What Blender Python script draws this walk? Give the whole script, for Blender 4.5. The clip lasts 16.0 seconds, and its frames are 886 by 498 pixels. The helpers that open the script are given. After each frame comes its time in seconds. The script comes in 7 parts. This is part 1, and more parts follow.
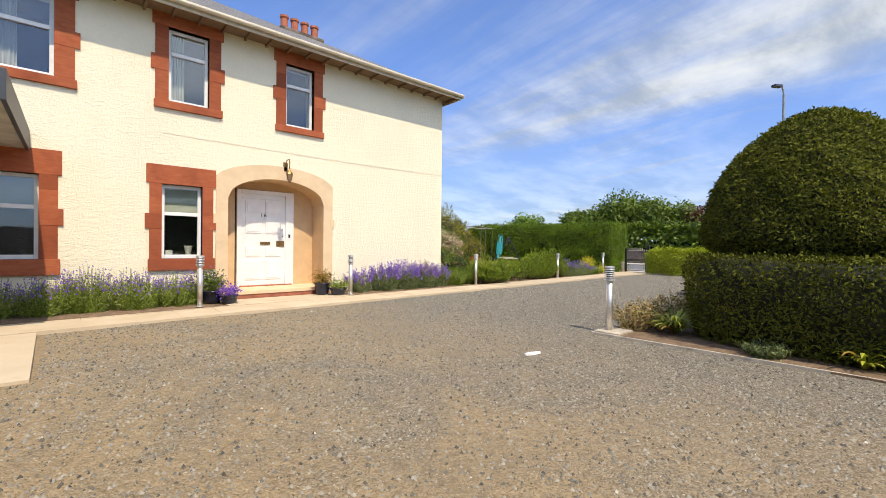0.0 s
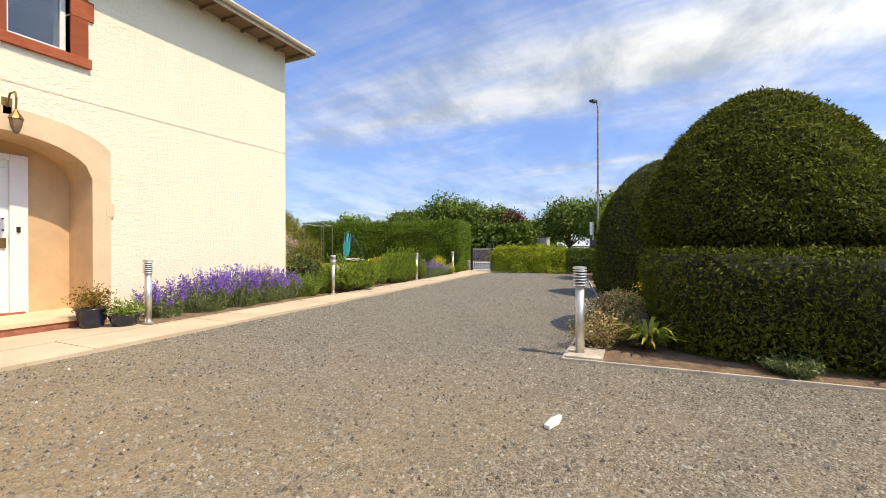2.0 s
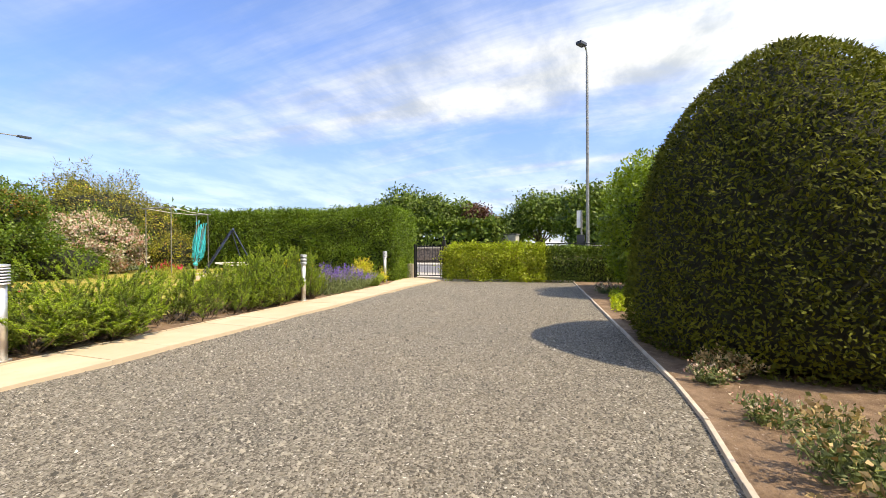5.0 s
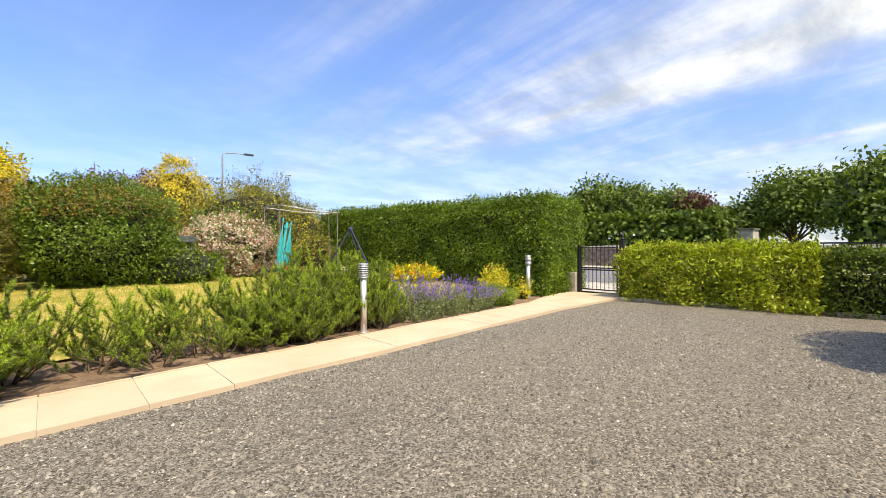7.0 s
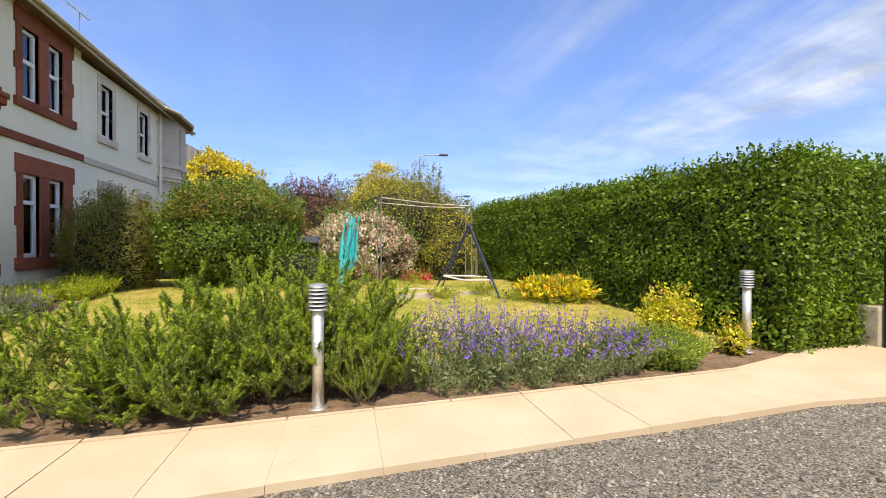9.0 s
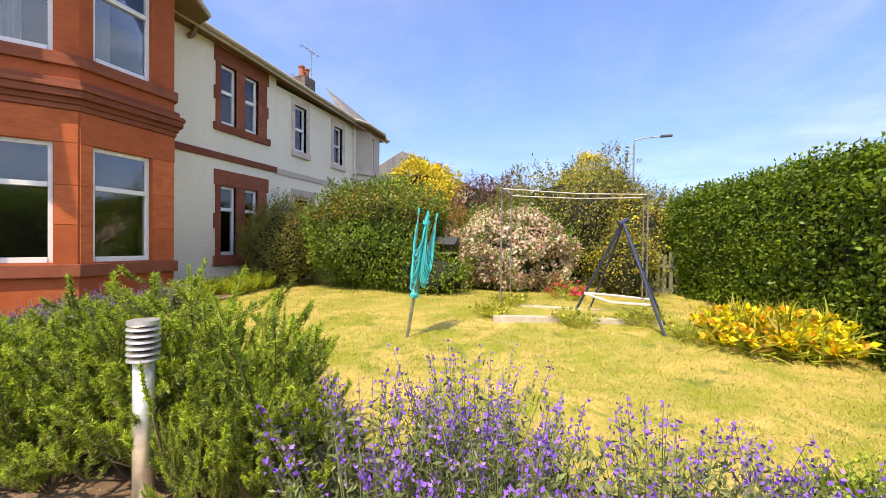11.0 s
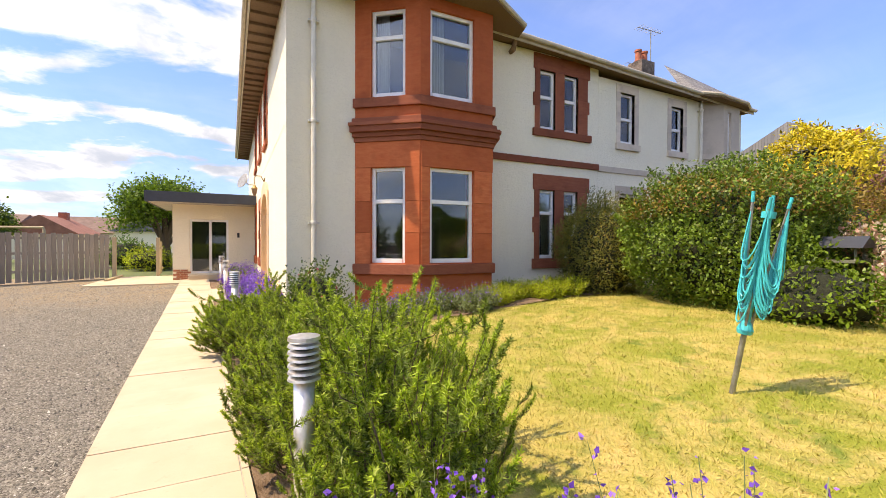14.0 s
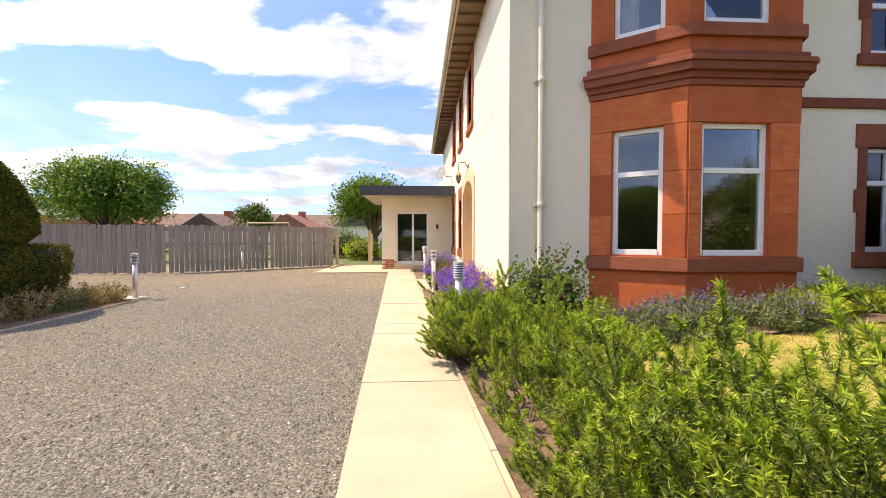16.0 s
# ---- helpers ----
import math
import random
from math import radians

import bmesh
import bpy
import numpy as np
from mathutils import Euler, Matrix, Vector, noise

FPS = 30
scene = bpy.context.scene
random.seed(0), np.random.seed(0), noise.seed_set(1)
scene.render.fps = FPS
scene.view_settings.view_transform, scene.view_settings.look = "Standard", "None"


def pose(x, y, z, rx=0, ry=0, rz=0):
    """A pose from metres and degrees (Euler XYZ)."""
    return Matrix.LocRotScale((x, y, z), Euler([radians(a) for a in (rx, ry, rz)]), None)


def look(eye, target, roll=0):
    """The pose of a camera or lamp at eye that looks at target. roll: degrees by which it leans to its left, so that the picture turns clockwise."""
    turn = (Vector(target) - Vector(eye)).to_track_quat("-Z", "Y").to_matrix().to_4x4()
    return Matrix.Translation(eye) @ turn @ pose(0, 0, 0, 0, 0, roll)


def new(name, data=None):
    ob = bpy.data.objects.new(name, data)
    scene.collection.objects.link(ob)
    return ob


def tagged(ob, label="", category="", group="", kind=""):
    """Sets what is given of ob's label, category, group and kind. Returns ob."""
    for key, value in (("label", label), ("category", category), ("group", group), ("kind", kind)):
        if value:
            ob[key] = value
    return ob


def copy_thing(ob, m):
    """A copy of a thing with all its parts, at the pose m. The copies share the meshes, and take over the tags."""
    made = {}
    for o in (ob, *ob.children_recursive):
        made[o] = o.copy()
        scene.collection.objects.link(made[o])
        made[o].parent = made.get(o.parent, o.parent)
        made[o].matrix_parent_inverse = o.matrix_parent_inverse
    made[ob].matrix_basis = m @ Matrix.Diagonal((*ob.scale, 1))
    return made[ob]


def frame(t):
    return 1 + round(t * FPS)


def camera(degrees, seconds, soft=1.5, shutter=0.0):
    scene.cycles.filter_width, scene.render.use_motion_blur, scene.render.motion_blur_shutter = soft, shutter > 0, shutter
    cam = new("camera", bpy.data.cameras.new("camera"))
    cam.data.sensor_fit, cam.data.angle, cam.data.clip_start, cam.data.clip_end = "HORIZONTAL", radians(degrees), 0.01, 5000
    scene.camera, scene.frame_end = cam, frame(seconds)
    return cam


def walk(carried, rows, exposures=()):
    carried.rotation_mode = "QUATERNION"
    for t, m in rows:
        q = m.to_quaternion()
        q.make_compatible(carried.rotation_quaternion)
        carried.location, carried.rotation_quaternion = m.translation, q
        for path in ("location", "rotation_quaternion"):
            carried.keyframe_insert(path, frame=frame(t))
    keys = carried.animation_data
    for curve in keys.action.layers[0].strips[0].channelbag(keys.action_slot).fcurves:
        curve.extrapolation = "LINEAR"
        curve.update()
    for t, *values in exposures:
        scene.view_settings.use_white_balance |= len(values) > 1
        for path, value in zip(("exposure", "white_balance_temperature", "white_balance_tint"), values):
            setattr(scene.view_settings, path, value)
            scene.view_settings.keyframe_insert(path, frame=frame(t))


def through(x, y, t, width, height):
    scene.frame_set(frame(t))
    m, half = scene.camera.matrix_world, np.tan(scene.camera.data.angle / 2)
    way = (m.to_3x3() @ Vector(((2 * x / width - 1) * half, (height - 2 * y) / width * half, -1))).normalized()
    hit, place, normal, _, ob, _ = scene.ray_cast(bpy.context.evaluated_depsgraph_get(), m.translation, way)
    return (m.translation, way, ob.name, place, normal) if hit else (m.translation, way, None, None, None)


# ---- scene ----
cam = camera(92.7, 16.0, 0.6)
PATH = [
    (0, (0.695, 0.07, 1.185), (2.014, 1.573, 1.173), 0.6),
    (0.5, (0.661, 0.735, 1.187), (2.121, 2.101, 1.178), 0.5),
    (1, (0.842, 1.365, 1.169), (2.438, 2.57, 1.161), 0.3),
    (1.5, (1.215, 1.931, 1.151), (2.934, 2.952, 1.145), 0.1),
    (2, (1.764, 2.421, 1.127), (3.583, 3.253, 1.123), -0.1),
    (2.5, (2.478, 2.802, 1.111), (4.361, 3.476, 1.107), -0.1),
    (3, (3.366, 3.141, 1.092), (5.287, 3.699, 1.087), -0.2),
    (5.3, (8.27, 3.779, 1.11), (10.118, 4.544, 1.097), -0.4),
    (5.5, (8.682, 3.842, 1.112), (10.499, 4.678, 1.097), -0.6),
    (6, (9.649, 4.053, 1.08), (11.366, 5.078, 1.076), -0.4),
    (6.5, (10.567, 4.199, 1.147), (12.13, 5.447, 1.133), -0.5),
    (7, (11.561, 4.441, 1.181), (12.929, 5.9, 1.169), -0.4),
    (7.5, (12.516, 4.771, 1.132), (13.676, 6.4, 1.126), -0.2),
    (8, (13.414, 5.129, 1.15), (14.352, 6.895, 1.145), 0.0),
    (8.5, (14.222, 5.535, 1.213), (14.922, 7.409, 1.202), 0.0),
    (9, (14.881, 6.05, 1.243), (15.325, 8.0, 1.231), -0.0),
    (11.3, (16.724, 8.105, 1.34), (15.966, 9.955, 1.316), 0.2),
    (11.5, (16.758, 8.267, 1.302), (15.904, 10.076, 1.286), -0.1),
    (12, (16.868, 8.572, 1.321), (15.786, 10.254, 1.305), -0.1),
    (12.5, (16.897, 8.757, 1.338), (15.607, 10.285, 1.327), 0.2),
    (13, (16.869, 8.862, 1.376), (15.388, 10.206, 1.355), 0.3),
    (13.5, (16.793, 8.97, 1.374), (15.14, 10.096, 1.354), 0.2),
    (14, (16.603, 9.043, 1.372), (14.815, 9.94, 1.344), 0.2),
    (14.5, (16.343, 9.035, 1.331), (14.458, 9.703, 1.3), 0.3),
    (15, (16.024, 8.978, 1.368), (14.075, 9.423, 1.309), 0.3),
    (15.5, (15.582, 8.807, 1.272), (13.599, 9.069, 1.229), 0.2),
    (16, (15.048, 8.617, 1.269), (13.052, 8.728, 1.209), 0.0),
]
walk(cam, [(t, look(eye, target, roll)) for t, eye, target, roll in PATH], [(0, 0.92, 7600, 10), (3, 1.07, 8000, 11), (5.5, 1.36, 8300, 11), (9, 1.18, 8000, 12), (11.5, 1.44, 8400, 17), (16, 1.34, 8500, 18)])

# ---- light ----
# the sun stands high in the south, a little west
SUN = Vector((-0.11, -0.815, 1.25)).normalized()
sun = new("sun", bpy.data.lights.new("sun", "SUN"))
sun.data.energy, sun.data.angle, sun.data.color = 2.35, radians(0.53), (1.0, 0.92, 0.79)
sun.matrix_world = look(SUN * 60, (0, 0, 0))

world = bpy.data.worlds.new("sky")
scene.world = world
world.use_nodes = True
wn, wl = world.node_tree.nodes, world.node_tree.links
wn.clear()


def wnode(kind, **values):
    n = wn.new(kind)
    for k, v in values.items():
        n.inputs[k].default_value = v
    return n


sky = wn.new("ShaderNodeTexSky")
sky.sky_type, sky.sun_disc = "NISHITA", False
sky.sun_elevation, sky.sun_rotation = math.asin(SUN.z), math.atan2(SUN.x, SUN.y)
sky.air_density, sky.dust_density, sky.ozone_density = 1.0, 0.4, 2.2
geo = wn.new("ShaderNodeTexCoord")
sep = wn.new("ShaderNodeSeparateXYZ")
wl.new(geo.outputs["Generated"], sep.inputs[0])


def wmath(op, a, b=None, clamp=False):
    n = wn.new("ShaderNodeMath")
    n.operation, n.use_clamp = op, clamp
    for i, v in enumerate((a, b)):
        if v is None:
            continue
        if isinstance(v, (int, float)):
            n.inputs[i].default_value = v
        else:
            wl.new(v, n.inputs[i])
    return n.outputs[0]


def wramp(v, lo, hi):
    n = wn.new("ShaderNodeMapRange")
    n.interpolation_type = "SMOOTHSTEP"
    wl.new(v, n.inputs[0])
    n.inputs[1].default_value, n.inputs[2].default_value = lo, hi
    return n.outputs[0]


def cloud_noise(turn, stretch, scale, detail, rough, distort):
    """Noise on a flat cloud deck seen from below, drawn out along one heading."""
    up = wmath("MAXIMUM", sep.outputs[2], 0.0)
    up = wmath("ADD", up, 0.16)
    xy = wn.new("ShaderNodeCombineXYZ")
    wl.new(wmath("DIVIDE", sep.outputs[0], up), xy.inputs[0])
    wl.new(wmath("DIVIDE", sep.outputs[1], up), xy.inputs[1])
    m = wn.new("ShaderNodeMapping")
    m.inputs["Rotation"].default_value = (0, 0, radians(turn))
    m.inputs["Scale"].default_value = stretch
    wl.new(xy.outputs[0], m.inputs[0])
    n = wnode("ShaderNodeTexNoise", Scale=scale, Detail=detail, Roughness=rough, Distortion=distort)
    wl.new(m.outputs[0], n.inputs["Vector"])
    return n.outputs["Fac"]


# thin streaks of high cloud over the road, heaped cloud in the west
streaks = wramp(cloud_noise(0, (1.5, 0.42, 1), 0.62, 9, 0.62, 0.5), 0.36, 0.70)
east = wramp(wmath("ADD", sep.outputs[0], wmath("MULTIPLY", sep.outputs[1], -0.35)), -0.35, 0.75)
# streaks also fill the unseen upper sky, added to lift the shade
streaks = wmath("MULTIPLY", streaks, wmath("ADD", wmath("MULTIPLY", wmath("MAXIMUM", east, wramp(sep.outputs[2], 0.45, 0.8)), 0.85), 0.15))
heaps = wramp(cloud_noise(0, (1.25, 0.8, 1), 1.15, 9, 0.55, 0.25), 0.47, 0.545)
west = wramp(wmath("SUBTRACT", wmath("MULTIPLY", sep.outputs[1], -0.5), sep.outputs[0]), 0.58, 0.84)
heaps = wmath("MULTIPLY", wmath("MULTIPLY", heaps, west), 0.95)
low = wmath("SUBTRACT", 1.0, wramp(sep.outputs[2], 0.0, 0.36))
veil = wmath("MULTIPLY", low, wmath("ADD", wmath("MULTIPLY", east, 0.3), 0.3))
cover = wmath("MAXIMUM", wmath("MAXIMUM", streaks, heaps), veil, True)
tint = wn.new("ShaderNodeMix")
tint.data_type, tint.blend_type = "RGBA", "MULTIPLY"
tint.inputs["Factor"].default_value = 1.0
tint.inputs["B"].default_value = (0.46, 0.61, 0.92, 1)
dim = wn.new("ShaderNodeMix")
dim.data_type, dim.blend_type = "RGBA", "MULTIPLY"
wl.new(wmath("SUBTRACT", 1.0, wramp(sep.outputs[2], 0.0, 0.5)), dim.inputs["Factor"])
dim.inputs["B"].default_value = (0.62, 0.70, 0.82, 1)
wl.new(sky.outputs[0], dim.inputs["A"])
wl.new(dim.outputs["Result"], tint.inputs["A"])
clouds = wn.new("ShaderNodeMix")
clouds.data_type = "RGBA"
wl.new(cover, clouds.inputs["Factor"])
wl.new(tint.outputs["Result"], clouds.inputs["A"])
shade = wn.new("ShaderNodeMix")
shade.data_type = "RGBA"
wl.new(wramp(cloud_noise(40, (1, 1.6, 1), 1.7, 6, 0.6, 0.2), 0.34, 0.68), shade.inputs["Factor"])
shade.inputs["A"].default_value, shade.inputs["B"].default_value = (1.45, 1.8, 2.35, 1), (2.95, 3.3, 3.75, 1)
# thin cloud brightens toward the sun, mostly unseen, added to lift shaded walls
toward = wn.new("ShaderNodeVectorMath")
toward.operation = "DOT_PRODUCT"
toward.inputs[1].default_value = SUN
wl.new(geo.outputs["Generated"], toward.inputs[0])
glow = wmath("ADD", wmath("MULTIPLY", wmath("POWER", wmath("MAXIMUM", toward.outputs["Value"], 0.0), 3.0), 3.5), 1.0)
lit = wn.new("ShaderNodeVectorMath")
lit.operation = "SCALE"
wl.new(shade.outputs["Result"], lit.inputs[0])
wl.new(glow, lit.inputs["Scale"])
wl.new(lit.outputs[0], clouds.inputs["B"])
background = wnode("ShaderNodeBackground", Strength=0.15)
wl.new(clouds.outputs["Result"], background.inputs["Color"])
wout = wn.new("ShaderNodeOutputWorld")
wl.new(background.outputs[0], wout.inputs[0])


# ---- materials ----
class Nodes:
    """A small helper round one node material."""

    def __init__(self, name):
        self.mat = bpy.data.materials.new(name)
        self.mat.use_nodes = True
        self.t = self.mat.node_tree
        self.bsdf = self.t.nodes["Principled BSDF"]
        self.out = self.t.nodes["Material Output"]
        self.co = self.t.nodes.new("ShaderNodeTexCoord")

    def link(self, a, b):
        self.t.links.new(a, b)

    def noise(self, scale, detail=6, rough=0.6, distort=0.0, stretch=None, source="Object"):
        n = self.t.nodes.new("ShaderNodeTexNoise")
        n.inputs["Scale"].default_value, n.inputs["Detail"].default_value = scale, detail
        n.inputs["Roughness"].default_value, n.inputs["Distortion"].default_value = rough, distort
        v = self.co.outputs[source]
        if stretch:
            m = self.t.nodes.new("ShaderNodeMapping")
            m.inputs["Scale"].default_value = stretch
            self.link(v, m.inputs[0])
            v = m.outputs[0]
        self.link(v, n.inputs["Vector"])
        return n.outputs["Fac"]

    def cells(self, scale, feature="F1", out="Distance", stretch=None):
        n = self.t.nodes.new("ShaderNodeTexVoronoi")
        n.feature = feature
        n.inputs["Scale"].default_value = scale
        v = self.co.outputs["Object"]
        if stretch:
            m = self.t.nodes.new("ShaderNodeMapping")
            m.inputs["Scale"].default_value = stretch
            self.link(v, m.inputs[0])
            v = m.outputs[0]
        self.link(v, n.inputs["Vector"])
        return n.outputs[out]

    def ramp(self, v, lo, hi, a=0.0, b=1.0):
        n = self.t.nodes.new("ShaderNodeMapRange")
        self.link(v, n.inputs[0])
        for i, k in enumerate((lo, hi, a, b)):
            n.inputs[i + 1].default_value = k
        return n.outputs[0]

    def mix(self, f, a, b, how="MIX"):
        n = self.t.nodes.new("ShaderNodeMix")
        n.data_type, n.blend_type = "RGBA", how
        for key, v in (("Factor", f), ("A", a), ("B", b)):
            s = [i for i in n.inputs if i.name == key and i.enabled][0]
            if isinstance(v, tuple):
                s.default_value = (*v[:3], 1)
            elif isinstance(v, (int, float)):
                s.default_value = v
            else:
                self.link(v, s)
        return [o for o in n.outputs if o.enabled][0]

    def math(self, op, a, b):
        n = self.t.nodes.new("ShaderNodeMath")
        n.operation = op
        for i, v in enumerate((a, b)):
            if isinstance(v, (int, float)):
                n.inputs[i].default_value = v
            else:
                self.link(v, n.inputs[i])
        return n.outputs[0]

    def island(self):
        return self.t.nodes.new("ShaderNodeNewGeometry").outputs["Random Per Island"]

    def piece(self):
        return self.t.nodes.new("ShaderNodeObjectInfo").outputs["Random"]

    def bump(self, v, strength, distance, under=None):
        n = self.t.nodes.new("ShaderNodeBump")
        n.inputs["Strength"].default_value, n.inputs["Distance"].default_value = strength, distance
        self.link(v, n.inputs["Height"])
        if under:
            self.link(under, n.inputs["Normal"])
        self.link(n.outputs[0], self.bsdf.inputs["Normal"])
        return n.outputs[0]

    def done(self, colour=None, rough=0.6, metal=0.0, spec=None):
        if colour is not None:
            if isinstance(colour, tuple):
                self.bsdf.inputs["Base Color"].default_value = (*colour, 1)
            else:
                self.link(colour, self.bsdf.inputs["Base Color"])
        if isinstance(rough, (int, float)):
            self.bsdf.inputs["Roughness"].default_value = rough
        else:
            self.link(rough, self.bsdf.inputs["Roughness"])
        self.bsdf.inputs["Metallic"].default_value = metal
        if spec is not None:
            self.bsdf.inputs["Specular IOR Level"].default_value = spec
        return self.mat


def plain(name, c, rough=0.5, metal=0.0, vary=0.12, scale=9, bump=0.15, dist=0.002):
    """Paint, plastic, metal: one colour with slight blotches and grain."""
    n = Nodes(name)
    lo = tuple(v * (1 - vary) for v in c)
    hi = tuple(min(1, v * (1 + vary * 0.6)) for v in c)
    col = n.mix(n.ramp(n.noise(scale, 5), 0.35, 0.65), lo, hi)
    if bump:
        n.bump(n.noise(scale * 14, 3), bump, dist)
    return n.done(col, rough, metal)


def leafy(name, dark, light, accent=None, share=0.0, rough=0.5, through=0.25, patch=1.2):
    """Leaves: each its own shade, patches of new growth, some light let through."""
    n = Nodes(name)
    dark, light = tuple(v * 0.8 for v in dark), tuple(min(0.85, v * 1.4) for v in light)
    col = n.mix(n.island(), dark, light)
    lush = tuple(min(1, v * 1.35) for v in light)
    col = n.mix(n.ramp(n.noise(patch, 3), 0.45, 0.75, 0, 0.6), col, lush)
    if accent:
        pick = n.math("GREATER_THAN", n.math("FRACT", n.math("MULTIPLY", n.island(), 37.7), 0), 1 - share)
        col = n.mix(pick, col, accent)
    n.done(col, rough, spec=0.3)
    tr = n.t.nodes.new("ShaderNodeBsdfTranslucent")
    bright = n.mix(1.0, col, (1.0, 1.1, 0.55), "MULTIPLY")
    n.link(bright, tr.inputs["Color"])
    m = n.t.nodes.new("ShaderNodeMixShader")
    m.inputs[0].default_value = through
    n.link(n.bsdf.outputs[0], m.inputs[1])
    n.link(tr.outputs[0], m.inputs[2])
    n.link(m.outputs[0], n.out.inputs[0])
    return n.mat


def harling_material(name, base):
    n = Nodes(name)
    lumps = n.noise(15, 7, 0.62, 1.1, (0.8, 0.8, 1.25))
    fine = n.noise(95, 3)
    stain = n.ramp(n.noise(0.8, 5, 0.6, 0.3, (1, 1, 0.5)), 0.4, 0.75)
    dirt = tuple(v * 0.93 for v in base)
    col = n.mix(stain, base, dirt)
    col = n.mix(n.ramp(lumps, 0.3, 0.55, 0.25, 0), col, tuple(v * 0.8 for v in base))
    b = n.bump(fine, 0.3, 0.004)
    n.bump(n.ramp(lumps, 0.30, 0.72), 0.62, 0.015, b)
    return n.done(col, 0.9, spec=0.15)


def sandstone_material(name, a, b):
    n = Nodes(name)
    bed = n.noise(5, 6, 0.6, 0.4, (1, 1, 4))
    col = n.mix(n.ramp(bed, 0.3, 0.7), a, b)
    col = n.mix(n.math("MULTIPLY", n.piece(), 0.75), col, tuple(v * 0.62 for v in a))
    col = n.mix(n.ramp(n.noise(2.2, 4), 0.5, 0.8, 0, 0.75), col, tuple(v * 0.5 for v in a))
    n.bump(n.noise(60, 5), 0.35, 0.006)
    return n.done(col, 0.85, spec=0.2)


def gravel_material():
    n = Nodes("grey_gravel")
    chip = n.cells(92, out="Color")
    edge = n.cells(92)
    sepc = n.t.nodes.new("ShaderNodeSeparateColor")
    n.link(chip, sepc.inputs[0])
    col = n.mix(sepc.outputs[0], (0.048, 0.045, 0.036), (0.34, 0.315, 0.255))
    col = n.mix(n.math("GREATER_THAN", sepc.outputs[1], 0.985), col, (0.58, 0.55, 0.48))
    worn = n.ramp(n.noise(0.42, 5, 0.65, 0.6), 0.32, 0.52, 0.15, 1.0)
    place = n.t.nodes.new("ShaderNodeSeparateXYZ")
    n.link(n.co.outputs["Object"], place.inputs[0])
    worn = n.math("MULTIPLY", worn, n.ramp(place.outputs[0], 2.5, 6.5, 1.0, 0.1))
    col = n.mix(worn, col, n.mix(0.72, col, (0.40, 0.285, 0.15)))
    col = n.mix(n.ramp(n.noise(0.9, 4), 0.5, 0.8, 0, 0.3), col, (0.13, 0.12, 0.105))
    b = n.bump(n.noise(180, 2), 0.3, 0.003)
    ridge = n.bump(n.noise(9, 5, 0.65, 0.6), 0.8, 0.035, b)
    col = n.mix(n.ramp(n.noise(16, 4, 0.7), 0.42, 0.7, 0, 0.35), col, (0.06, 0.053, 0.045))
    n.bump(n.ramp(edge, 0.05, 0.55, 1, 0), 1.0, 0.007, ridge)
    return n.done(col, 0.85, spec=0.25)


def chip_material():
    n = Nodes("loose_stone_chips")
    col = n.mix(n.island(), (0.046, 0.043, 0.035), (0.345, 0.32, 0.26))
    pick = n.math("GREATER_THAN", n.math("FRACT", n.math("MULTIPLY", n.island(), 53.3), 0), 0.998)
    return n.done(n.mix(pick, col, (0.55, 0.52, 0.46)), 0.8)


def turf_colour(n):
    green, straw = (0.27, 0.30, 0.040), (0.58, 0.45, 0.15)
    patch = n.ramp(n.noise(1.7, 7, 0.72, 0.8), 0.42, 0.62)
    col = n.mix(patch, green, straw)
    col = n.mix(n.ramp(n.noise(0.55, 4, 0.6), 0.40, 0.62, 0, 0.45), col, (0.36, 0.34, 0.06))
    col = n.mix(n.ramp(n.noise(3.4, 5, 0.65, 0.5), 0.56, 0.70, 0, 0.85), col, (0.13, 0.20, 0.03))
    return n.mix(n.ramp(n.noise(6, 5, 0.7), 0.54, 0.72, 0, 0.6), col, (0.52, 0.34, 0.17))


def turf_material(name, blades):
    n = Nodes(name)
    col = turf_colour(n)
    if blades:
        col = n.mix(n.math("MULTIPLY", n.island(), 0.35), col, (0.56, 0.49, 0.15))
    else:
        n.bump(n.noise(70, 4), 0.8, 0.03)
    return n.done(col, 0.75, spec=0.15)


def soil_material():
    n = Nodes("bed_soil")
    col = n.mix(n.ramp(n.noise(6, 7, 0.7), 0.3, 0.7), (0.13, 0.085, 0.055), (0.32, 0.225, 0.15))
    col = n.mix(n.math("GREATER_THAN", n.noise(46, 3), 0.66), col, (0.35, 0.28, 0.22))
    n.bump(n.noise(28, 6, 0.7), 0.9, 0.03)
    return n.done(col, 0.95, spec=0.1)


def slab_material():
    n = Nodes("buff_paving")
    col = n.mix(n.ramp(n.noise(1.6, 6), 0.35, 0.7), (0.50, 0.40, 0.275), (0.60, 0.50, 0.36))
    col = n.mix(n.math("MULTIPLY", n.piece(), 0.35), col, (0.47, 0.37, 0.25))
    col = n.mix(n.ramp(n.noise(11, 5), 0.62, 0.8, 0, 0.5), col, (0.34, 0.26, 0.17))
    n.bump(n.noise(70, 4), 0.25, 0.004)
    return n.done(col, 0.85, spec=0.2)


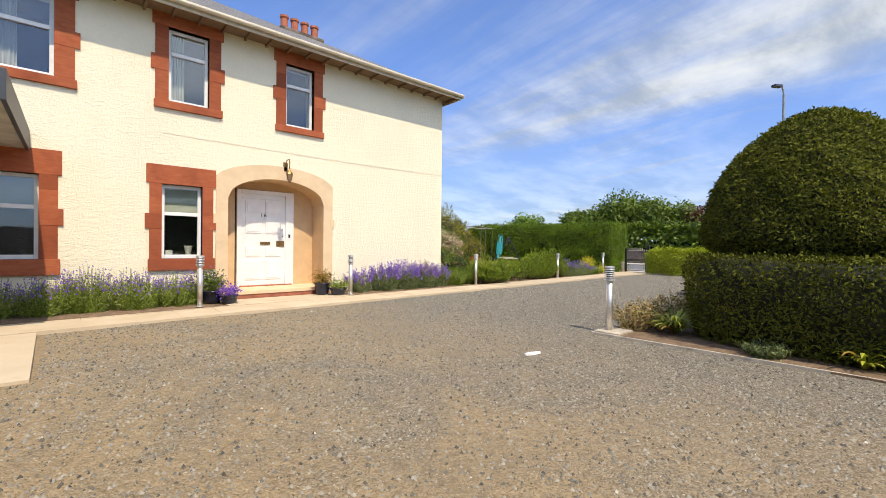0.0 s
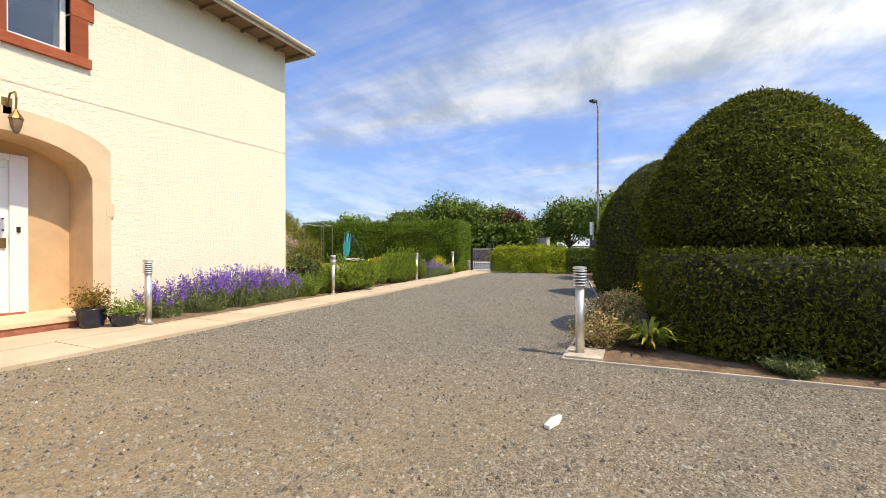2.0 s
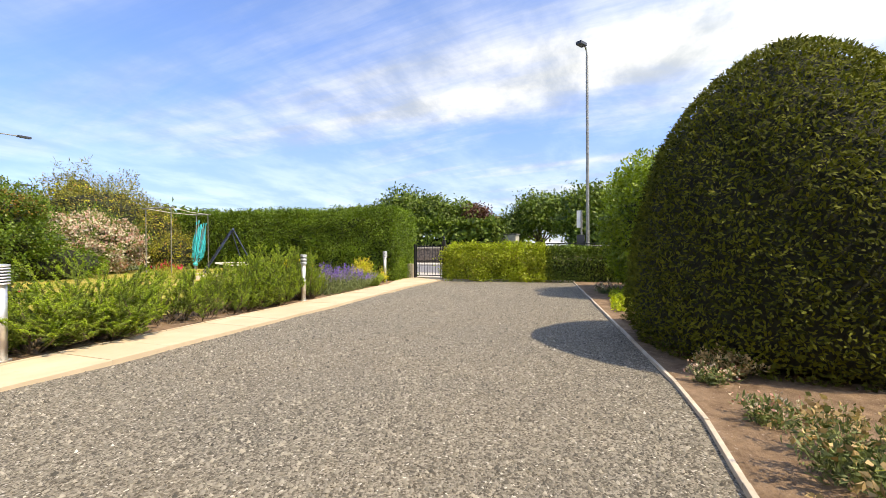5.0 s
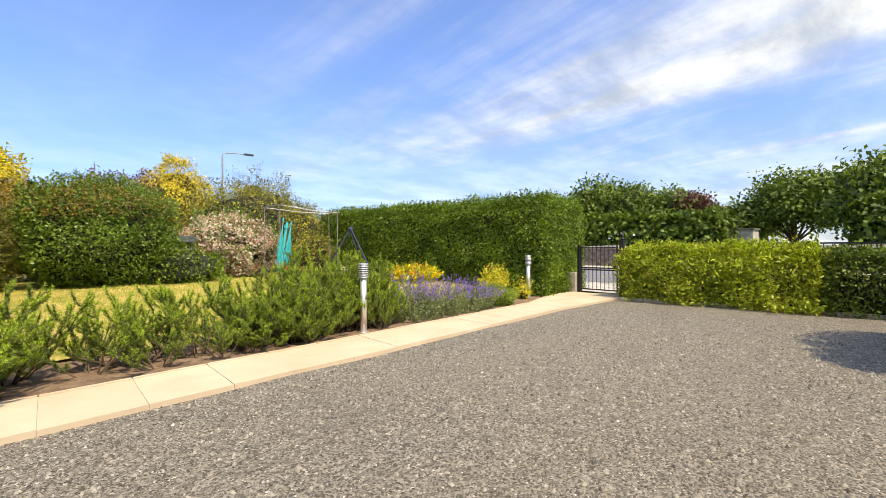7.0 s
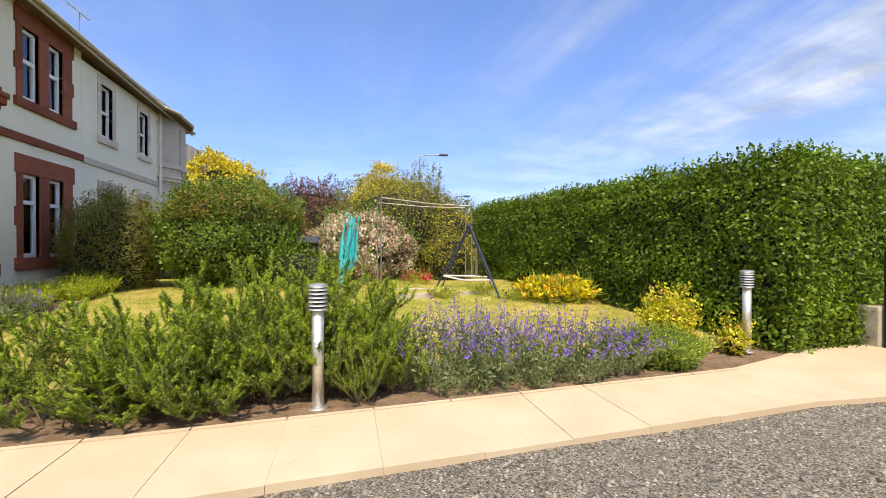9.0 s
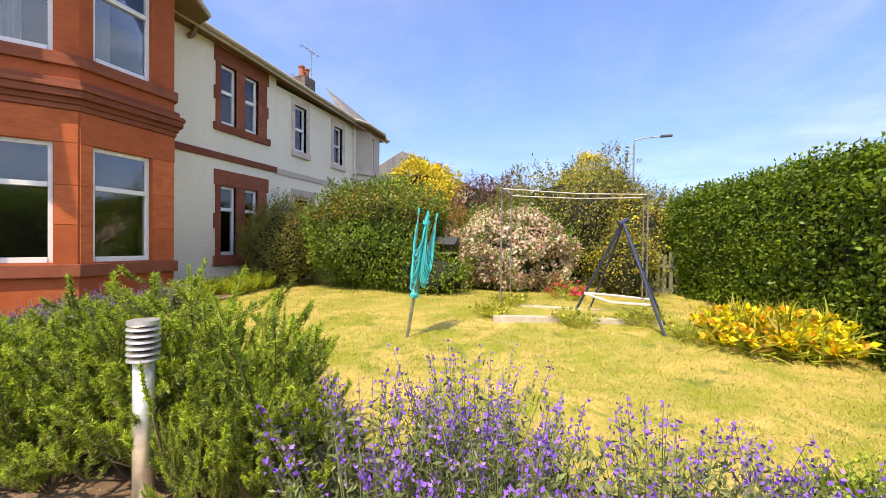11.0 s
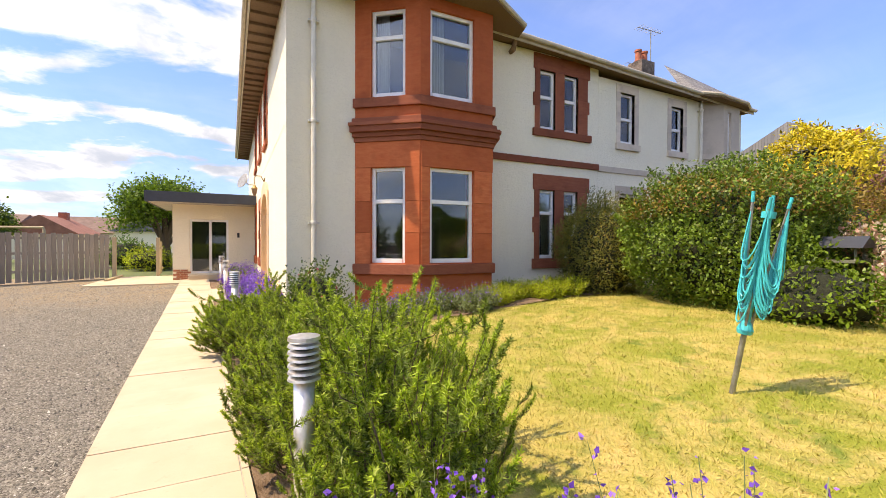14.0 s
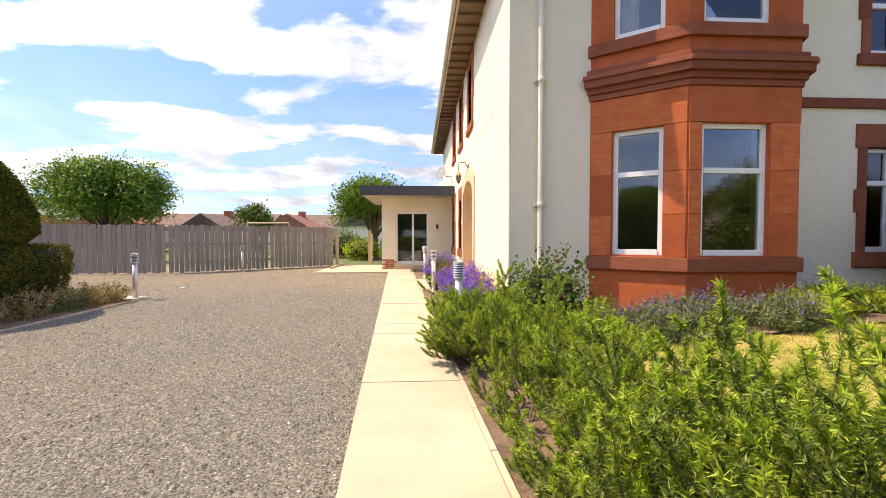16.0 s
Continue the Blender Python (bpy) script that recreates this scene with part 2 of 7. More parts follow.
def glass_material():
    n = Nodes("window_glass")
    t = n.t.nodes
    clear, gloss = t.new("ShaderNodeBsdfTransparent"), t.new("ShaderNodeBsdfGlossy")
    clear.inputs[0].default_value = (0.8, 0.84, 0.83, 1)
    gloss.inputs["Roughness"].default_value = 0.01
    gloss.inputs["Color"].default_value = (0.9, 0.94, 1, 1)
    fres = t.new("ShaderNodeFresnel")
    fres.inputs[0].default_value = 1.5
    m = t.new("ShaderNodeMixShader")
    n.link(n.math("ADD", fres.outputs[0], 0.04), m.inputs[0])
    n.link(clear.outputs[0], m.inputs[1])
    n.link(gloss.outputs[0], m.inputs[2])
    n.link(m.outputs[0], n.out.inputs[0])
    return n.mat


def slate_material():
    n = Nodes("roof_slate")
    b = n.t.nodes.new("ShaderNodeTexBrick")
    b.inputs["Scale"].default_value = 3.4
    b.inputs["Color1"].default_value, b.inputs["Color2"].default_value = (0.13, 0.13, 0.135, 1), (0.21, 0.205, 0.195, 1)
    b.inputs["Mortar"].default_value = (0.05, 0.05, 0.05, 1)
    n.link(n.co.outputs["Object"], b.inputs["Vector"])
    col = n.mix(n.ramp(n.noise(3, 5), 0.5, 0.8, 0, 0.5), b.outputs["Color"], (0.24, 0.22, 0.15))
    return n.done(col, 0.7)


def timber_material(name, a, b):
    n = Nodes(name)
    grain = n.noise(7, 6, 0.65, 0.4, (9, 9, 0.7))
    col = n.mix(n.ramp(grain, 0.3, 0.7), a, b)
    col = n.mix(n.math("MULTIPLY", n.piece(), 0.5), col, tuple(v * 0.66 for v in a))
    n.bump(grain, 0.4, 0.004)
    return n.done(col, 0.85, spec=0.15)


CREAM = harling_material("cream_harling", (0.86, 0.785, 0.60))
# the same cream again, its colour lightened to lift the shaded front wall
PALE = harling_material("lightened_harling", (0.90, 0.845, 0.67))
STONE = sandstone_material("red_sandstone", (0.36, 0.090, 0.042), (0.46, 0.145, 0.066))
BAYSTONE = sandstone_material("orange_red_sandstone", (0.56, 0.125, 0.046), (0.68, 0.205, 0.080))
DULLSTONE = sandstone_material("weathered_red_sandstone", (0.29, 0.085, 0.048), (0.38, 0.13, 0.07))
MARGIN = sandstone_material("pale_stone_margin", (0.70, 0.60, 0.49), (0.76, 0.66, 0.54))
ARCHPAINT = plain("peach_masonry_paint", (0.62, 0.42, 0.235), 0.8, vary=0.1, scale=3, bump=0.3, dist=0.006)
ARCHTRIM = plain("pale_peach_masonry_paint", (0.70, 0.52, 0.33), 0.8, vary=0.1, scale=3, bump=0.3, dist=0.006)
UPVC = plain("white_window_plastic", (0.82, 0.82, 0.80), 0.35, vary=0.05, bump=0)
DOORPAINT = plain("white_door_gloss", (0.80, 0.79, 0.76), 0.4, vary=0.06, scale=4, bump=0.1)
GLASS = glass_material()
# the dimness of unlit rooms, put into a near-black colour
ROOM_DIM = plain("painted_dim_room", (0.03, 0.028, 0.025), 0.9, vary=0.2, scale=2)
CLOTH = plain("net_curtain", (0.62, 0.60, 0.56), 0.9, vary=0.15, scale=5)
BLIND = plain("sage_roller_blind", (0.62, 0.62, 0.54), 0.9, vary=0.1)
SLATE = slate_material()
SOFFIT = timber_material("brown_eaves_timber", (0.20, 0.13, 0.08), (0.30, 0.20, 0.125))
GUTTER = plain("cream_gutter_paint", (0.56, 0.49, 0.37), 0.45, vary=0.15, scale=6)
PIPE = plain("ivory_downpipe_paint", (0.70, 0.66, 0.55), 0.4, vary=0.1, scale=4)
STEEL = plain("brushed_steel", (0.74, 0.72, 0.68), 0.42, 0.85, vary=0.12, scale=24, bump=0.08)
LOUVRE_DARK = plain("louvre_shadow_gap", (0.03, 0.03, 0.03), 0.6)
IRON = plain("black_iron_paint", (0.018, 0.018, 0.02), 0.45, vary=0.3)
BRASS = plain("aged_brass", (0.30, 0.18, 0.07), 0.4, 0.8, vary=0.3, scale=20)
CHARCOAL = plain("charcoal_fascia", (0.045, 0.05, 0.06), 0.45, vary=0.15, scale=4)
BRICKRED = plain("orange_brick", (0.42, 0.17, 0.09), 0.85, vary=0.25, scale=16, bump=0.4)
TERRACOTTA = plain("terracotta", (0.42, 0.13, 0.07), 0.8, vary=0.2, scale=7)
STEPRED = plain("red_step_paint", (0.36, 0.12, 0.07), 0.7, vary=0.25, scale=8)
BLUEGLAZE = plain("dark_blue_glaze", (0.02, 0.025, 0.05), 0.2, vary=0.2)
KERB = plain("pale_edging_stone", (0.50, 0.44, 0.35), 0.85, vary=0.25, scale=7, bump=0.4, dist=0.004)
FENCEWOOD = timber_material("weathered_grey_timber", (0.27, 0.24, 0.21), (0.39, 0.355, 0.31))
BAREWOOD = timber_material("bare_pale_timber", (0.46, 0.36, 0.22), (0.56, 0.45, 0.30))
OLDGREEN = timber_material("faded_green_timber", (0.17, 0.18, 0.13), (0.25, 0.25, 0.18))
BARK = timber_material("bark", (0.10, 0.075, 0.05), (0.17, 0.13, 0.09))
STEMWOOD = plain("woody_stem", (0.14, 0.10, 0.06), 0.9, vary=0.3, scale=12)
TEAL = plain("turquoise_plastic", (0.02, 0.50, 0.53), 0.35, vary=0.15, scale=14)
BLUESTEEL = plain("navy_tube_paint", (0.035, 0.045, 0.10), 0.4, vary=0.4, scale=14)
GALV = plain("dull_galvanised_tube", (0.34, 0.33, 0.29), 0.5, 0.7, vary=0.3, scale=14)
ROPE = plain("pale_washing_line", (0.65, 0.60, 0.52), 0.7, vary=0.1)
ASPHALT = plain("asphalt", (0.16, 0.16, 0.165), 0.9, vary=0.2, scale=2, bump=0.6, dist=0.004)
CONCRETE = plain("pale_concrete", (0.44, 0.41, 0.36), 0.9, vary=0.2, scale=3, bump=0.4, dist=0.004)
RUBBLE = plain("rubble_stone", (0.21, 0.165, 0.13), 0.95, vary=0.6, scale=5, bump=0.9, dist=0.03)
VANWHITE = plain("white_van_paint", (0.78, 0.79, 0.80), 0.25, vary=0.03, bump=0)
RED = plain("red_print", (0.60, 0.03, 0.05), 0.5)
GREYINK = plain("grey_print", (0.22, 0.24, 0.28), 0.5)
RUBBER = plain("tyre_rubber", (0.02, 0.02, 0.02), 0.8)
GRAVEL, CHIPS, SOIL, SLAB = gravel_material(), chip_material(), soil_material(), slab_material()
TURF, BLADES = turf_material("dry_lawn_turf", False), turf_material("grass_blades", True)
FIELD = plain("far_grassland", (0.12, 0.15, 0.045), 0.95, vary=0.4, scale=0.2, bump=0)

# inner twigs, with the shade of the leaf gaps put into the colour
SHADED_TWIGS = plain("shaded_inner_twigs", (0.024, 0.028, 0.012), 0.95, vary=0.5, scale=14, bump=0.8, dist=0.02)
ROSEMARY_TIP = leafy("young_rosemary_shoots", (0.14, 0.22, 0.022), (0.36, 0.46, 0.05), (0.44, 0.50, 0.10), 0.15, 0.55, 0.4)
YEW = leafy("yew_needles", (0.029, 0.037, 0.004), (0.106, 0.116, 0.010), (0.17, 0.17, 0.02), 0.03, 0.85, 0.2, 0.7)
PRIVET = leafy("privet_leaves", (0.048, 0.088, 0.009), (0.135, 0.210, 0.018), (0.22, 0.31, 0.04), 0.04, 0.4, 0.3)
LOWHEDGE = leafy("light_hedge_leaves", (0.13, 0.19, 0.014), (0.38, 0.43, 0.035), (0.30, 0.26, 0.07), 0.08, 0.45, 0.35)
LAUREL = leafy("glossy_laurel_leaves", (0.05, 0.095, 0.009), (0.22, 0.30, 0.024), (0.30, 0.38, 0.06), 0.08, 0.3, 0.25)
ROSEMARY = leafy("rosemary_needles", (0.070, 0.110, 0.020), (0.22, 0.29, 0.05), (0.36, 0.39, 0.14), 0.12, 0.6, 0.35)
OLIVE = leafy("olive_shrub_leaves", (0.075, 0.085, 0.020), (0.20, 0.20, 0.045), (0.34, 0.25, 0.05), 0.12, 0.5, 0.3)
EUONYMUS = leafy("euonymus_leaves", (0.042, 0.085, 0.010), (0.130, 0.205, 0.026), (0.20, 0.24, 0.06), 0.1, 0.4, 0.25)
DEEP = leafy("dark_shrub_leaves", (0.030, 0.056, 0.008), (0.110, 0.165, 0.020), (0.16, 0.18, 0.05), 0.1, 0.55, 0.2)
RUSSET = leafy("russet_shrub_leaves", (0.105, 0.085, 0.016), (0.27, 0.185, 0.035), (0.28, 0.13, 0.05), 0.15, 0.5, 0.3)
GOLDEN = leafy("golden_conifer_foliage", (0.17, 0.15, 0.010), (0.58, 0.46, 0.035), (0.66, 0.50, 0.04), 0.25, 0.5, 0.25, 0.5)
BLOSSOM = leafy("white_pink_blossom", (0.52, 0.36, 0.29), (0.68, 0.52, 0.43), (0.62, 0.34, 0.30), 0.3, 0.7, 0.3)
TREELEAF = leafy("broad_tree_leaves", (0.034, 0.062, 0.010), (0.115, 0.165, 0.022), None, 0, 0.5, 0.25, 0.3)
FRESHLEAF = leafy("fresh_tree_leaves", (0.06, 0.11, 0.016), (0.15, 0.24, 0.035), None, 0, 0.45, 0.35, 0.3)
COPPER = leafy("copper_beech_leaves", (0.055, 0.022, 0.018), (0.12, 0.055, 0.035), None, 0, 0.5, 0.2, 0.3)
PLUM = leafy("plum_leaves", (0.07, 0.030, 0.030), (0.17, 0.075, 0.065), (0.13, 0.11, 0.04), 0.15, 0.5, 0.25)
SAGE = leafy("grey_green_leaves", (0.085, 0.115, 0.045), (0.19, 0.23, 0.10), None, 0, 0.6, 0.25)
PURPLE = leafy("lavender_flowers", (0.13, 0.05, 0.42), (0.22, 0.10, 0.56), (0.36, 0.22, 0.60), 0.15, 0.6, 0.2)
YELLOW = leafy("yellow_flowers", (0.70, 0.42, 0.015), (0.85, 0.62, 0.03), (0.80, 0.34, 0.02), 0.2, 0.6, 0.3)
GOLDLEAF = leafy("gold_shrub_leaves", (0.36, 0.34, 0.02), (0.66, 0.56, 0.05), (0.62, 0.30, 0.10), 0.1, 0.5, 0.35)
CRIMSON = leafy("crimson_flowers", (0.35, 0.02, 0.05), (0.55, 0.04, 0.09), None, 0, 0.6, 0.2)
STRAW = leafy("dead_stems", (0.24, 0.16, 0.07), (0.46, 0.34, 0.17), (0.12, 0.14, 0.04), 0.2, 0.8, 0.15)
BLADELEAF = leafy("strap_leaves", (0.14, 0.18, 0.02), (0.38, 0.40, 0.06), (0.45, 0.30, 0.08), 0.12, 0.45, 0.35)


# ---- builders ----
rng = np.random.default_rng(7)


def thing(name, label, category, at=(0, 0, 0), group="", kind="", turn=0):
    """An Empty at the base of a thing; its parts hang under it, in its own axes."""
    ob = new(name)
    ob.matrix_world = pose(*at, 0, 0, turn)
    return tagged(ob, label, category, group, kind)


def part(name, bm, material, parent=None, label="", smooth=False):
    """Links a bmesh as one mesh object under a thing or a part."""
    me = bpy.data.meshes.new(name)
    bm.normal_update()
    bm.to_mesh(me)
    bm.free()
    me.materials.append(material)
    if smooth:
        me.polygons.foreach_set("use_smooth", [True] * len(me.polygons))
    ob = new(name, me)
    if parent is not None:
        ob.parent = parent
    return tagged(ob, label)


def again(name, ob, m, parent=None):
    """Another object on the same mesh."""
    o = new(name, ob.data)
    o.parent = parent if parent is not None else ob.parent
    o.matrix_local = m
    return o


def box(x0, x1, y0, y1, z0, z1, bevel=0.0, bm=None):
    bm = bm or bmesh.new()
    vs = bmesh.ops.create_cube(bm, size=1.0)["verts"]
    for v in vs:
        v.co = Vector((x0 + (v.co.x + 0.5) * (x1 - x0), y0 + (v.co.y + 0.5) * (y1 - y0), z0 + (v.co.z + 0.5) * (z1 - z0)))
    if bevel:
        edges = list({e for v in vs for e in v.link_edges})
        bmesh.ops.bevel(bm, geom=edges, offset=bevel, segments=2, affect="EDGES", profile=0.7)
    return bm


def tube(points, radius, sides=8, bm=None, closed=True):
    """A round bar along a run of points; radius may differ from point to point."""
    bm = bm or bmesh.new()
    pts = [Vector(p) for p in points]
    rad = radius if isinstance(radius, (list, tuple)) else [radius] * len(pts)
    rings = []
    for i, p in enumerate(pts):
        d = (pts[min(i + 1, len(pts) - 1)] - pts[max(i - 1, 0)]).normalized()
        a = d.orthogonal().normalized()
        if i and rings:
            a = (last - d * last.dot(d)).normalized()
        last = a
        b = d.cross(a)
        rings.append([bm.verts.new(p + (a * math.cos(k * math.tau / sides) + b * math.sin(k * math.tau / sides)) * rad[i]) for k in range(sides)])
    for r, s in zip(rings, rings[1:]):
        for k in range(sides):
            bm.faces.new((r[k], r[(k + 1) % sides], s[(k + 1) % sides], s[k]))
    if closed:
        bm.faces.new(rings[0][::-1])
        bm.faces.new(rings[-1])
    return bm


def lathe(profile, sides=20, bm=None, at=(0, 0, 0)):
    """A turned shape from (radius, height) pairs."""
    bm = bm or bmesh.new()
    rings = [[bm.verts.new((at[0] + r * math.cos(k * math.tau / sides), at[1] + r * math.sin(k * math.tau / sides), at[2] + z)) for k in range(sides)] for r, z in profile]
    for r, s in zip(rings, rings[1:]):
        for k in range(sides):
            bm.faces.new((r[k], r[(k + 1) % sides], s[(k + 1) % sides], s[k]))
    bm.faces.new(rings[0][::-1])
    bm.faces.new(rings[-1])
    return bm


def prism(outline, z0, z1, bm=None):
    """An upright prism on a plan outline (counter-clockwise)."""
    bm = bm or bmesh.new()
    lo = [bm.verts.new((x, y, z0)) for x, y in outline]
    hi = [bm.verts.new((x, y, z1)) for x, y in outline]
    n = len(outline)
    for k in range(n):
        bm.faces.new((lo[k], lo[(k + 1) % n], hi[(k + 1) % n], hi[k]))
    bm.faces.new(lo[::-1])
    bm.faces.new(hi)
    return bm


def panel(u0, u1, v0, v1, holes, thick, bm=None):
    """A wall in local axes: u along, -y outward, z up, with rectangular holes (u0, u1, v0, v1) cut through."""
    bm = bm or bmesh.new()
    us = sorted({u0, u1, *[h[0] for h in holes], *[h[1] for h in holes]})
    vs = sorted({v0, v1, *[h[2] for h in holes], *[h[3] for h in holes]})
    us, vs = [u for u in us if u0 <= u <= u1], [v for v in vs if v0 <= v <= v1]
    solid = lambda u, v: u0 < u < u1 and v0 < v < v1 and not any(h[0] < u < h[1] and h[2] < v < h[3] for h in holes)
    face = lambda pts: bm.faces.new([bm.verts.new(p) for p in pts])
    for a, b in zip(us, us[1:]):
        for c, d in zip(vs, vs[1:]):
            if not solid((a + b) / 2, (c + d) / 2):
                continue
            face([(a, 0, c), (b, 0, c), (b, 0, d), (a, 0, d)])
            face([(a, thick, c), (a, thick, d), (b, thick, d), (b, thick, c)])
            e = 1e-4
            if not solid(a - e, (c + d) / 2):
                face([(a, 0, c), (a, 0, d), (a, thick, d), (a, thick, c)])
            if not solid(b + e, (c + d) / 2):
                face([(b, 0, c), (b, thick, c), (b, thick, d), (b, 0, d)])
            if not solid((a + b) / 2, c - e):
                face([(a, 0, c), (a, thick, c), (b, thick, c), (b, 0, c)])
            if not solid((a + b) / 2, d + e):
                face([(a, 0, d), (b, 0, d), (b, thick, d), (a, thick, d)])
    bmesh.ops.remove_doubles(bm, verts=bm.verts, dist=1e-4)
    return bm


def leaves(name, places, ways, ups, length, width, material, parent=None, label="", kind="stuff"):
    """Many small folded leaves as one mesh: four corners each, out from a place along a way."""
    n = len(places)
    ways = ways / np.maximum(np.linalg.norm(ways, axis=1, keepdims=True), 1e-6)
    side = np.cross(ways, ups)
    side /= np.maximum(np.linalg.norm(side, axis=1, keepdims=True), 1e-6)
    nor = np.cross(side, ways)
    size = (0.65 + 0.7 * rng.random((n, 1)))
    le, wi = length * size, width * size
    co = np.empty((n, 4, 3), np.float32)
    co[:, 0] = places
    co[:, 1] = places + ways * le * 0.45 + side * wi * 0.5 + nor * wi * 0.18
    co[:, 2] = places + ways * le - nor * le * 0.12
    co[:, 3] = places + ways * le * 0.45 - side * wi * 0.5 + nor * wi * 0.18
    me = bpy.data.meshes.new(name)
    me.vertices.add(n * 4)
    me.vertices.foreach_set("co", co.ravel())
    me.loops.add(n * 4)
    me.loops.foreach_set("vertex_index", np.arange(n * 4, dtype=np.int32))
    me.polygons.add(n)
    me.polygons.foreach_set("loop_start", np.arange(0, n * 4, 4, dtype=np.int32))
    me.update(calc_edges=True)
    me.materials.append(material)
    ob = new(name, me)
    if parent is not None:
        ob.parent = parent
    return tagged(ob, label, kind=kind)


def unit(n):
    v = rng.normal(size=(n, 3))
    return v / np.linalg.norm(v, axis=1, keepdims=True)


def skin(points, normals, name, length, width, material, parent, droop=0.0, rough=0.04, spread=0.9, label=""):
    """Leaves over a clipped or natural outline, at uneven depth."""
    n = len(points)
    depth = rng.normal(0, rough, (n, 1)) - rough * 0.4
    ways = normals * 0.38 + unit(n) * spread + np.array((0, 0, 0.15 - droop))
    return leaves(name, points + normals * depth, ways, unit(n) * 0.8 + normals * 1.5, length, width, material, parent, label)


def blob_surface(n, centre, radii, squash=2.0, lumps=0.0, floor=None, seed=0):
    """Points and normals over a rounded mass; squash over 2 squares it off."""
    d = unit(n)
    p = np.sign(d) * np.abs(d) ** (2.0 / squash)
    k = (np.abs(d) ** squash).sum(1, keepdims=True) ** (-1.0 / squash)
    p = d * k
    if lumps:
        q = np.array([noise.noise(Vector((a[0] * 2.1 + seed, a[1] * 2.1, a[2] * 2.1))) + 0.5 * noise.noise(Vector((a[0] * 4.7, a[1] * 4.7 + seed, a[2] * 4.7))) for a in d])
        p = p * (1 + lumps * q[:, None])
    pos = p * np.array(radii) + np.array(centre)
    nor = np.sign(p) * np.abs(p) ** (squash - 1) / np.array(radii)
    nor /= np.linalg.norm(nor, axis=1, keepdims=True)
    if floor is not None:
        keep = pos[:, 2] > floor
        pos, nor = pos[keep], nor[keep]
    return pos, nor


def dome_surface(n, height, radii, centre, sharp=2.35, z0=0.0, belly=0.92):
    """A clipped dome, fullest a little above its foot."""
    z = rng.random(n) ** 0.9
    a = rng.random(n) * math.tau
    low = 0.12
    prof = np.where(z < low, belly + (1 - belly) * (z / low), np.maximum(0, 1 - (np.maximum(z - low, 0) / (1 - low)) ** sharp) ** 0.62)
    ripple = 1 + 0.02 * np.sin(a * 5 + z * 7) + 0.012 * np.sin(a * 11 + 3 + z * 19)
    r = prof * ripple
    keep = rng.random(n) < 0.35 + 0.65 * np.minimum(1, r + 0.15)
    z, a, r = z[keep], a[keep], r[keep]
    pos = np.stack((centre[0] + radii[0] * r * np.cos(a), centre[1] + radii[1] * r * np.sin(a), z0 + height * z), 1)
    up = 0.15 + 1.15 * z ** 2.2
    nor = np.stack((np.cos(a), np.sin(a), up * 1.1), 1)
    nor /= np.linalg.norm(nor, axis=1, keepdims=True)
    return pos, nor


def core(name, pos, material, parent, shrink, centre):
    """Inner mass behind the leaves, shade put into its colour: the outline's hull, drawn in."""
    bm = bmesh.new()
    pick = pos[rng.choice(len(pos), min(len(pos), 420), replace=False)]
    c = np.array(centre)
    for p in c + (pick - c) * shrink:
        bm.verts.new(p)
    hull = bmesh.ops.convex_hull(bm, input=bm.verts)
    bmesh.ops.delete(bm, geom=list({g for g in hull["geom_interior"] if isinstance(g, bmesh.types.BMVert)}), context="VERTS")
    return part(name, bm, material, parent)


def shrub(name, label, at, radii, material, n, leaf=(0.07, 0.035), lumps=0.3, squash=2.0, floor=0.02, category="shrub", stems=5, extra=None, rough=0.1, group=""):
    """A loose garden shrub: woody stems, an uneven leafy crown, a dark inner mass."""
    ob = thing(name, label, category, at, group)
    h = radii[2]
    seed = at[0] * 1.7 + at[1]
    pos, nor = blob_surface(n, (0, 0, h * 0.98), (radii[0], radii[1], h), squash, lumps, floor, seed)
    core("inner_growth", pos, SHADED_TWIGS, ob, 0.8, (0, 0, h * 0.9))
    skin(pos, nor, "foliage", leaf[0], leaf[1], material, ob, 0.1, rough)
    m = max(60, n // 14)
    sp, sn = blob_surface(m, (0, 0, h * 1.0), (radii[0] * 1.04, radii[1] * 1.04, h * 1.05), squash, lumps * 1.2, h * 0.8, seed)
    ends = np.repeat(sp, 7, 0) + np.tile(np.linspace(0, 1, 7), len(sp))[:, None] * np.repeat(sn * 0.14 + np.array((0, 0, 0.10)), 7, 0)
    leaves("young_shoot", ends, unit(len(ends)) + np.array((0, 0, 0.6)), unit(len(ends)), leaf[0], leaf[1], material, ob)
    if extra:
        mat2, share, low, size = extra
        ep, en = blob_surface(int(n * share), (0, 0, h * 0.98), (radii[0] * 1.03, radii[1] * 1.03, h * 1.03), squash, lumps, low, seed)
        skin(ep, en, "flower", size, size * 0.8, mat2, ob, 0.0, 0.06)
    for k in range(stems):
        a = k * math.tau / max(stems, 1)
        part("stem", tube([(0.06 * math.cos(a), 0.06 * math.sin(a), -0.05), (radii[0] * 0.3 * math.cos(a), radii[1] * 0.3 * math.sin(a), h * 0.5), (radii[0] * 0.5 * math.cos(a), radii[1] * 0.5 * math.sin(a), h * 1.1)], [0.025, 0.018, 0.008], 6), STEMWOOD, ob)
    return ob


# ---- ground and paving ----
def lawn_height(x, y):
    return 0.045 + 0.078 * min(max(y - 10.1, 0), 4.4)


def back_edge(x):
    return 8.57 + 0.054 * (x - 3.7) + 0.0016 * max(x - 11, 0) ** 2


def front_edge(x):
    return back_edge(x) - 0.86


def kerb_line(x):
    return 3.09 + 0.135 * max(x - 10.95, 0)


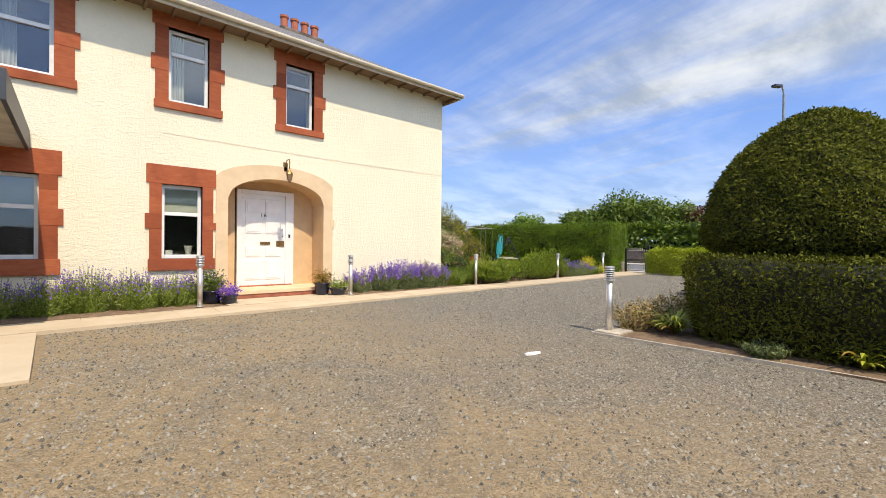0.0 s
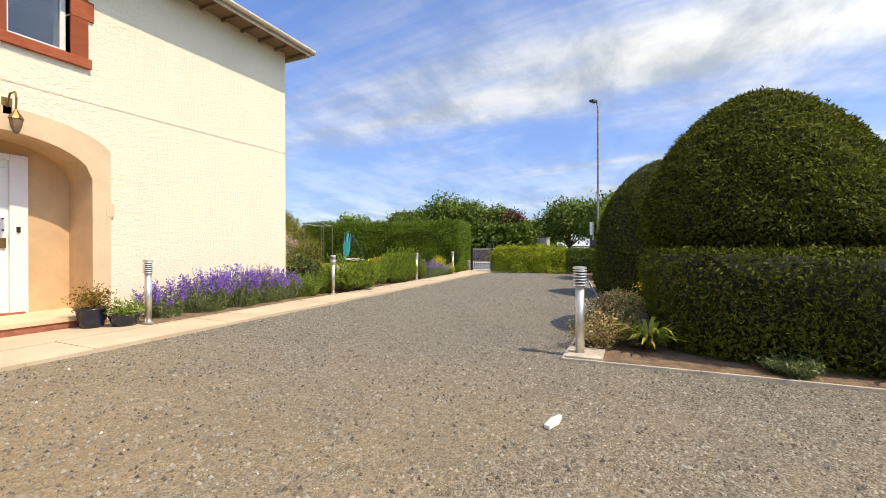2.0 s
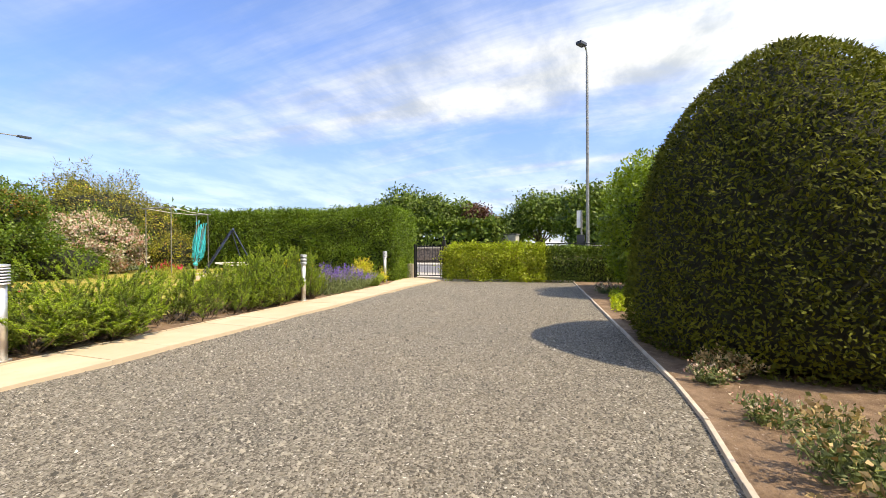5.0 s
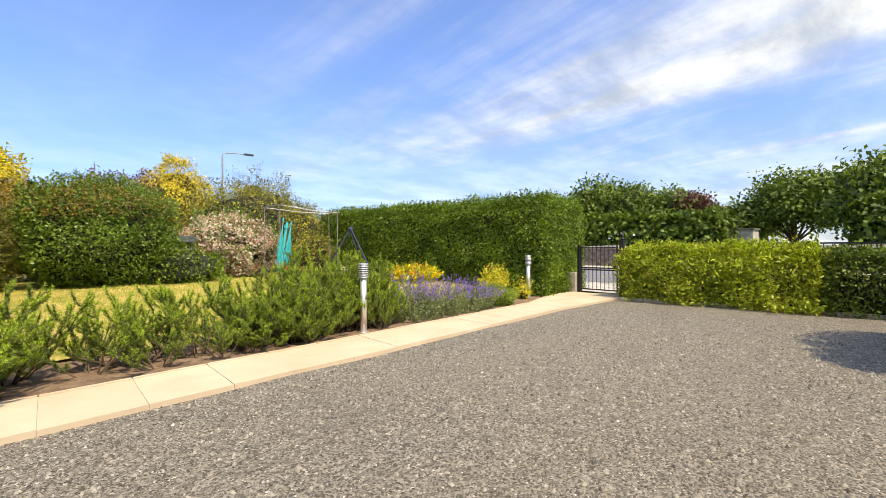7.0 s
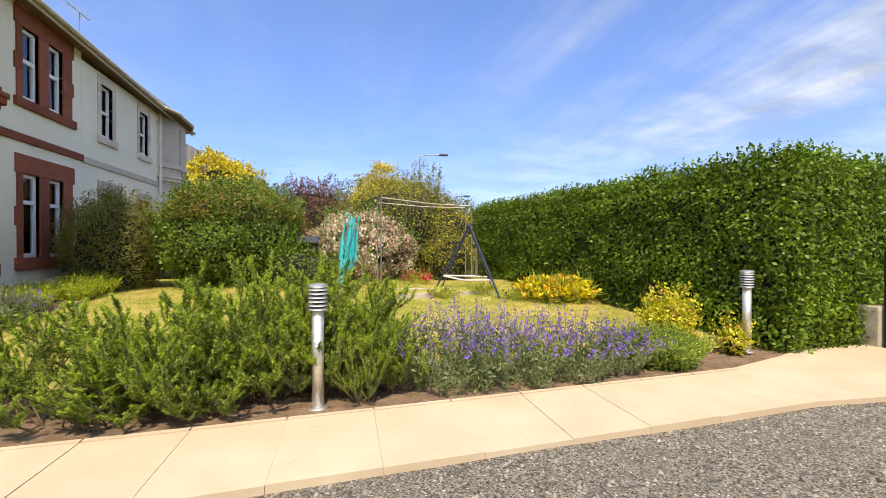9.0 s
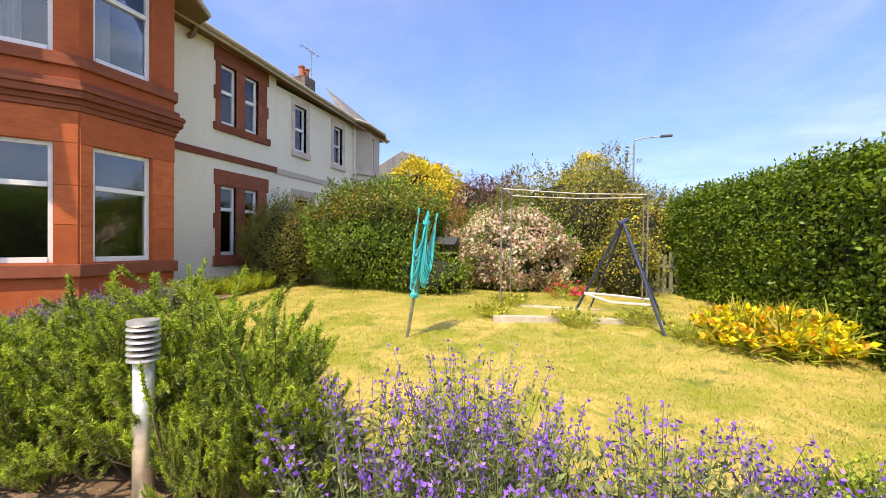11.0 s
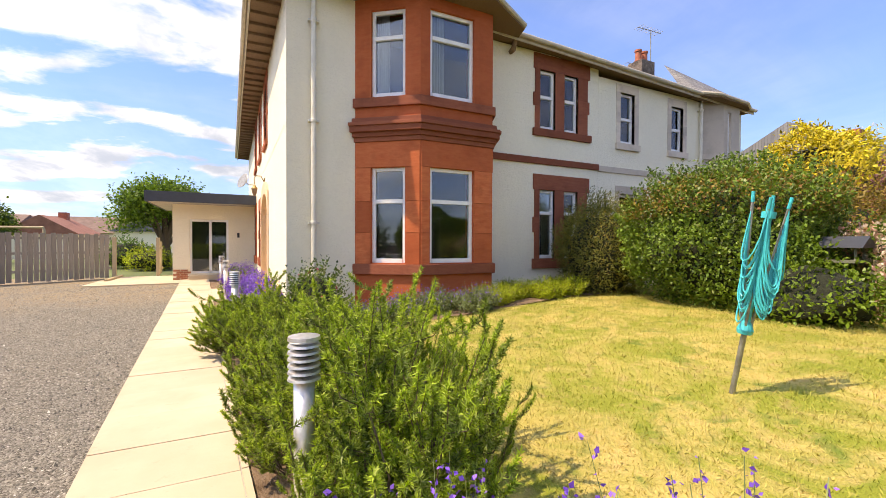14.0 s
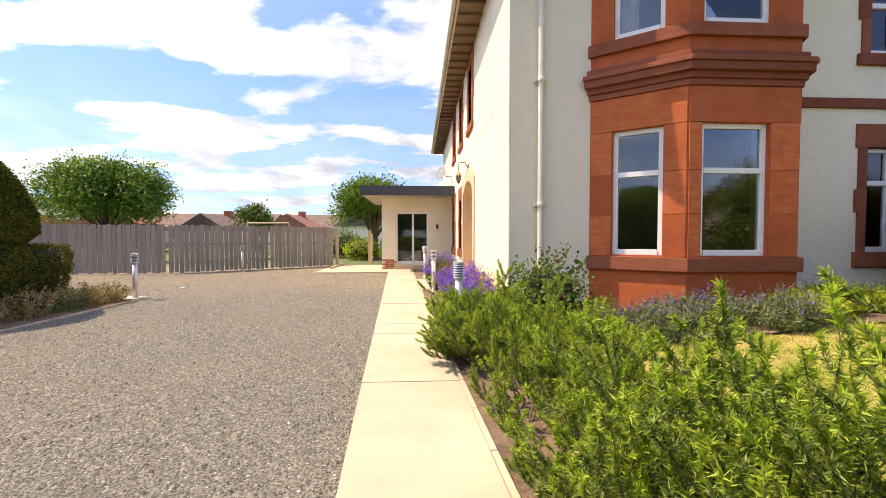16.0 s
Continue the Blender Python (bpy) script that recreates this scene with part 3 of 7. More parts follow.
def sheet(name, x0, x1, y0, y1, step, height, material, label, category="ground", keep=None):
    bm = bmesh.new()
    nx, ny = max(1, round((x1 - x0) / step)), max(1, round((y1 - y0) / step))
    grid = [[bm.verts.new((x0 + (x1 - x0) * i / nx, y0 + (y1 - y0) * j / ny, height(x0 + (x1 - x0) * i / nx, y0 + (y1 - y0) * j / ny))) for j in range(ny + 1)] for i in range(nx + 1)]
    for i in range(nx):
        for j in range(ny):
            if keep is None or keep(grid[i][j].co.x, grid[i][j].co.y):
                bm.faces.new((grid[i][j], grid[i + 1][j], grid[i + 1][j + 1], grid[i][j + 1]))
    ob = part(name, bm, material, smooth=True)
    return tagged(ob, label, category, kind="structure")


def wave(x, y, a=0.012, s=1.1):
    return a * noise.noise(Vector((x * s, y * s, 0)))


sheet("ground", -900, 900, -900, 900, 300, lambda x, y: -0.09, FIELD, "flat green land out to the horizon")
sheet("driveway", -4.2, 21.6, -8, 9.4, 0.2, lambda x, y: wave(x, y, 0.014) + wave(x, y, 0.006, 5), GRAVEL, "grey stone chip driveway with worn sandy patches", "driveway")


def bed(name, outline, label, rise=0.03):
    """A bed of bare soil, slightly domed, on its outline."""
    bm = bmesh.new()
    top = [bm.verts.new((x, y, rise * 0.6)) for x, y in outline]
    low = [bm.verts.new((x, y, -0.12)) for x, y in outline]
    n = len(top)
    for k in range(n):
        bm.faces.new((low[k], low[(k + 1) % n], top[(k + 1) % n], top[k]))
    f = bm.faces.new(top)
    bmesh.ops.triangulate(bm, faces=[f])
    ob = part(name, bm, SOIL)
    return tagged(ob, label, "flower bed", kind="structure")


kx = [6.14 + 0.75 * i for i in range(20)] + [21.0]
bed("island_bed", [(6.14, -7.5), (21.6, -7.5), (21.6, 4.2)] + [(x, kerb_line(x)) for x in reversed(kx)], "bare brown soil under clipped yews", 0.05)
bed("path_bed", [(-0.6, back_edge(-0.6)), *[(x, back_edge(x)) for x in range(2, 20)], (20.9, back_edge(20.5)), (20.9, 10.6), (9.2, 10.6), (9.2, 9.84), (-0.6, 9.84)], "brown soil strip beside the paved path", 0.05)
sheet("house_bed", 9.21, 10.75, 10.3, 16.4, 0.3, lambda x, y: lawn_height(x, y) + 0.02 + wave(x, y, 0.02, 2), SOIL, "brown soil strip at the foot of the front wall", "flower bed")
sheet("lawn", 9.9, 19.8, 10.2, 18.6, 0.2, lambda x, y: lawn_height(x, y) + wave(x, y, 0.03, 1.4), TURF, "sun-scorched lawn, straw yellow with green patches", "lawn",)
sheet("back_garden", 0.5, 60, 18.5, 60, 3, lambda x, y: 0.3, FIELD, "rough green ground behind the garden")

# road, pavement and the wall beyond
sheet("pavement", 21.6, 24.0, -80, 120, 40, lambda x, y: 0.02, CONCRETE, "pale concrete pavement outside the gate", "pavement")
tagged(part("road", box(24.0, 31.8, -120, 160, -0.3, -0.05), ASPHALT), "grey asphalt road past the garden", "road", kind="structure")
tagged(part("kerb", box(23.9, 24.03, -80, 120, -0.3, 0.03, 0.01), KERB), "pale kerb stones along the road", "kerb", kind="structure")
tagged(part("far_verge", box(31.8, 34.6, -120, 160, -0.3, 0.02), CONCRETE), "pale footway across the road", "pavement", kind="structure")


def far_wall():
    ob = thing("roadside_wall", "low grey rubble wall across the road", "wall", (34.9, 0, 0), kind="structure")
    part("body", box(-0.22, 0.22, -70, 110, -0.2, 1.0), RUBBLE, ob)
    bm = bmesh.new()
    for i in range(220):
        y = -60 + i * 0.75
        box(-0.28, 0.28, y, y + 0.7, 1.0, 1.1 + 0.08 * rng.random(), 0, bm)
    part("coping", bm, KERB, ob, "pale cope stones", False)


far_wall()

# ---- the house ----
WALL, FRONT, EAVE = 9.86, 9.2, 5.62   # south face y, east face x, soffit height
south_holes = [(-0.45, 0.27, 0.9, 2.33), (2.0, 2.7, 0.89, 2.35), (-0.35, 0.45, 4.0, 5.4), (2.1, 2.81, 3.97, 5.42), (4.4, 5.08, 3.94, 5.38), (2.95, 5.58, -0.1, 2.99)]
ARCH = (2.95, 5.58, 3.18, 5.34)       # outer and inner edges of the door arch


def arch_outer(x):
    m, h = (ARCH[0] + ARCH[1]) / 2, (ARCH[1] - ARCH[0]) / 2
    return 2.50 + 0.48 * math.sqrt(max(0, 1 - ((x - m) / h) ** 2 * 0.93))


def arch_inner(x):
    m, h = (ARCH[2] + ARCH[3]) / 2, (ARCH[3] - ARCH[2]) / 2
    return 2.17 + 0.50 * math.sqrt(max(0, 1 - ((x - m) / h) ** 2))


def south_wall():
    bm = panel(-7.0, 9.2, -0.2, 5.75, south_holes, 0.45)
    bmesh.ops.translate(bm, verts=bm.verts, vec=(0, WALL, 0))
    xs = [ARCH[0] + (ARCH[1] - ARCH[0]) * i / 24 for i in range(25)]
    for a, b in zip(xs, xs[1:]):
        for y in (WALL, WALL + 0.45):
            bm.faces.new([bm.verts.new(p) for p in ((a, y, arch_outer(a)), (b, y, arch_outer(b)), (b, y, 2.99), (a, y, 2.99))])
    tagged(part("wall_south", bm, CREAM), "cream roughcast house wall in full sun", "wall", kind="structure")


def arch():
    ob = thing("door_arch", "peach painted arched recess round the front door", "archway", (0, WALL, 0), kind="structure")
    bm = bmesh.new()
    xs = [ARCH[0] + (ARCH[2] - ARCH[0]) * i / 3 for i in range(3)] + [ARCH[2] + (ARCH[3] - ARCH[2]) * i / 28 for i in range(29)] + [ARCH[3] + (ARCH[1] - ARCH[3]) * (i + 1) / 3 for i in range(3)]
    for a, b in zip(xs, xs[1:]):
        inside = ARCH[2] - 1e-6 < a and b < ARCH[3] + 1e-6
        za, zb = (arch_inner(a), arch_inner(b)) if inside else (-0.1, -0.1)
        f = [(a, -0.03, za), (b, -0.03, zb), (b, -0.03, arch_outer(b)), (a, -0.03, arch_outer(a))]
        bm.faces.new([bm.verts.new(p) for p in f])
        bm.faces.new([bm.verts.new(p) for p in ((a, -0.03, arch_outer(a)), (b, -0.03, arch_outer(b)), (b, 0.2, arch_outer(b)), (a, 0.2, arch_outer(a)))])
    for x, zt in ((ARCH[0], 2.62), (ARCH[1], 2.62)):
        bm.faces.new([bm.verts.new(p) for p in ((x, -0.03, -0.1), (x, -0.03, zt), (x, 0.1, zt), (x, 0.1, -0.1))])
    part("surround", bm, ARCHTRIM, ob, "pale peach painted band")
    for x in (ARCH[0] - 0.05, ARCH[1] - 0.06):
        part("impost", box(x, x + 0.11, -0.034, 0.02, 1.62, 1.82, 0.004), ARCHTRIM, ob)
    bm = bmesh.new()
    xs = [ARCH[2] + (ARCH[3] - ARCH[2]) * i / 28 for i in range(29)]
    face = lambda pts: bm.faces.new([bm.verts.new(p) for p in pts])
    for a, b in zip(xs, xs[1:]):
        face([(a, -0.03, arch_inner(a)), (a, 0.62, arch_inner(a)), (b, 0.62, arch_inner(b)), (b, -0.03, arch_inner(b))])
    for x in (ARCH[2], ARCH[3]):
        face([(x, -0.03, -0.1), (x, 0.62, -0.1), (x, 0.62, 2.17), (x, -0.03, 2.17)])
    for a, b in zip(xs, xs[1:]):
        m = (a + b) / 2
        z0 = 2.47 if 3.52 < m < 4.83 else 0.0
        if arch_inner(m) > z0:
            face([(a, 0.62, z0), (b, 0.62, z0), (b, 0.62, arch_inner(b)), (a, 0.62, arch_inner(a))])
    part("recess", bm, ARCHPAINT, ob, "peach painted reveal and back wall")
    part("step", box(3.16, 5.36, -0.42, 0.7, 0.135, 0.205, 0.012), ARCHTRIM, ob, "worn buff stone step")
    part("riser", box(3.18, 5.34, -0.40, 0.6, -0.02, 0.135), STEPRED, ob, "red painted riser")


def front_door():
    ob = thing("door_1", "white panelled wooden front door, closed, numbered 16", "door", (3.52, WALL + 0.56, 0.2), kind="structure")
    w, h = 1.31, 2.26
    bm = box(0, 0.09, 0, 0.12, 0, h, 0.006)
    box(w - 0.2, w, 0, 0.12, 0, h, 0.006, bm)
    box(0.09, w - 0.2, 0, 0.12, h - 0.09, h, 0.006, bm)
    part("frame", bm, DOORPAINT, ob)
    leaf = part("leaf", box(0.09, w - 0.2, 0.045, 0.1, 0.03, h - 0.09), DOORPAINT, ob)
    for x in (0.19, 0.64):
        for z0, z1 in ((0.16, 0.62), (0.70, 0.93), (1.25, 1.62), (1.72, 2.02)):
            bm = box(x, x + 0.36, 0.03, 0.05, z0, z1, 0.008)
            box(x + 0.04, x + 0.32, 0.022, 0.04, z0 + 0.04, z1 - 0.04, 0.006, bm)
            part("door_panel", bm, DOORPAINT, leaf)
    part("rail", box(0.12, w - 0.23, 0.02, 0.05, 2.06, 2.085, 0.004), DOORPAINT, leaf)
    part("letterbox", box(0.52, 0.75, 0.02, 0.05, 0.985, 1.05, 0.004), BRASS, leaf, "dark brass letterbox")
    part("lock_plate", box(0.90, 1.08, 0.02, 0.05, 0.94, 1.08, 0.004), BRASS, leaf, "brass lock plate")
    for z in (1.18, 1.34):
        part("keyhole", lathe([(0.012, 0), (0.012, 0.02)], 10, at=(1.05, 0.03, z)), IRON, leaf)
    part("bell_push", box(w - 0.13, w - 0.09, -0.02, 0.01, 1.16, 1.24, 0.005), IRON, ob, "small black bell push")
    for k, c in enumerate("16"):
        cu = bpy.data.curves.new("numeral", "FONT")
        cu.body, cu.size, cu.extrude = c, 0.13, 0.004
        o = new("numeral", cu)
        o.parent = leaf
        o.matrix_local = pose(0.52 + 0.08 * k, 0.025, 1.64, 90, 0, 0)
        o.data.materials.append(IRON)
    part("threshold", box(0.05, w - 0.05, -0.06, 0.1, 0.0, 0.03, 0.004), STEPRED, ob)


def sash(ob, u0, u1, v0, v1, rail, depth=0.1, curtain="", room=1.0):
    """A white two-light window in its opening: frame, transom, panes and what hangs behind."""
    f = 0.062
    bm = box(u0, u0 + f, depth, depth + 0.07, v0, v1, 0.006)
    box(u1 - f, u1, depth, depth + 0.07, v0, v1, 0.006, bm)
    box(u0 + f, u1 - f, depth, depth + 0.07, v1 - f, v1, 0.006, bm)
    box(u0 + f, u1 - f, depth - 0.02, depth + 0.07, v0, v0 + f * 1.2, 0.006, bm)
    part("window_frame", bm, UPVC, ob)
    part("transom", box(u0 + f, u1 - f, depth - 0.012, depth + 0.06, rail - 0.035, rail + 0.035, 0.006), UPVC, ob)
    for a, b in ((v0 + f, rail - 0.03), (rail + 0.03, v1 - f)):
        p = part("pane", box(u0 + f * 0.8, u1 - f * 0.8, depth + 0.03, depth + 0.036, a, b), GLASS, ob)
        p.visible_shadow = False
    if "net" in curtain:
        bm = bmesh.new()
        m = 18
        vs = [[bm.verts.new((u0 + 0.05 + (u1 - u0) * 0.36 * i / m, depth + 0.14 + 0.025 * math.sin(i * 1.9), z)) for z in (v0 + 0.04, v1)] for i in range(m + 1)]
        for a, b in zip(vs, vs[1:]):
            bm.faces.new((a[0], b[0], b[1], a[1]))
        part("net_curtain", bm, CLOTH, ob, "white net curtain")
    if "blind" in curtain:
        part("roller_blind", box(u0 + 0.05, u1 - 0.05, depth + 0.12, depth + 0.13, rail + 0.02, v1 - 0.04), BLIND, ob, "half-drawn sage blind")


def surround(ob, u0, u1, v0, v1, side, lintel, sill, proud=0.025, quoin=0.07, material=None, lap=0.05, sill_out=0.06):
    """Dressed stones round an opening: lintel, sill and long-and-short jambs."""
    material = material or STONE
    part("lintel", box(u0 - side - lap, u1 + side + lap, -proud, 0.2, v1, lintel, 0.008), material, ob)
    part("window_sill", box(u0 - side - 0.02, u1 + side + 0.03, -sill_out, 0.2, sill, v0, 0.01), material, ob)
    cuts = [v0 + (v1 - v0) * k for k in (0, 0.40, 0.60, 0.82, 1.0)]
    for s in (0, 1):
        for k, (a, b) in enumerate(zip(cuts, cuts[1:])):
            out = side + (quoin if k == 1 else 0.0)
            x0, x1 = (u0 - out, u0) if s == 0 else (u1, u1 + out)
            part("jamb_stone", box(x0, x1, -proud - (0.004 if k == 1 else 0), 0.2, a, b, 0.006), material, ob)


def south_window(number, hole, rail, side, lintel, sill, curtain, label, at_y=WALL):
    ob = thing("window_%d" % number, label, "window", (0, at_y, 0), kind="structure")
    u0, u1, v0, v1 = hole
    surround(ob, u0, u1, v0, v1, side, lintel, sill)
    sash(ob, u0, u1, v0, v1, rail, 0.11, curtain)
    return ob


south_wall()
arch()
front_door()
south_window(1, south_holes[0], 1.78, 0.24, 2.75, 0.63, "blind", "white sash window in red sandstone, under the porch roof")
south_window(2, south_holes[1], 1.78, 0.20, 2.72, 0.66, "blind", "white sash window in red sandstone beside the front door")
south_window(3, south_holes[2], 4.85, 0.27, 5.74, 3.85, "net", "upstairs white window in red sandstone with net curtain")
south_window(4, south_holes[3], 4.95, 0.22, 5.74, 3.82, "net", "upstairs white window in red sandstone under the eaves")
south_window(5, south_holes[4], 4.92, 0.22, 5.74, 3.80, "", "upstairs white window in red sandstone above the arch")

vase = tagged(part("glass_vase", lathe([(0.05, 0), (0.055, 0.02), (0.045, 0.08), (0.07, 0.2), (0.078, 0.24), (0.07, 0.245)], 16, at=(2.5, WALL + 0.27, 0.9)), CLOTH, smooth=True), "pale glass vase on the window sill", "vase")
card = tagged(part("greetings_card", box(2.1, 2.22, WALL + 0.24, WALL + 0.246, 0.9, 1.05), UPVC), "white card standing on the window sill", "card")
tagged(part("inner_sill", box(2.0, 2.7, WALL + 0.19, WALL + 0.44, 0.86, 0.9, 0.004), UPVC), "white inner sill behind the window", "window sill", kind="structure")

EAST = Matrix(((0, -1, 0, 0), (1, 0, 0, 0), (0, 0, 1, 0), (0, 0, 0, 1)))   # local u runs north, -y points east


def east_place(ob, x=FRONT, y=0.0):
    ob.matrix_world = Matrix.Translation((x, y, 0)) @ EAST
    return ob


dlo = [(15.12, 15.56, 1.04, 2.56), (15.82, 16.24, 1.04, 2.56)]
dup = [(15.12, 15.56, 3.90, 5.20), (15.82, 16.24, 3.90, 5.20)]
nbh = [(17.63, 18.14, 3.85, 5.10), (19.55, 20.05, 3.85, 5.04), (17.62, 18.44, 1.0, 2.6), (19.5, 20.1, 1.0, 2.55)]
bm = panel(WALL + 0.45, 11.01, -0.2, 5.75, [], 0.45)
panel(13.75, 16.89, -0.2, 5.57, dlo + dup, 0.45, bm)
w = part("wall_east", bm, PALE)
tagged(east_place(w), "cream roughcast front wall in its own shade, colour lightened", "wall", kind="structure")
w = part("wall_neighbour", panel(16.895, 21.0, -0.2, 5.36, nbh, 0.45), PALE)
tagged(east_place(w), "pale roughcast front of the adjoining house", "wall", kind="structure")


def double_window(number, lights, rail, lintel, sill, label):
    ob = east_place(thing("window_%d" % number, label, "window", kind="structure"))
    (a0, a1, v0, v1), (b0, b1, _, _) = lights
    part("lintel", box(14.95, 16.6, -0.025, 0.2, v1, lintel, 0.008), DULLSTONE, ob)
    part("window_sill", box(14.93, 16.63, -0.06, 0.2, sill, v0, 0.01), DULLSTONE, ob)
    part("mullion", box(a1, b0, -0.02, 0.2, v0, v1, 0.006), DULLSTONE, ob)
    for x0, x1, q in ((14.99, a0, -0.05), (b1, 16.53, 0.05)):
        for k, (s, e) in enumerate(((0, 0.38), (0.38, 0.60), (0.60, 1.0))):
            lo, hi = (x0 + (q if k == 1 and q < 0 else 0), x1 + (q if k == 1 and q > 0 else 0))
            part("jamb_stone", box(lo, hi, -0.025 - 0.004 * (k == 1), 0.2, v0 + (v1 - v0) * s, v0 + (v1 - v0) * e, 0.006), DULLSTONE, ob)
    for u0, u1, _, _ in lights:
        sash(ob, u0, u1, v0, v1, rail, 0.05, "net")


double_window(6, dlo, 2.05, 2.90, 0.82, "paired white sash windows in red sandstone, ground floor")
double_window(7, dup, 4.62, 5.54, 3.74, "paired white sash windows in red sandstone, upstairs")
for i, hole in enumerate(nbh):
    ob = east_place(thing("window_%d" % (8 + i), "white sash window in pale stone margins next door", "window", kind="structure"))
    surround(ob, *hole, 0.14, hole[3] + 0.2, hole[2] - 0.16, 0.02, 0.0, MARGIN, 0.0)
    sash(ob, *hole, (hole[2] + hole[3]) / 2, 0.07, "net")
s = part("string_course", box(13.76, 16.89, -0.045, 0.05, 3.12, 3.26, 0.01), DULLSTONE)
tagged(east_place(s), "dark red stone band between the storeys", "stone band", kind="structure")
s = part("string_course", box(16.895, 21.0, -0.03, 0.05, 3.10, 3.24, 0.01), MARGIN)
tagged(east_place(s), "pale stone band on the adjoining house", "stone band", kind="structure")


def bay(y0, material, label, out=0.74, cant=0.94, front=1.46, top=5.75, glazed=(0, 1)):
    """A canted bay of two storeys, y0 where it leaves the wall."""
    ob = thing("bay_window", label, "bay window", kind="structure")
    pts = [Vector((FRONT, y0, 0)), Vector((FRONT + out, y0 + cant, 0)), Vector((FRONT + out, y0 + cant + front, 0)), Vector((FRONT, y0 + cant + front + 0.34, 0))]
    for k, (a, b) in enumerate(zip(pts, pts[1:])):
        d = (b - a)
        wide = d.length
        side = new("bay_side")
        side.parent = ob
        side.matrix_local = Matrix.Translation(a) @ Matrix(((d.x / wide, -d.y / wide, 0, 0), (d.y / wide, d.x / wide, 0, 0), (0, 0, 1, 0), (0, 0, 0, 1)))
        u0, u1 = (wide * 0.25, wide * 0.77) if k == 0 else ((0.18, wide - 0.4) if k == 1 else (wide * 0.23, wide * 0.75))
        upper = min(5.43, top - 0.25)
        holes = [(u0, u1, 1.02, 2.69), (u0, u1, 3.92, upper)]
        if k not in glazed:
            holes = []
        part("ashlar_wall", panel(0, wide, -0.2, top, holes, 0.3), material, side)
        for z0, z1, out in ((0.82, 1.0, 0.06), (3.74, 3.9, 0.055), (3.30, 3.40, 0.13), (3.40, 3.46, 0.16), (3.22, 3.30, 0.07), (3.14, 3.22, 0.035), (3.46, 3.55, 0.08)):
            e = out * 0.42
            part("moulding", box(-e, wide + e, -out, 0.05, z0, z1, 0.012), DULLSTONE if material is BAYSTONE else material, side)
        for z0, z1 in ((1.0, 1.55), (1.55, 2.1), (2.1, 2.69)):
            for x0, x1 in ((0.012, u0 - 0.012), (u1 + 0.012, wide - 0.012)) if holes else ():
                part("jamb_stone", box(x0, x1, -0.012, 0.02, z0 + 0.004, z1 - 0.004, 0.003), material, side)
        part("lintel", box(0.012, wide - 0.012, -0.012, 0.02, 2.694, 3.13, 0.003), material, side)
        for n, (v0, v1, rail) in enumerate(((1.02, 2.69, 2.10), (3.92, upper, upper - 0.48)) if holes else ()):
            sash(side, u0, u1, v0, v1, rail, 0.06, "net" if n else "")
    return ob


bay(11.01, BAYSTONE, "two-storey canted bay of red sandstone with white windows")
bay(20.9, MARGIN, "two-storey canted bay of pale stone next door", 0.3, 0.5, 0.75, 5.34, (1,))


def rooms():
    """A near-black lining behind the windows; the rooms' dimness is put into its colour."""
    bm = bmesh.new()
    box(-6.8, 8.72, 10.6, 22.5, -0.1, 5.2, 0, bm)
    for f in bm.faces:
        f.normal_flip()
    inner = part("room_lining", bm, ROOM_DIM)
    tagged(inner, "near-black lining behind the windows, room dimness put into its colour", "room", kind="structure")


rooms()
tagged(part("wall_west", box(-7.0, -6.6, WALL + 0.46, 22.6, -0.2, 5.7), PALE), "plain roughcast wall at the far end", "wall", kind="structure")
tagged(part("wall_north", box(-6.5, 9.19, 22.6, 22.8, -0.2, 5.25), PALE), "plain roughcast wall behind the house", "wall", kind="structure")


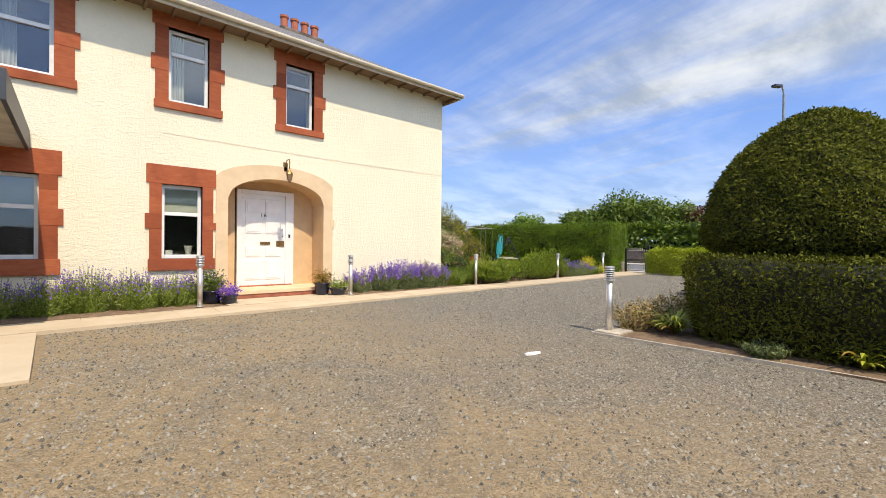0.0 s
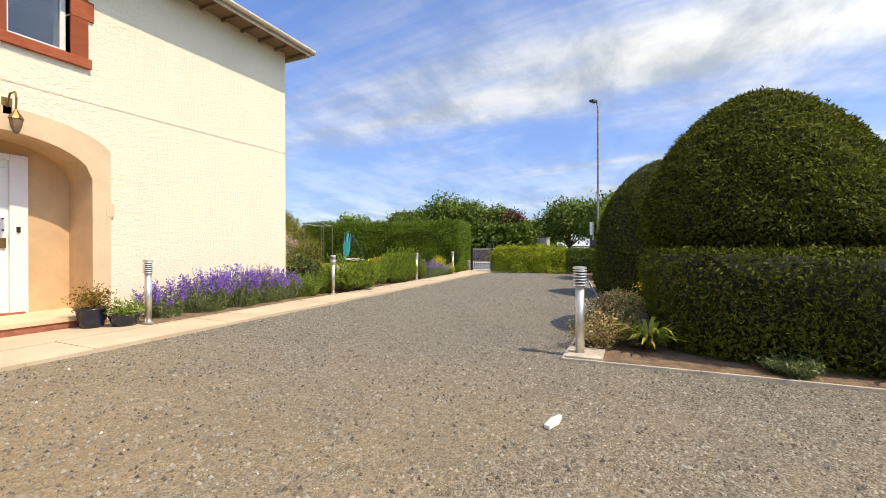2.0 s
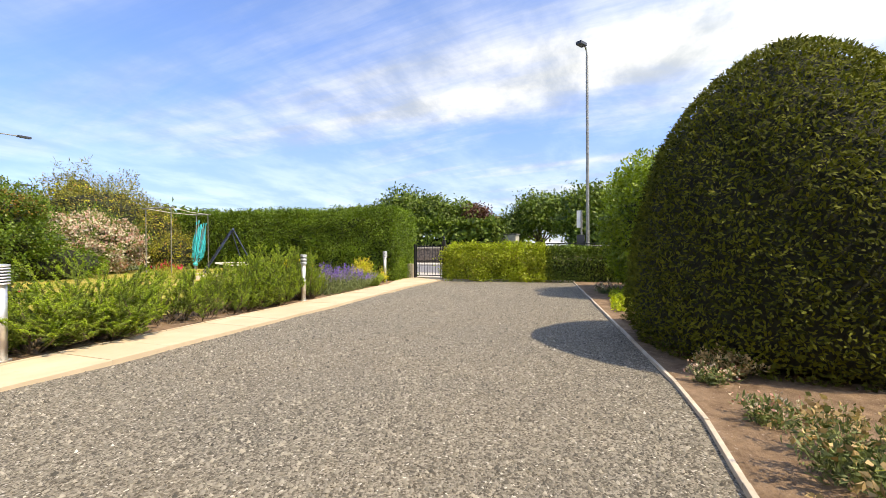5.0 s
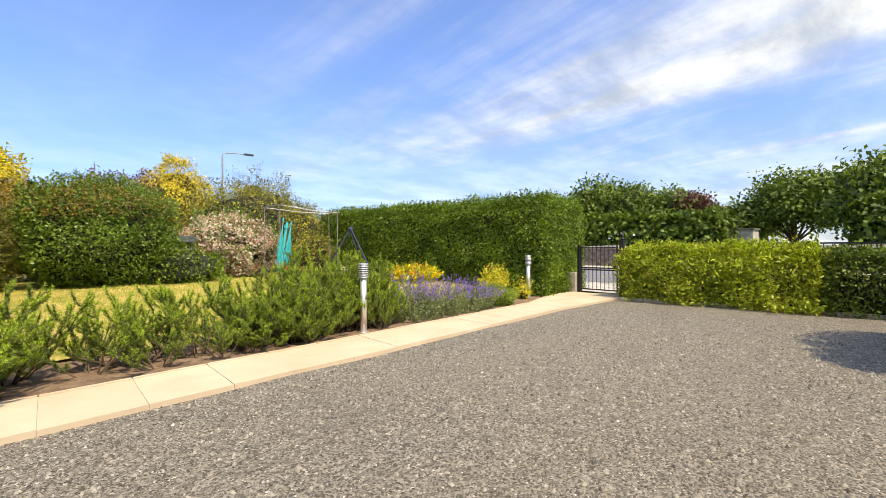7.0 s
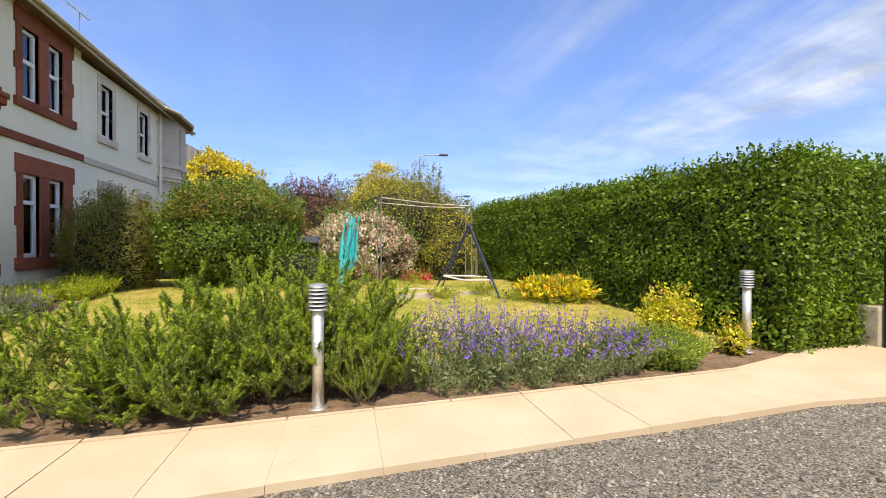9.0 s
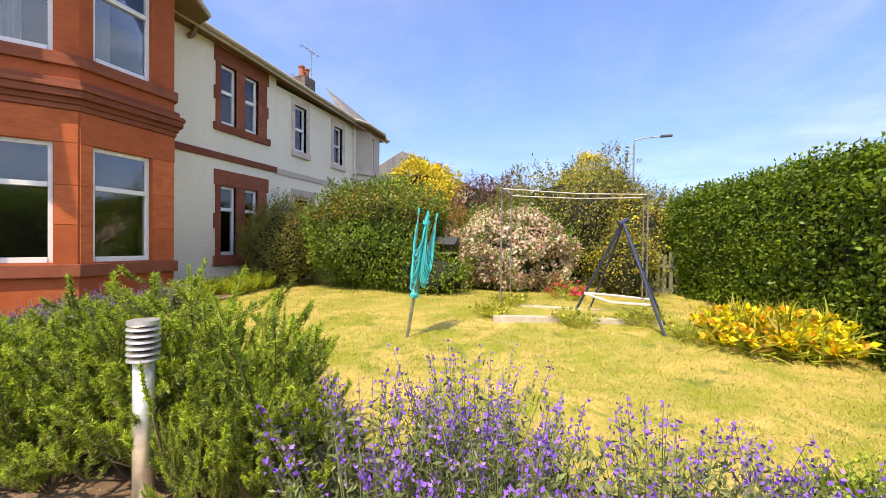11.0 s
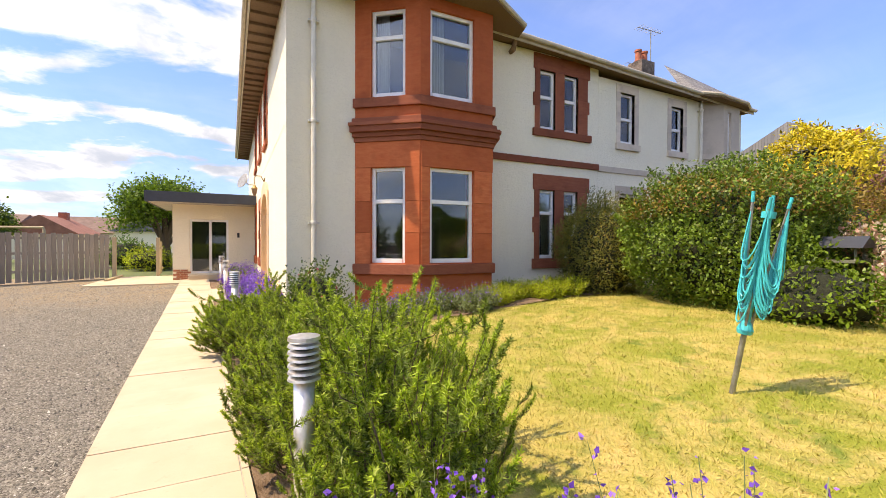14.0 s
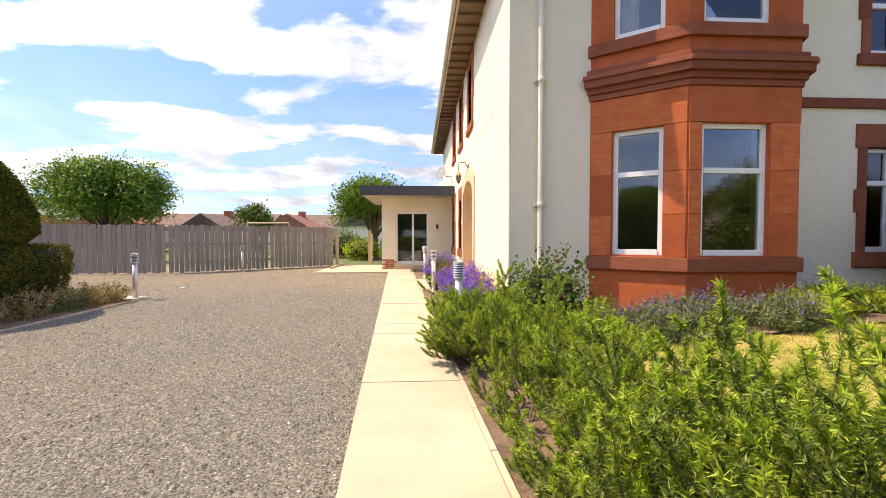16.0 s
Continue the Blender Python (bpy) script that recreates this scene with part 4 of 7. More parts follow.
def roof():
    ob = thing("roof", "grey slate hipped roof with cream gutters and brown eaves", "roof", kind="structure")
    x0, x1, y0, y1, z = -7.6, FRONT + 0.28, WALL - 0.52, 22.9, 5.72

    def settle(bm):
        # the long eave sinks toward the adjoining house
        for v in bm.verts:
            v.co.z -= 0.04 * max(0.0, v.co.y - 13.0) * (v.co.x - x0) / (x1 - x0) * (1.0 if v.co.z < 6.2 else 0.0)
        return bm

    k = 0.56
    half = (x1 - x0) / 2
    top = z + half * k
    a, b = (x0 + half, y0 + half), (x0 + half, y1 - half + 0.1)
    bm = bmesh.new()
    c = [bm.verts.new(p) for p in ((x0, y0, z), (x1, y0, z), (x1, y1, z), (x0, y1, z))]
    r = [bm.verts.new((*a, top)), bm.verts.new((*b, top))]
    for f in ((c[0], c[1], r[0]), (c[1], c[2], r[1], r[0]), (c[2], c[3], r[1]), (c[3], c[0], r[0], r[1])):
        bm.faces.new(f)
    part("slates", settle(bm), SLATE, ob)
    part("soffit", settle(box(x0 + 0.03, x1 - 0.03, 13.0, y1 - 0.03, 5.66, 5.70, 0, box(x0 + 0.03, x1 - 0.03, y0 + 0.03, 13.0, 5.66, 5.70))), SOFFIT, ob, "brown boarded soffit")
    bm = box(x0, x1, y0 - 0.012, y0 + 0.02, 5.60, 5.73)
    box(x1 - 0.02, x1 + 0.012, y0, 13.0, 5.60, 5.73, 0, bm)
    box(x1 - 0.02, x1 + 0.012, 13.0, y1, 5.60, 5.73, 0, bm)
    part("fascia", settle(bm), GUTTER, ob)
    gut = [(x0, y0 - 0.06, 5.715), (x1 + 0.05, y0 - 0.06, 5.705)]
    part("gutter", tube(gut, 0.048, 10), GUTTER, ob, "cream gutter")
    part("gutter", settle(tube([(x1 + 0.06, y0 - 0.06, 5.705), (x1 + 0.06, 13.0, 5.70), (x1 + 0.06, y1, 5.70)], 0.048, 10)), GUTTER, ob, "cream gutter")
    bm = box(-0.022, 0.022, 0.0, 0.5, 5.60, 5.66, 0.004)
    first = None
    for i in range(38):
        m = pose(x0 + 0.3 + i * 0.45, y0 + 0.03, 0)
        if first is None:
            first = part("rafter_end", bm, SOFFIT, ob)
            first.matrix_local = m
        else:
            again("rafter_end", first, m)
    for y, o, e in ((11.01, 0.0, 2.9), (20.7, -0.62, 1.5)):
        plan = [(FRONT, y - 0.5), (FRONT + 0.62 + o * 0.4, y - 0.32), (FRONT + 1.16 + o, y + 0.72 + o), (FRONT + 1.16 + o, y + e - 0.72 - o), (FRONT + 0.62 + o * 0.4, y + e + 0.32), (FRONT, y + e + 0.5)]
        part("bay_soffit", settle(prism(plan, 5.64, 5.70)), SOFFIT, ob)
        rim = [(px, py, 5.72) for px, py in plan[1:-1]]
        rimmed = tube([(FRONT + 0.3, y - 0.40, 5.72)] + rim + [(FRONT + 0.3, y + e + 0.4, 5.72)], 0.05, 8)
        part("bay_gutter", settle(rimmed), GUTTER, ob)
        bm = bmesh.new()
        lo = [bm.verts.new((px, py, 5.71)) for px, py in plan]
        peak = bm.verts.new((FRONT - 1.6, y + e / 2, 7.1))
        for p, q in zip(lo, lo[1:]):
            bm.faces.new((p, q, peak))
        part("bay_slates", settle(bm), SLATE, ob)
        part("eaves_bracket", tube([(FRONT + 0.02, y + e + 0.41, 5.40), (FRONT + 0.12, y + e + 0.41, 5.42), (FRONT + 0.22, y + e + 0.41, 5.60)], [0.05, 0.06, 0.04], 8), SOFFIT, ob)


roof()


def chimney(x, y, z, pots, along):
    ob = thing("chimney", "chimney stack with red clay pots", "chimney", (x, y, z))
    n = pots * 0.17
    part("stack", box(-0.3 if along else -n, 0.3 if along else n, -n if along else -0.3, n if along else 0.3, -2.6, -0.42, 0.02), RUBBLE, ob)
    for i in range(pots):
        d = (i - (pots - 1) / 2) * 0.32
        p = (0, d, -0.42) if along else (d, 0, -0.42)
        part("chimney_pot", lathe([(0.12, 0), (0.13, 0.06), (0.11, 0.1), (0.105, 0.36), (0.13, 0.38), (0.13, 0.44), (0.09, 0.45)], 14, at=p), TERRACOTTA, ob)


chimney(6.0, 13.0, 8.12, 4, False)
chimney(6.0, 22.4, 8.35, 2, True)


def antenna(x, y, z, arms):
    ob = thing("tv_aerial", "thin grey television aerial on the roof", "aerial", (x, y, z), group="roof aerials")
    part("mast", tube([(0, 0, -1.7), (0, 0, 0)], 0.018, 6), GALV, ob)
    part("boom", tube([(0, -0.7, 0), (0, 0.55, 0.05)], 0.012, 6), GALV, ob)
    for i in range(arms):
        part("element", tube([(-0.2, -0.65 + i * 1.2 / arms, 0.01), (0.2, -0.65 + i * 1.2 / arms, 0.01)], 0.007, 5), GALV, ob)


antenna(6.0, 22.9, 9.2, 8)
antenna(5.2, 23.3, 8.3, 5)


def downpipe(x, y, face, z1, label, group="downpipes"):
    ob = thing("downpipe", label, "downpipe", (x, y, 0.05), group)
    part("pipe", tube([(0, 0, 0), (0, 0, z1 - 0.05)], 0.042, 12), PIPE, ob)
    for z in (0.75, 1.62, 3.33, 5.0):
        part("bracket", lathe([(0.05, 0), (0.058, 0.02), (0.058, 0.05), (0.05, 0.07)], 12, at=(0, 0, z)), PIPE, ob)
        part("lug", box(-0.07, 0.02, -0.09, 0.09, z + 0.015, z + 0.05, 0.004), PIPE, ob)


downpipe(FRONT + 0.07, 10.29, "e", 5.66, "ivory cast-iron downpipe on the front wall")
downpipe(FRONT + 0.07, 20.74, "e", 5.5, "ivory downpipe on the adjoining house")


def lantern():
    ob = thing("wall_lantern", "brass glazed lantern hung on a bracket over the arch", "wall lamp", (4.40, WALL, 2.63))
    part("backplate", box(-0.05, 0.05, -0.03, 0.0, 0.24, 0.46, 0.008), BRASS, ob)
    part("bracket", tube([(0, -0.02, 0.34), (0.0, -0.10, 0.50), (0.0, -0.24, 0.50), (0, -0.27, 0.42), (0, -0.26, 0.28)], 0.012, 8), BRASS, ob)
    part("hood", lathe([(0.012, 0.27), (0.03, 0.24), (0.075, 0.17), (0.082, 0.15)], 8, at=(0, -0.26, 0)), BRASS, ob)
    part("glass_body", lathe([(0.075, 0.15), (0.06, 0.06), (0.035, -0.01), (0.01, -0.04)], 8, at=(0, -0.26, 0)), SOFFIT, ob)


lantern()


def cable():
    pts = [(2.0 + i * 0.6, WALL - 0.012, 3.35 - 0.03 * math.sin(i * 0.26)) for i in range(13)]
    ob = part("wall_cable", tube(pts, 0.0035, 5), PIPE)
    tagged(ob, "thin cable clipped along the harled wall", "cable")


cable()


def dish():
    ob = thing("satellite_dish", "grey satellite dish high on the house wall", "satellite dish", (-1.4, WALL, 3.7))
    bm = lathe([(0.02, 0.0), (0.14, 0.025), (0.24, 0.07), (0.30, 0.12), (0.29, 0.125)], 20)
    bmesh.ops.rotate(bm, verts=bm.verts, cent=(0, 0, 0), matrix=Euler((radians(70), 0, radians(30))).to_matrix())
    bmesh.ops.translate(bm, verts=bm.verts, vec=(0, -0.32, 0))
    part("reflector", bm, GALV, ob)
    part("arm", tube([(0, 0, -0.1), (0, -0.2, -0.1), (0, -0.32, 0.0)], 0.018, 6), GALV, ob)


dish()


# ---- flat-roofed porch ----
def porch():
    ob = thing("porch", "flat-roofed cream porch with charcoal fascia and glass door", "porch", kind="structure")
    east = part("porch_wall", panel(7.2, WALL, -0.1, 2.72, [(7.72, 8.96, 0.24, 2.2)], 0.3), CREAM, ob)
    east.matrix_local = Matrix.Translation((-1.0, 0, 0)) @ EAST
    part("porch_wall", box(-4.5, -1.305, 7.2, 7.5, -0.1, 2.72), CREAM, ob)
    part("roof_slab", box(-4.8, 0.13, 6.58, WALL - 0.004, 2.72, 2.80), CONCRETE, ob)
    bm = box(-4.85, 0.16, 6.55, 6.60, 2.70, 3.04, 0.008)
    box(0.11, 0.16, 6.60, WALL - 0.004, 2.70, 3.04, 0.008, bm)
    part("fascia", bm, CHARCOAL, ob, "charcoal fascia board")
    part("roof_felt", box(-4.8, 0.11, 6.60, WALL - 0.004, 2.805, 2.96), CHARCOAL, ob)
    first = None
    for r in range(5):
        for i in range(2):
            m = pose(-1.0, 7.215 + i * 0.225 + (0.1 if r % 2 else 0), 0.03 + r * 0.075)
            if first is None:
                first = part("brick", box(-0.004, 0.022, 0, 0.215, 0, 0.065, 0.003), BRICKRED, ob)
                first.matrix_local = m
            else:
                again("brick", first, m)
    door = new("sliding_door")
    door.parent = ob
    door.matrix_local = Matrix.Translation((-1.0, 0, 0)) @ EAST
    bm = bmesh.new()
    for a, b in ((7.72, 7.79), (8.33, 8.41), (8.89, 8.96)):
        box(a, b, 0.08, 0.16, 0.24, 2.2, 0.006, bm)
    for a, b in ((0.24, 0.32), (2.12, 2.2)):
        box(7.79, 8.89, 0.08, 0.16, a, b, 0.004, bm)
    part("door_frame", bm, UPVC, door)
    for a, b in ((7.79, 8.33), (8.41, 8.89)):
        p = part("pane", box(a, b, 0.115, 0.122, 0.32, 2.12), GLASS, door)
        p.visible_shadow = False
    part("wall_lamp", box(-0.995, -0.93, 9.25, 9.33, 1.55, 1.72, 0.01), IRON, ob, "small black wall lamp")
    part("porch_step", box(-1.3, -0.7, 7.7, 9.0, 0.0, 0.20, 0.01), SLAB, ob)
    # porch lining, its indoor dimness put into the near-black colour
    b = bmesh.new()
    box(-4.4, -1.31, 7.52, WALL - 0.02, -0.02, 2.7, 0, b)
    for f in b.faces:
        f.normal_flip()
    part("porch_room", b, ROOM_DIM, ob)


porch()


# ---- clipped yews and hedges ----
def topiary(label, at, radii, height, n, base=None, dome=(0.0, 0.0), sharp=2.35):
    ob = thing("yew_topiary", label, "topiary", at, group="clipped yews")
    z0 = 0.0
    if base:
        br, bh = base
        # a broad square-shouldered skirt under the dome
        a = rng.random(27000) * math.tau
        z = rng.random(27000)
        s = (np.abs(np.cos(a)) ** 3.2 + np.abs(np.sin(a)) ** 3.2) ** (-1 / 3.2)
        edge = 1 - 0.05 * np.maximum(0, z - 0.85) / 0.15 - 0.10 * (1 - z) ** 2
        pos = np.stack((br[0] * s * edge * np.cos(a), br[1] * s * edge * np.sin(a), 0.04 + bh * z), 1)
        nor = np.stack((np.cos(a), np.sin(a), 0.1 + 0 * a), 1)
        q = rng.random((9000, 2)) * 2 - 1
        q = q[(np.abs(q) ** 3.2).sum(1) < 1]
        top = np.column_stack((q * np.array(br) * 0.96, np.full(len(q), bh + 0.02)))
        pos = pos + nor * (0.045 * np.array([noise.noise(Vector(p * (7, 7, 15))) for p in pos]))[:, None]
        core("inner_growth", pos, SHADED_TWIGS, ob, 0.93, (0, 0, bh * 0.5))
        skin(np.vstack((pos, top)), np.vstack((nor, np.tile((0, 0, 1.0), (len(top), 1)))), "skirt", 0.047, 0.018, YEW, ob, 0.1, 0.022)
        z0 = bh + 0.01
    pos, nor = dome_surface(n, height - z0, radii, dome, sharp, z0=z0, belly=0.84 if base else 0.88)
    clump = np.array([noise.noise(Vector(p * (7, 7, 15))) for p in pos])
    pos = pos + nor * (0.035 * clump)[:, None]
    core("inner_growth", pos, SHADED_TWIGS, ob, 0.955, (*dome, z0 + (height - z0) * 0.35))
    skin(pos, nor, "dome", 0.047, 0.018, YEW, ob, 0.2, 0.016, 0.8)
    part("trunk", tube([(0, 0, -0.05), (0.02, 0, 0.9)], [0.14, 0.1], 8), BARK, ob)
    return ob


topiary("large clipped dark green yew dome on a squared skirt", (8.08, 0.82, 0.0), (1.34, 1.32), 3.06, 72000, ((1.75, 1.52), 1.07), (0.18, 0.22), 1.85)
topiary("tall clipped dark green yew dome rising from the bed", (12.95, 1.92, 0.0), (1.48, 1.46), 3.16, 64000)


def hedge(name, label, path, width, height, material, n, leaf, bumps=0.06, category="hedge", z0=0.0):
    """A clipped hedge along a plan line, square in section with soft shoulders."""
    ob = thing(name, label, category)
    path = np.array(path, float)
    seg = np.linalg.norm(np.diff(path, axis=0), axis=1)
    total = seg.sum()

    def along(s):
        s = np.clip(s, 0, total - 1e-6)
        k = np.minimum(np.searchsorted(np.cumsum(seg), s, side="right"), len(seg) - 1)
        start = np.concatenate(([0], np.cumsum(seg)))[k]
        d = (path[k + 1] - path[k]) / seg[k][:, None]
        return path[k] + d * (s - start)[:, None], d

    s = rng.random(n) * total
    c, d = along(s)
    side = np.stack((d[:, 1], -d[:, 0]), 1)
    run = 2 * height + width
    t = rng.random(n) * run
    w = np.where(t < height, 1.0, np.where(t < height + width, 1 - 2 * (t - height) / width, -1.0))
    z = np.where(t < height, t, np.where(t < height + width, height, run - t))
    lump = np.array([noise.noise(Vector((p[0] * 1.3 + k, p[1] * 1.3, q * 1.6))) + 0.7 * noise.noise(Vector((p[0] * 4.1, p[1] * 4.1 + k, q * 4.4))) for p, q, k in zip(c, z, w * 3)])
    soft = 1 - 0.22 * np.maximum(0, np.abs(w) - 0.6) * (z > height * 0.9)
    off = w * width / 2 * soft + np.sign(w) * lump * bumps * (np.abs(w) > 0.99)
    pos = np.column_stack((c + side * off[:, None], z0 + z + lump * bumps * (z >= height) + 0.02))
    nor = np.column_stack((side * np.where(np.abs(w) > 0.99, w, 0.0)[:, None], np.where(np.abs(w) > 0.99, 0.12, 1.0)))
    m = n // 9
    for which, sign in ((0, -1), (-1, 1)):
        e, g = path[which], (path[1] - path[0]) / seg[0] if which == 0 else (path[-1] - path[-2]) / seg[-1]
        b, h = (rng.random(m) - 0.5) * width, rng.random(m) * height
        l2 = np.array([noise.noise(Vector((q * 1.5, r * 1.5, 4.2))) for q, r in zip(b, h)]) * bumps
        pos = np.vstack((pos, np.column_stack((e + np.array((g[1], -g[0])) * b[:, None] + sign * g * l2[:, None], z0 + h))))
        nor = np.vstack((nor, np.tile((sign * g[0], sign * g[1], 0.1), (m, 1))))
    skin(pos, nor, "foliage", leaf[0], leaf[1], material, ob, 0.05, bumps * 0.6)
    tips = pos[(pos[:, 2] > z0 + height * 0.96)]
    tips = tips[rng.choice(len(tips), min(len(tips), 1500), replace=False)]
    ends = np.repeat(tips, 6, 0) + np.tile(np.linspace(0, 0.16, 6), len(tips))[:, None] * np.array((0.1, 0.1, 1))
    leaves("young_shoot", ends, unit(len(ends)) + np.array((0, 0, 0.7)), unit(len(ends)), leaf[0], leaf[1], material, ob)
    for a, b in zip(path, path[1:]):
        g = (b - a) / np.linalg.norm(b - a)
        q = np.array((g[1], -g[0])) * (width / 2 - bumps * 2.2)
        a2, b2 = a + g * bumps * 1.6, b - g * bumps * 1.6
        # solid core whose dark colour carries the shade between the leaves
        part("inner_growth", prism([tuple(a2 + q), tuple(b2 + q), tuple(b2 - q), tuple(a2 - q)], z0 - 0.05, z0 + height - bumps * 2), SHADED_TWIGS, ob)
    return ob


hedge("privet_hedge", "tall clipped green privet hedge along the lawn", [(20.98, 10.02), (20.5, 13.0), (19.62, 18.2)], 2.5, 2.26, PRIVET, 120000, (0.054, 0.032), 0.10)
hedge("boundary_hedge", "low light-green hedge in front of the iron railing", [(20.98, 8.42), (21.28, 5.3)], 0.78, 0.94, LOWHEDGE, 38000, (0.075, 0.022), 0.2)
# shaded end of the low hedge; its shade is put into darker leaves
hedge("shaded_hedge", "low dark hedge at the foot of the laurel", [(21.3, 5.25), (21.45, 2.8)], 0.8, 0.86, DEEP, 9000, (0.06, 0.03), 0.10)
# never in view; added so the window panes reflect something dark
hedge("south_hedge", "unseen tall dark hedge added to the south for window reflections", [(0.5, -9.2), (11, -9.4), (21.5, -9.2)], 1.6, 4.0, DEEP, 14000, (0.16, 0.08), 0.2)
shrub("laurel_bush", "tall glossy green laurel beyond the yew", (18.2, 2.05, 0), (1.5, 1.45, 1.45), LAUREL, 30000, (0.085, 0.04), 0.12, 2.5, rough=0.09)
shrub("laurel_bush", "dark laurel mass closing the bed", (20.6, -0.4, 0), (2.0, 1.9, 1.6), DEEP, 14000, (0.11, 0.05), 0.2, 2.4, rough=0.1)
shrub("evergreen_bush", "broad dark evergreen behind the yews", (15.6, -2.6, 0), (2.4, 1.8, 1.5), DEEP, 12000, (0.1, 0.045), 0.2, 2.4, rough=0.1)


# ---- bollard lamps ----
def bollard():
    ob = thing("bollard_lamp", "brushed steel garden bollard lamp with louvred head", "bollard lamp", (6.31, 2.95, 0.0), group="bollard lamps")
    h = 0.935
    part("base_plate", lathe([(0.075, 0), (0.075, 0.012), (0.07, 0.016)], 20), STEEL, ob)
    part("post", lathe([(0.045, 0.01), (0.045, h - 0.19)], 20), STEEL, ob, smooth=True)
    # shade between the louvre rings, put into a near-black core
    part("lamp_core", lathe([(0.043, h - 0.2), (0.043, h - 0.01)], 16), LOUVRE_DARK, ob, "near-black core painted as the shade between the louvres")
    for k in range(6):
        z = h - 0.195 + k * 0.029
        part("louvre_ring", lathe([(0.05, z), (0.071, z + 0.002), (0.068, z + 0.012), (0.05, z + 0.018)], 22), STEEL, ob)
    part("cap", lathe([(0.062, h - 0.028), (0.07, h - 0.02), (0.068, h - 0.004), (0.04, h)], 22), STEEL, ob)
    return ob


first_bollard = bollard()
for x, y, z in ((2.45, 8.78, 0.04), (5.60, 8.93, 0.03), (9.955, 9.09, 0.03), (14.67, 9.33, 0.03), (19.31, 9.96, 0.04), (-0.4, 2.3, 0.0), (0.6, -3.4, 0.0)):
    copy_thing(first_bollard, pose(x, y, z, 0, 0, x * 40))
n16 = bpy.data.curves.new("door_number", "FONT")
n16.body, n16.size, n16.extrude = "16", 0.09, 0.002
o = tagged(new("door_number", n16), "small white number 16 on the bollard", "sign")
o.data.materials.append(UPVC)
o.matrix_world = pose(5.50, 8.873, 0.06, 90, 0, -28)


# ---- pots by the door ----
def pot(x, y, r, h, label, plant, n, tall):
    ob = thing("plant_pot", label, "plant pot", (x, y, 0.045), group="pots by the door")
    part("pot", lathe([(r * 0.68, 0), (r * 0.8, h * 0.35), (r * 0.95, h * 0.9), (r * 1.04, h * 0.92), (r * 1.04, h), (r * 0.93, h), (r * 0.9, h * 0.9)], 22), BLUEGLAZE, ob, smooth=True)
    part("compost", lathe([(r * 0.88, h * 0.86), (r * 0.88, h * 0.92)], 16), SOIL, ob)
    p, q = blob_surface(n, (0, 0, h + tall * 0.45), (r * 1.15, r * 1.15, tall * 0.6), 2, 0.4, h * 0.9)
    skin(p * (0.35 + 0.65 * rng.random((len(p), 1)) ** 0.4) + np.array((0, 0, h * 0.3)), q, "plant", 0.05, 0.022, plant, ob, 0, 0.05)
    return ob


pot(5.05, 9.25, 0.19, 0.27, "dark blue glazed pot with red-leaved plant", RUSSET, 700, 0.2)
pot(5.32, 9.0, 0.2, 0.16, "low dark bowl of small green plants", ROSEMARY, 600, 0.12)
pot(2.75, 9.2, 0.2, 0.24, "dark blue glazed pot of mixed green plants", DEEP, 900, 0.3)
pot(2.98, 8.92, 0.17, 0.16, "low dark bowl of trailing lavender", PURPLE, 500, 0.16)


# ---- flowers and small shrubs ----
def spray(n_stems, radius, height, lean, flower, leaf, seed, heads=9, leafs=26, oblong=1.0):
    """Stem foot, tip and the leaves and flower heads along them, for a clump of upright flowers."""
    r2 = np.random.default_rng(seed)
    a, r = r2.random(n_stems) * math.tau, radius * np.sqrt(r2.random(n_stems))
    foot = np.column_stack((r * np.cos(a) * 0.75 * oblong, r * np.sin(a) * 0.75, np.zeros(n_stems)))
    h = height * (0.6 + 0.45 * r2.random(n_stems)) * (1 - 0.3 * (r / radius) ** 2)
    tip = foot + np.column_stack((np.cos(a) * lean * r / radius, np.sin(a) * lean * r / radius, h)) + np.column_stack((r2.normal(0, 0.03, (n_stems, 2)), np.zeros(n_stems)))
    t = r2.random((n_stems, leafs)) ** 1.2 * 0.78
    lp = (foot[:, None] + (tip - foot)[:, None] * t[..., None]).reshape(-1, 3) + r2.normal(0, 0.018, (n_stems * leafs, 3))
    t = 0.72 + 0.28 * r2.random((n_stems, heads))
    hp = (foot[:, None] + (tip - foot)[:, None] * t[..., None]).reshape(-1, 3) + r2.normal(0, 0.011, (n_stems * heads, 3))
    return foot, tip, lp, hp


def flower_clump(name, label, at, radius, height, stems, flower, leaf, seed, size=0.028, lean=0.15, category="flowers", group="", heads=10, leafs=26, oblong=1.0, leaf_size=(0.05, 0.014)):
    ob = thing(name, label, category, at, group)
    foot, tip, lp, hp = spray(stems, radius, height, lean, flower, leaf, seed, heads, leafs, oblong)
    leaves("foliage", lp, unit(len(lp)) + np.array((0, 0, 0.7)), unit(len(lp)), leaf_size[0], leaf_size[1], leaf, ob)
    leaves("flower_spike", hp, unit(len(hp)) + np.array((0, 0, 0.3)), unit(len(hp)), size, size * 0.7, flower, ob)
    bm = bmesh.new()
    for f, t in zip(foot, tip):
        w = np.array((0.0028, 0.0, 0))
        bm.faces.new([bm.verts.new(p) for p in (f - w, f + w, t + w * 0.6, t - w * 0.6)])
    tagged(part("stem", bm, leaf, ob), kind="stuff")
    return ob


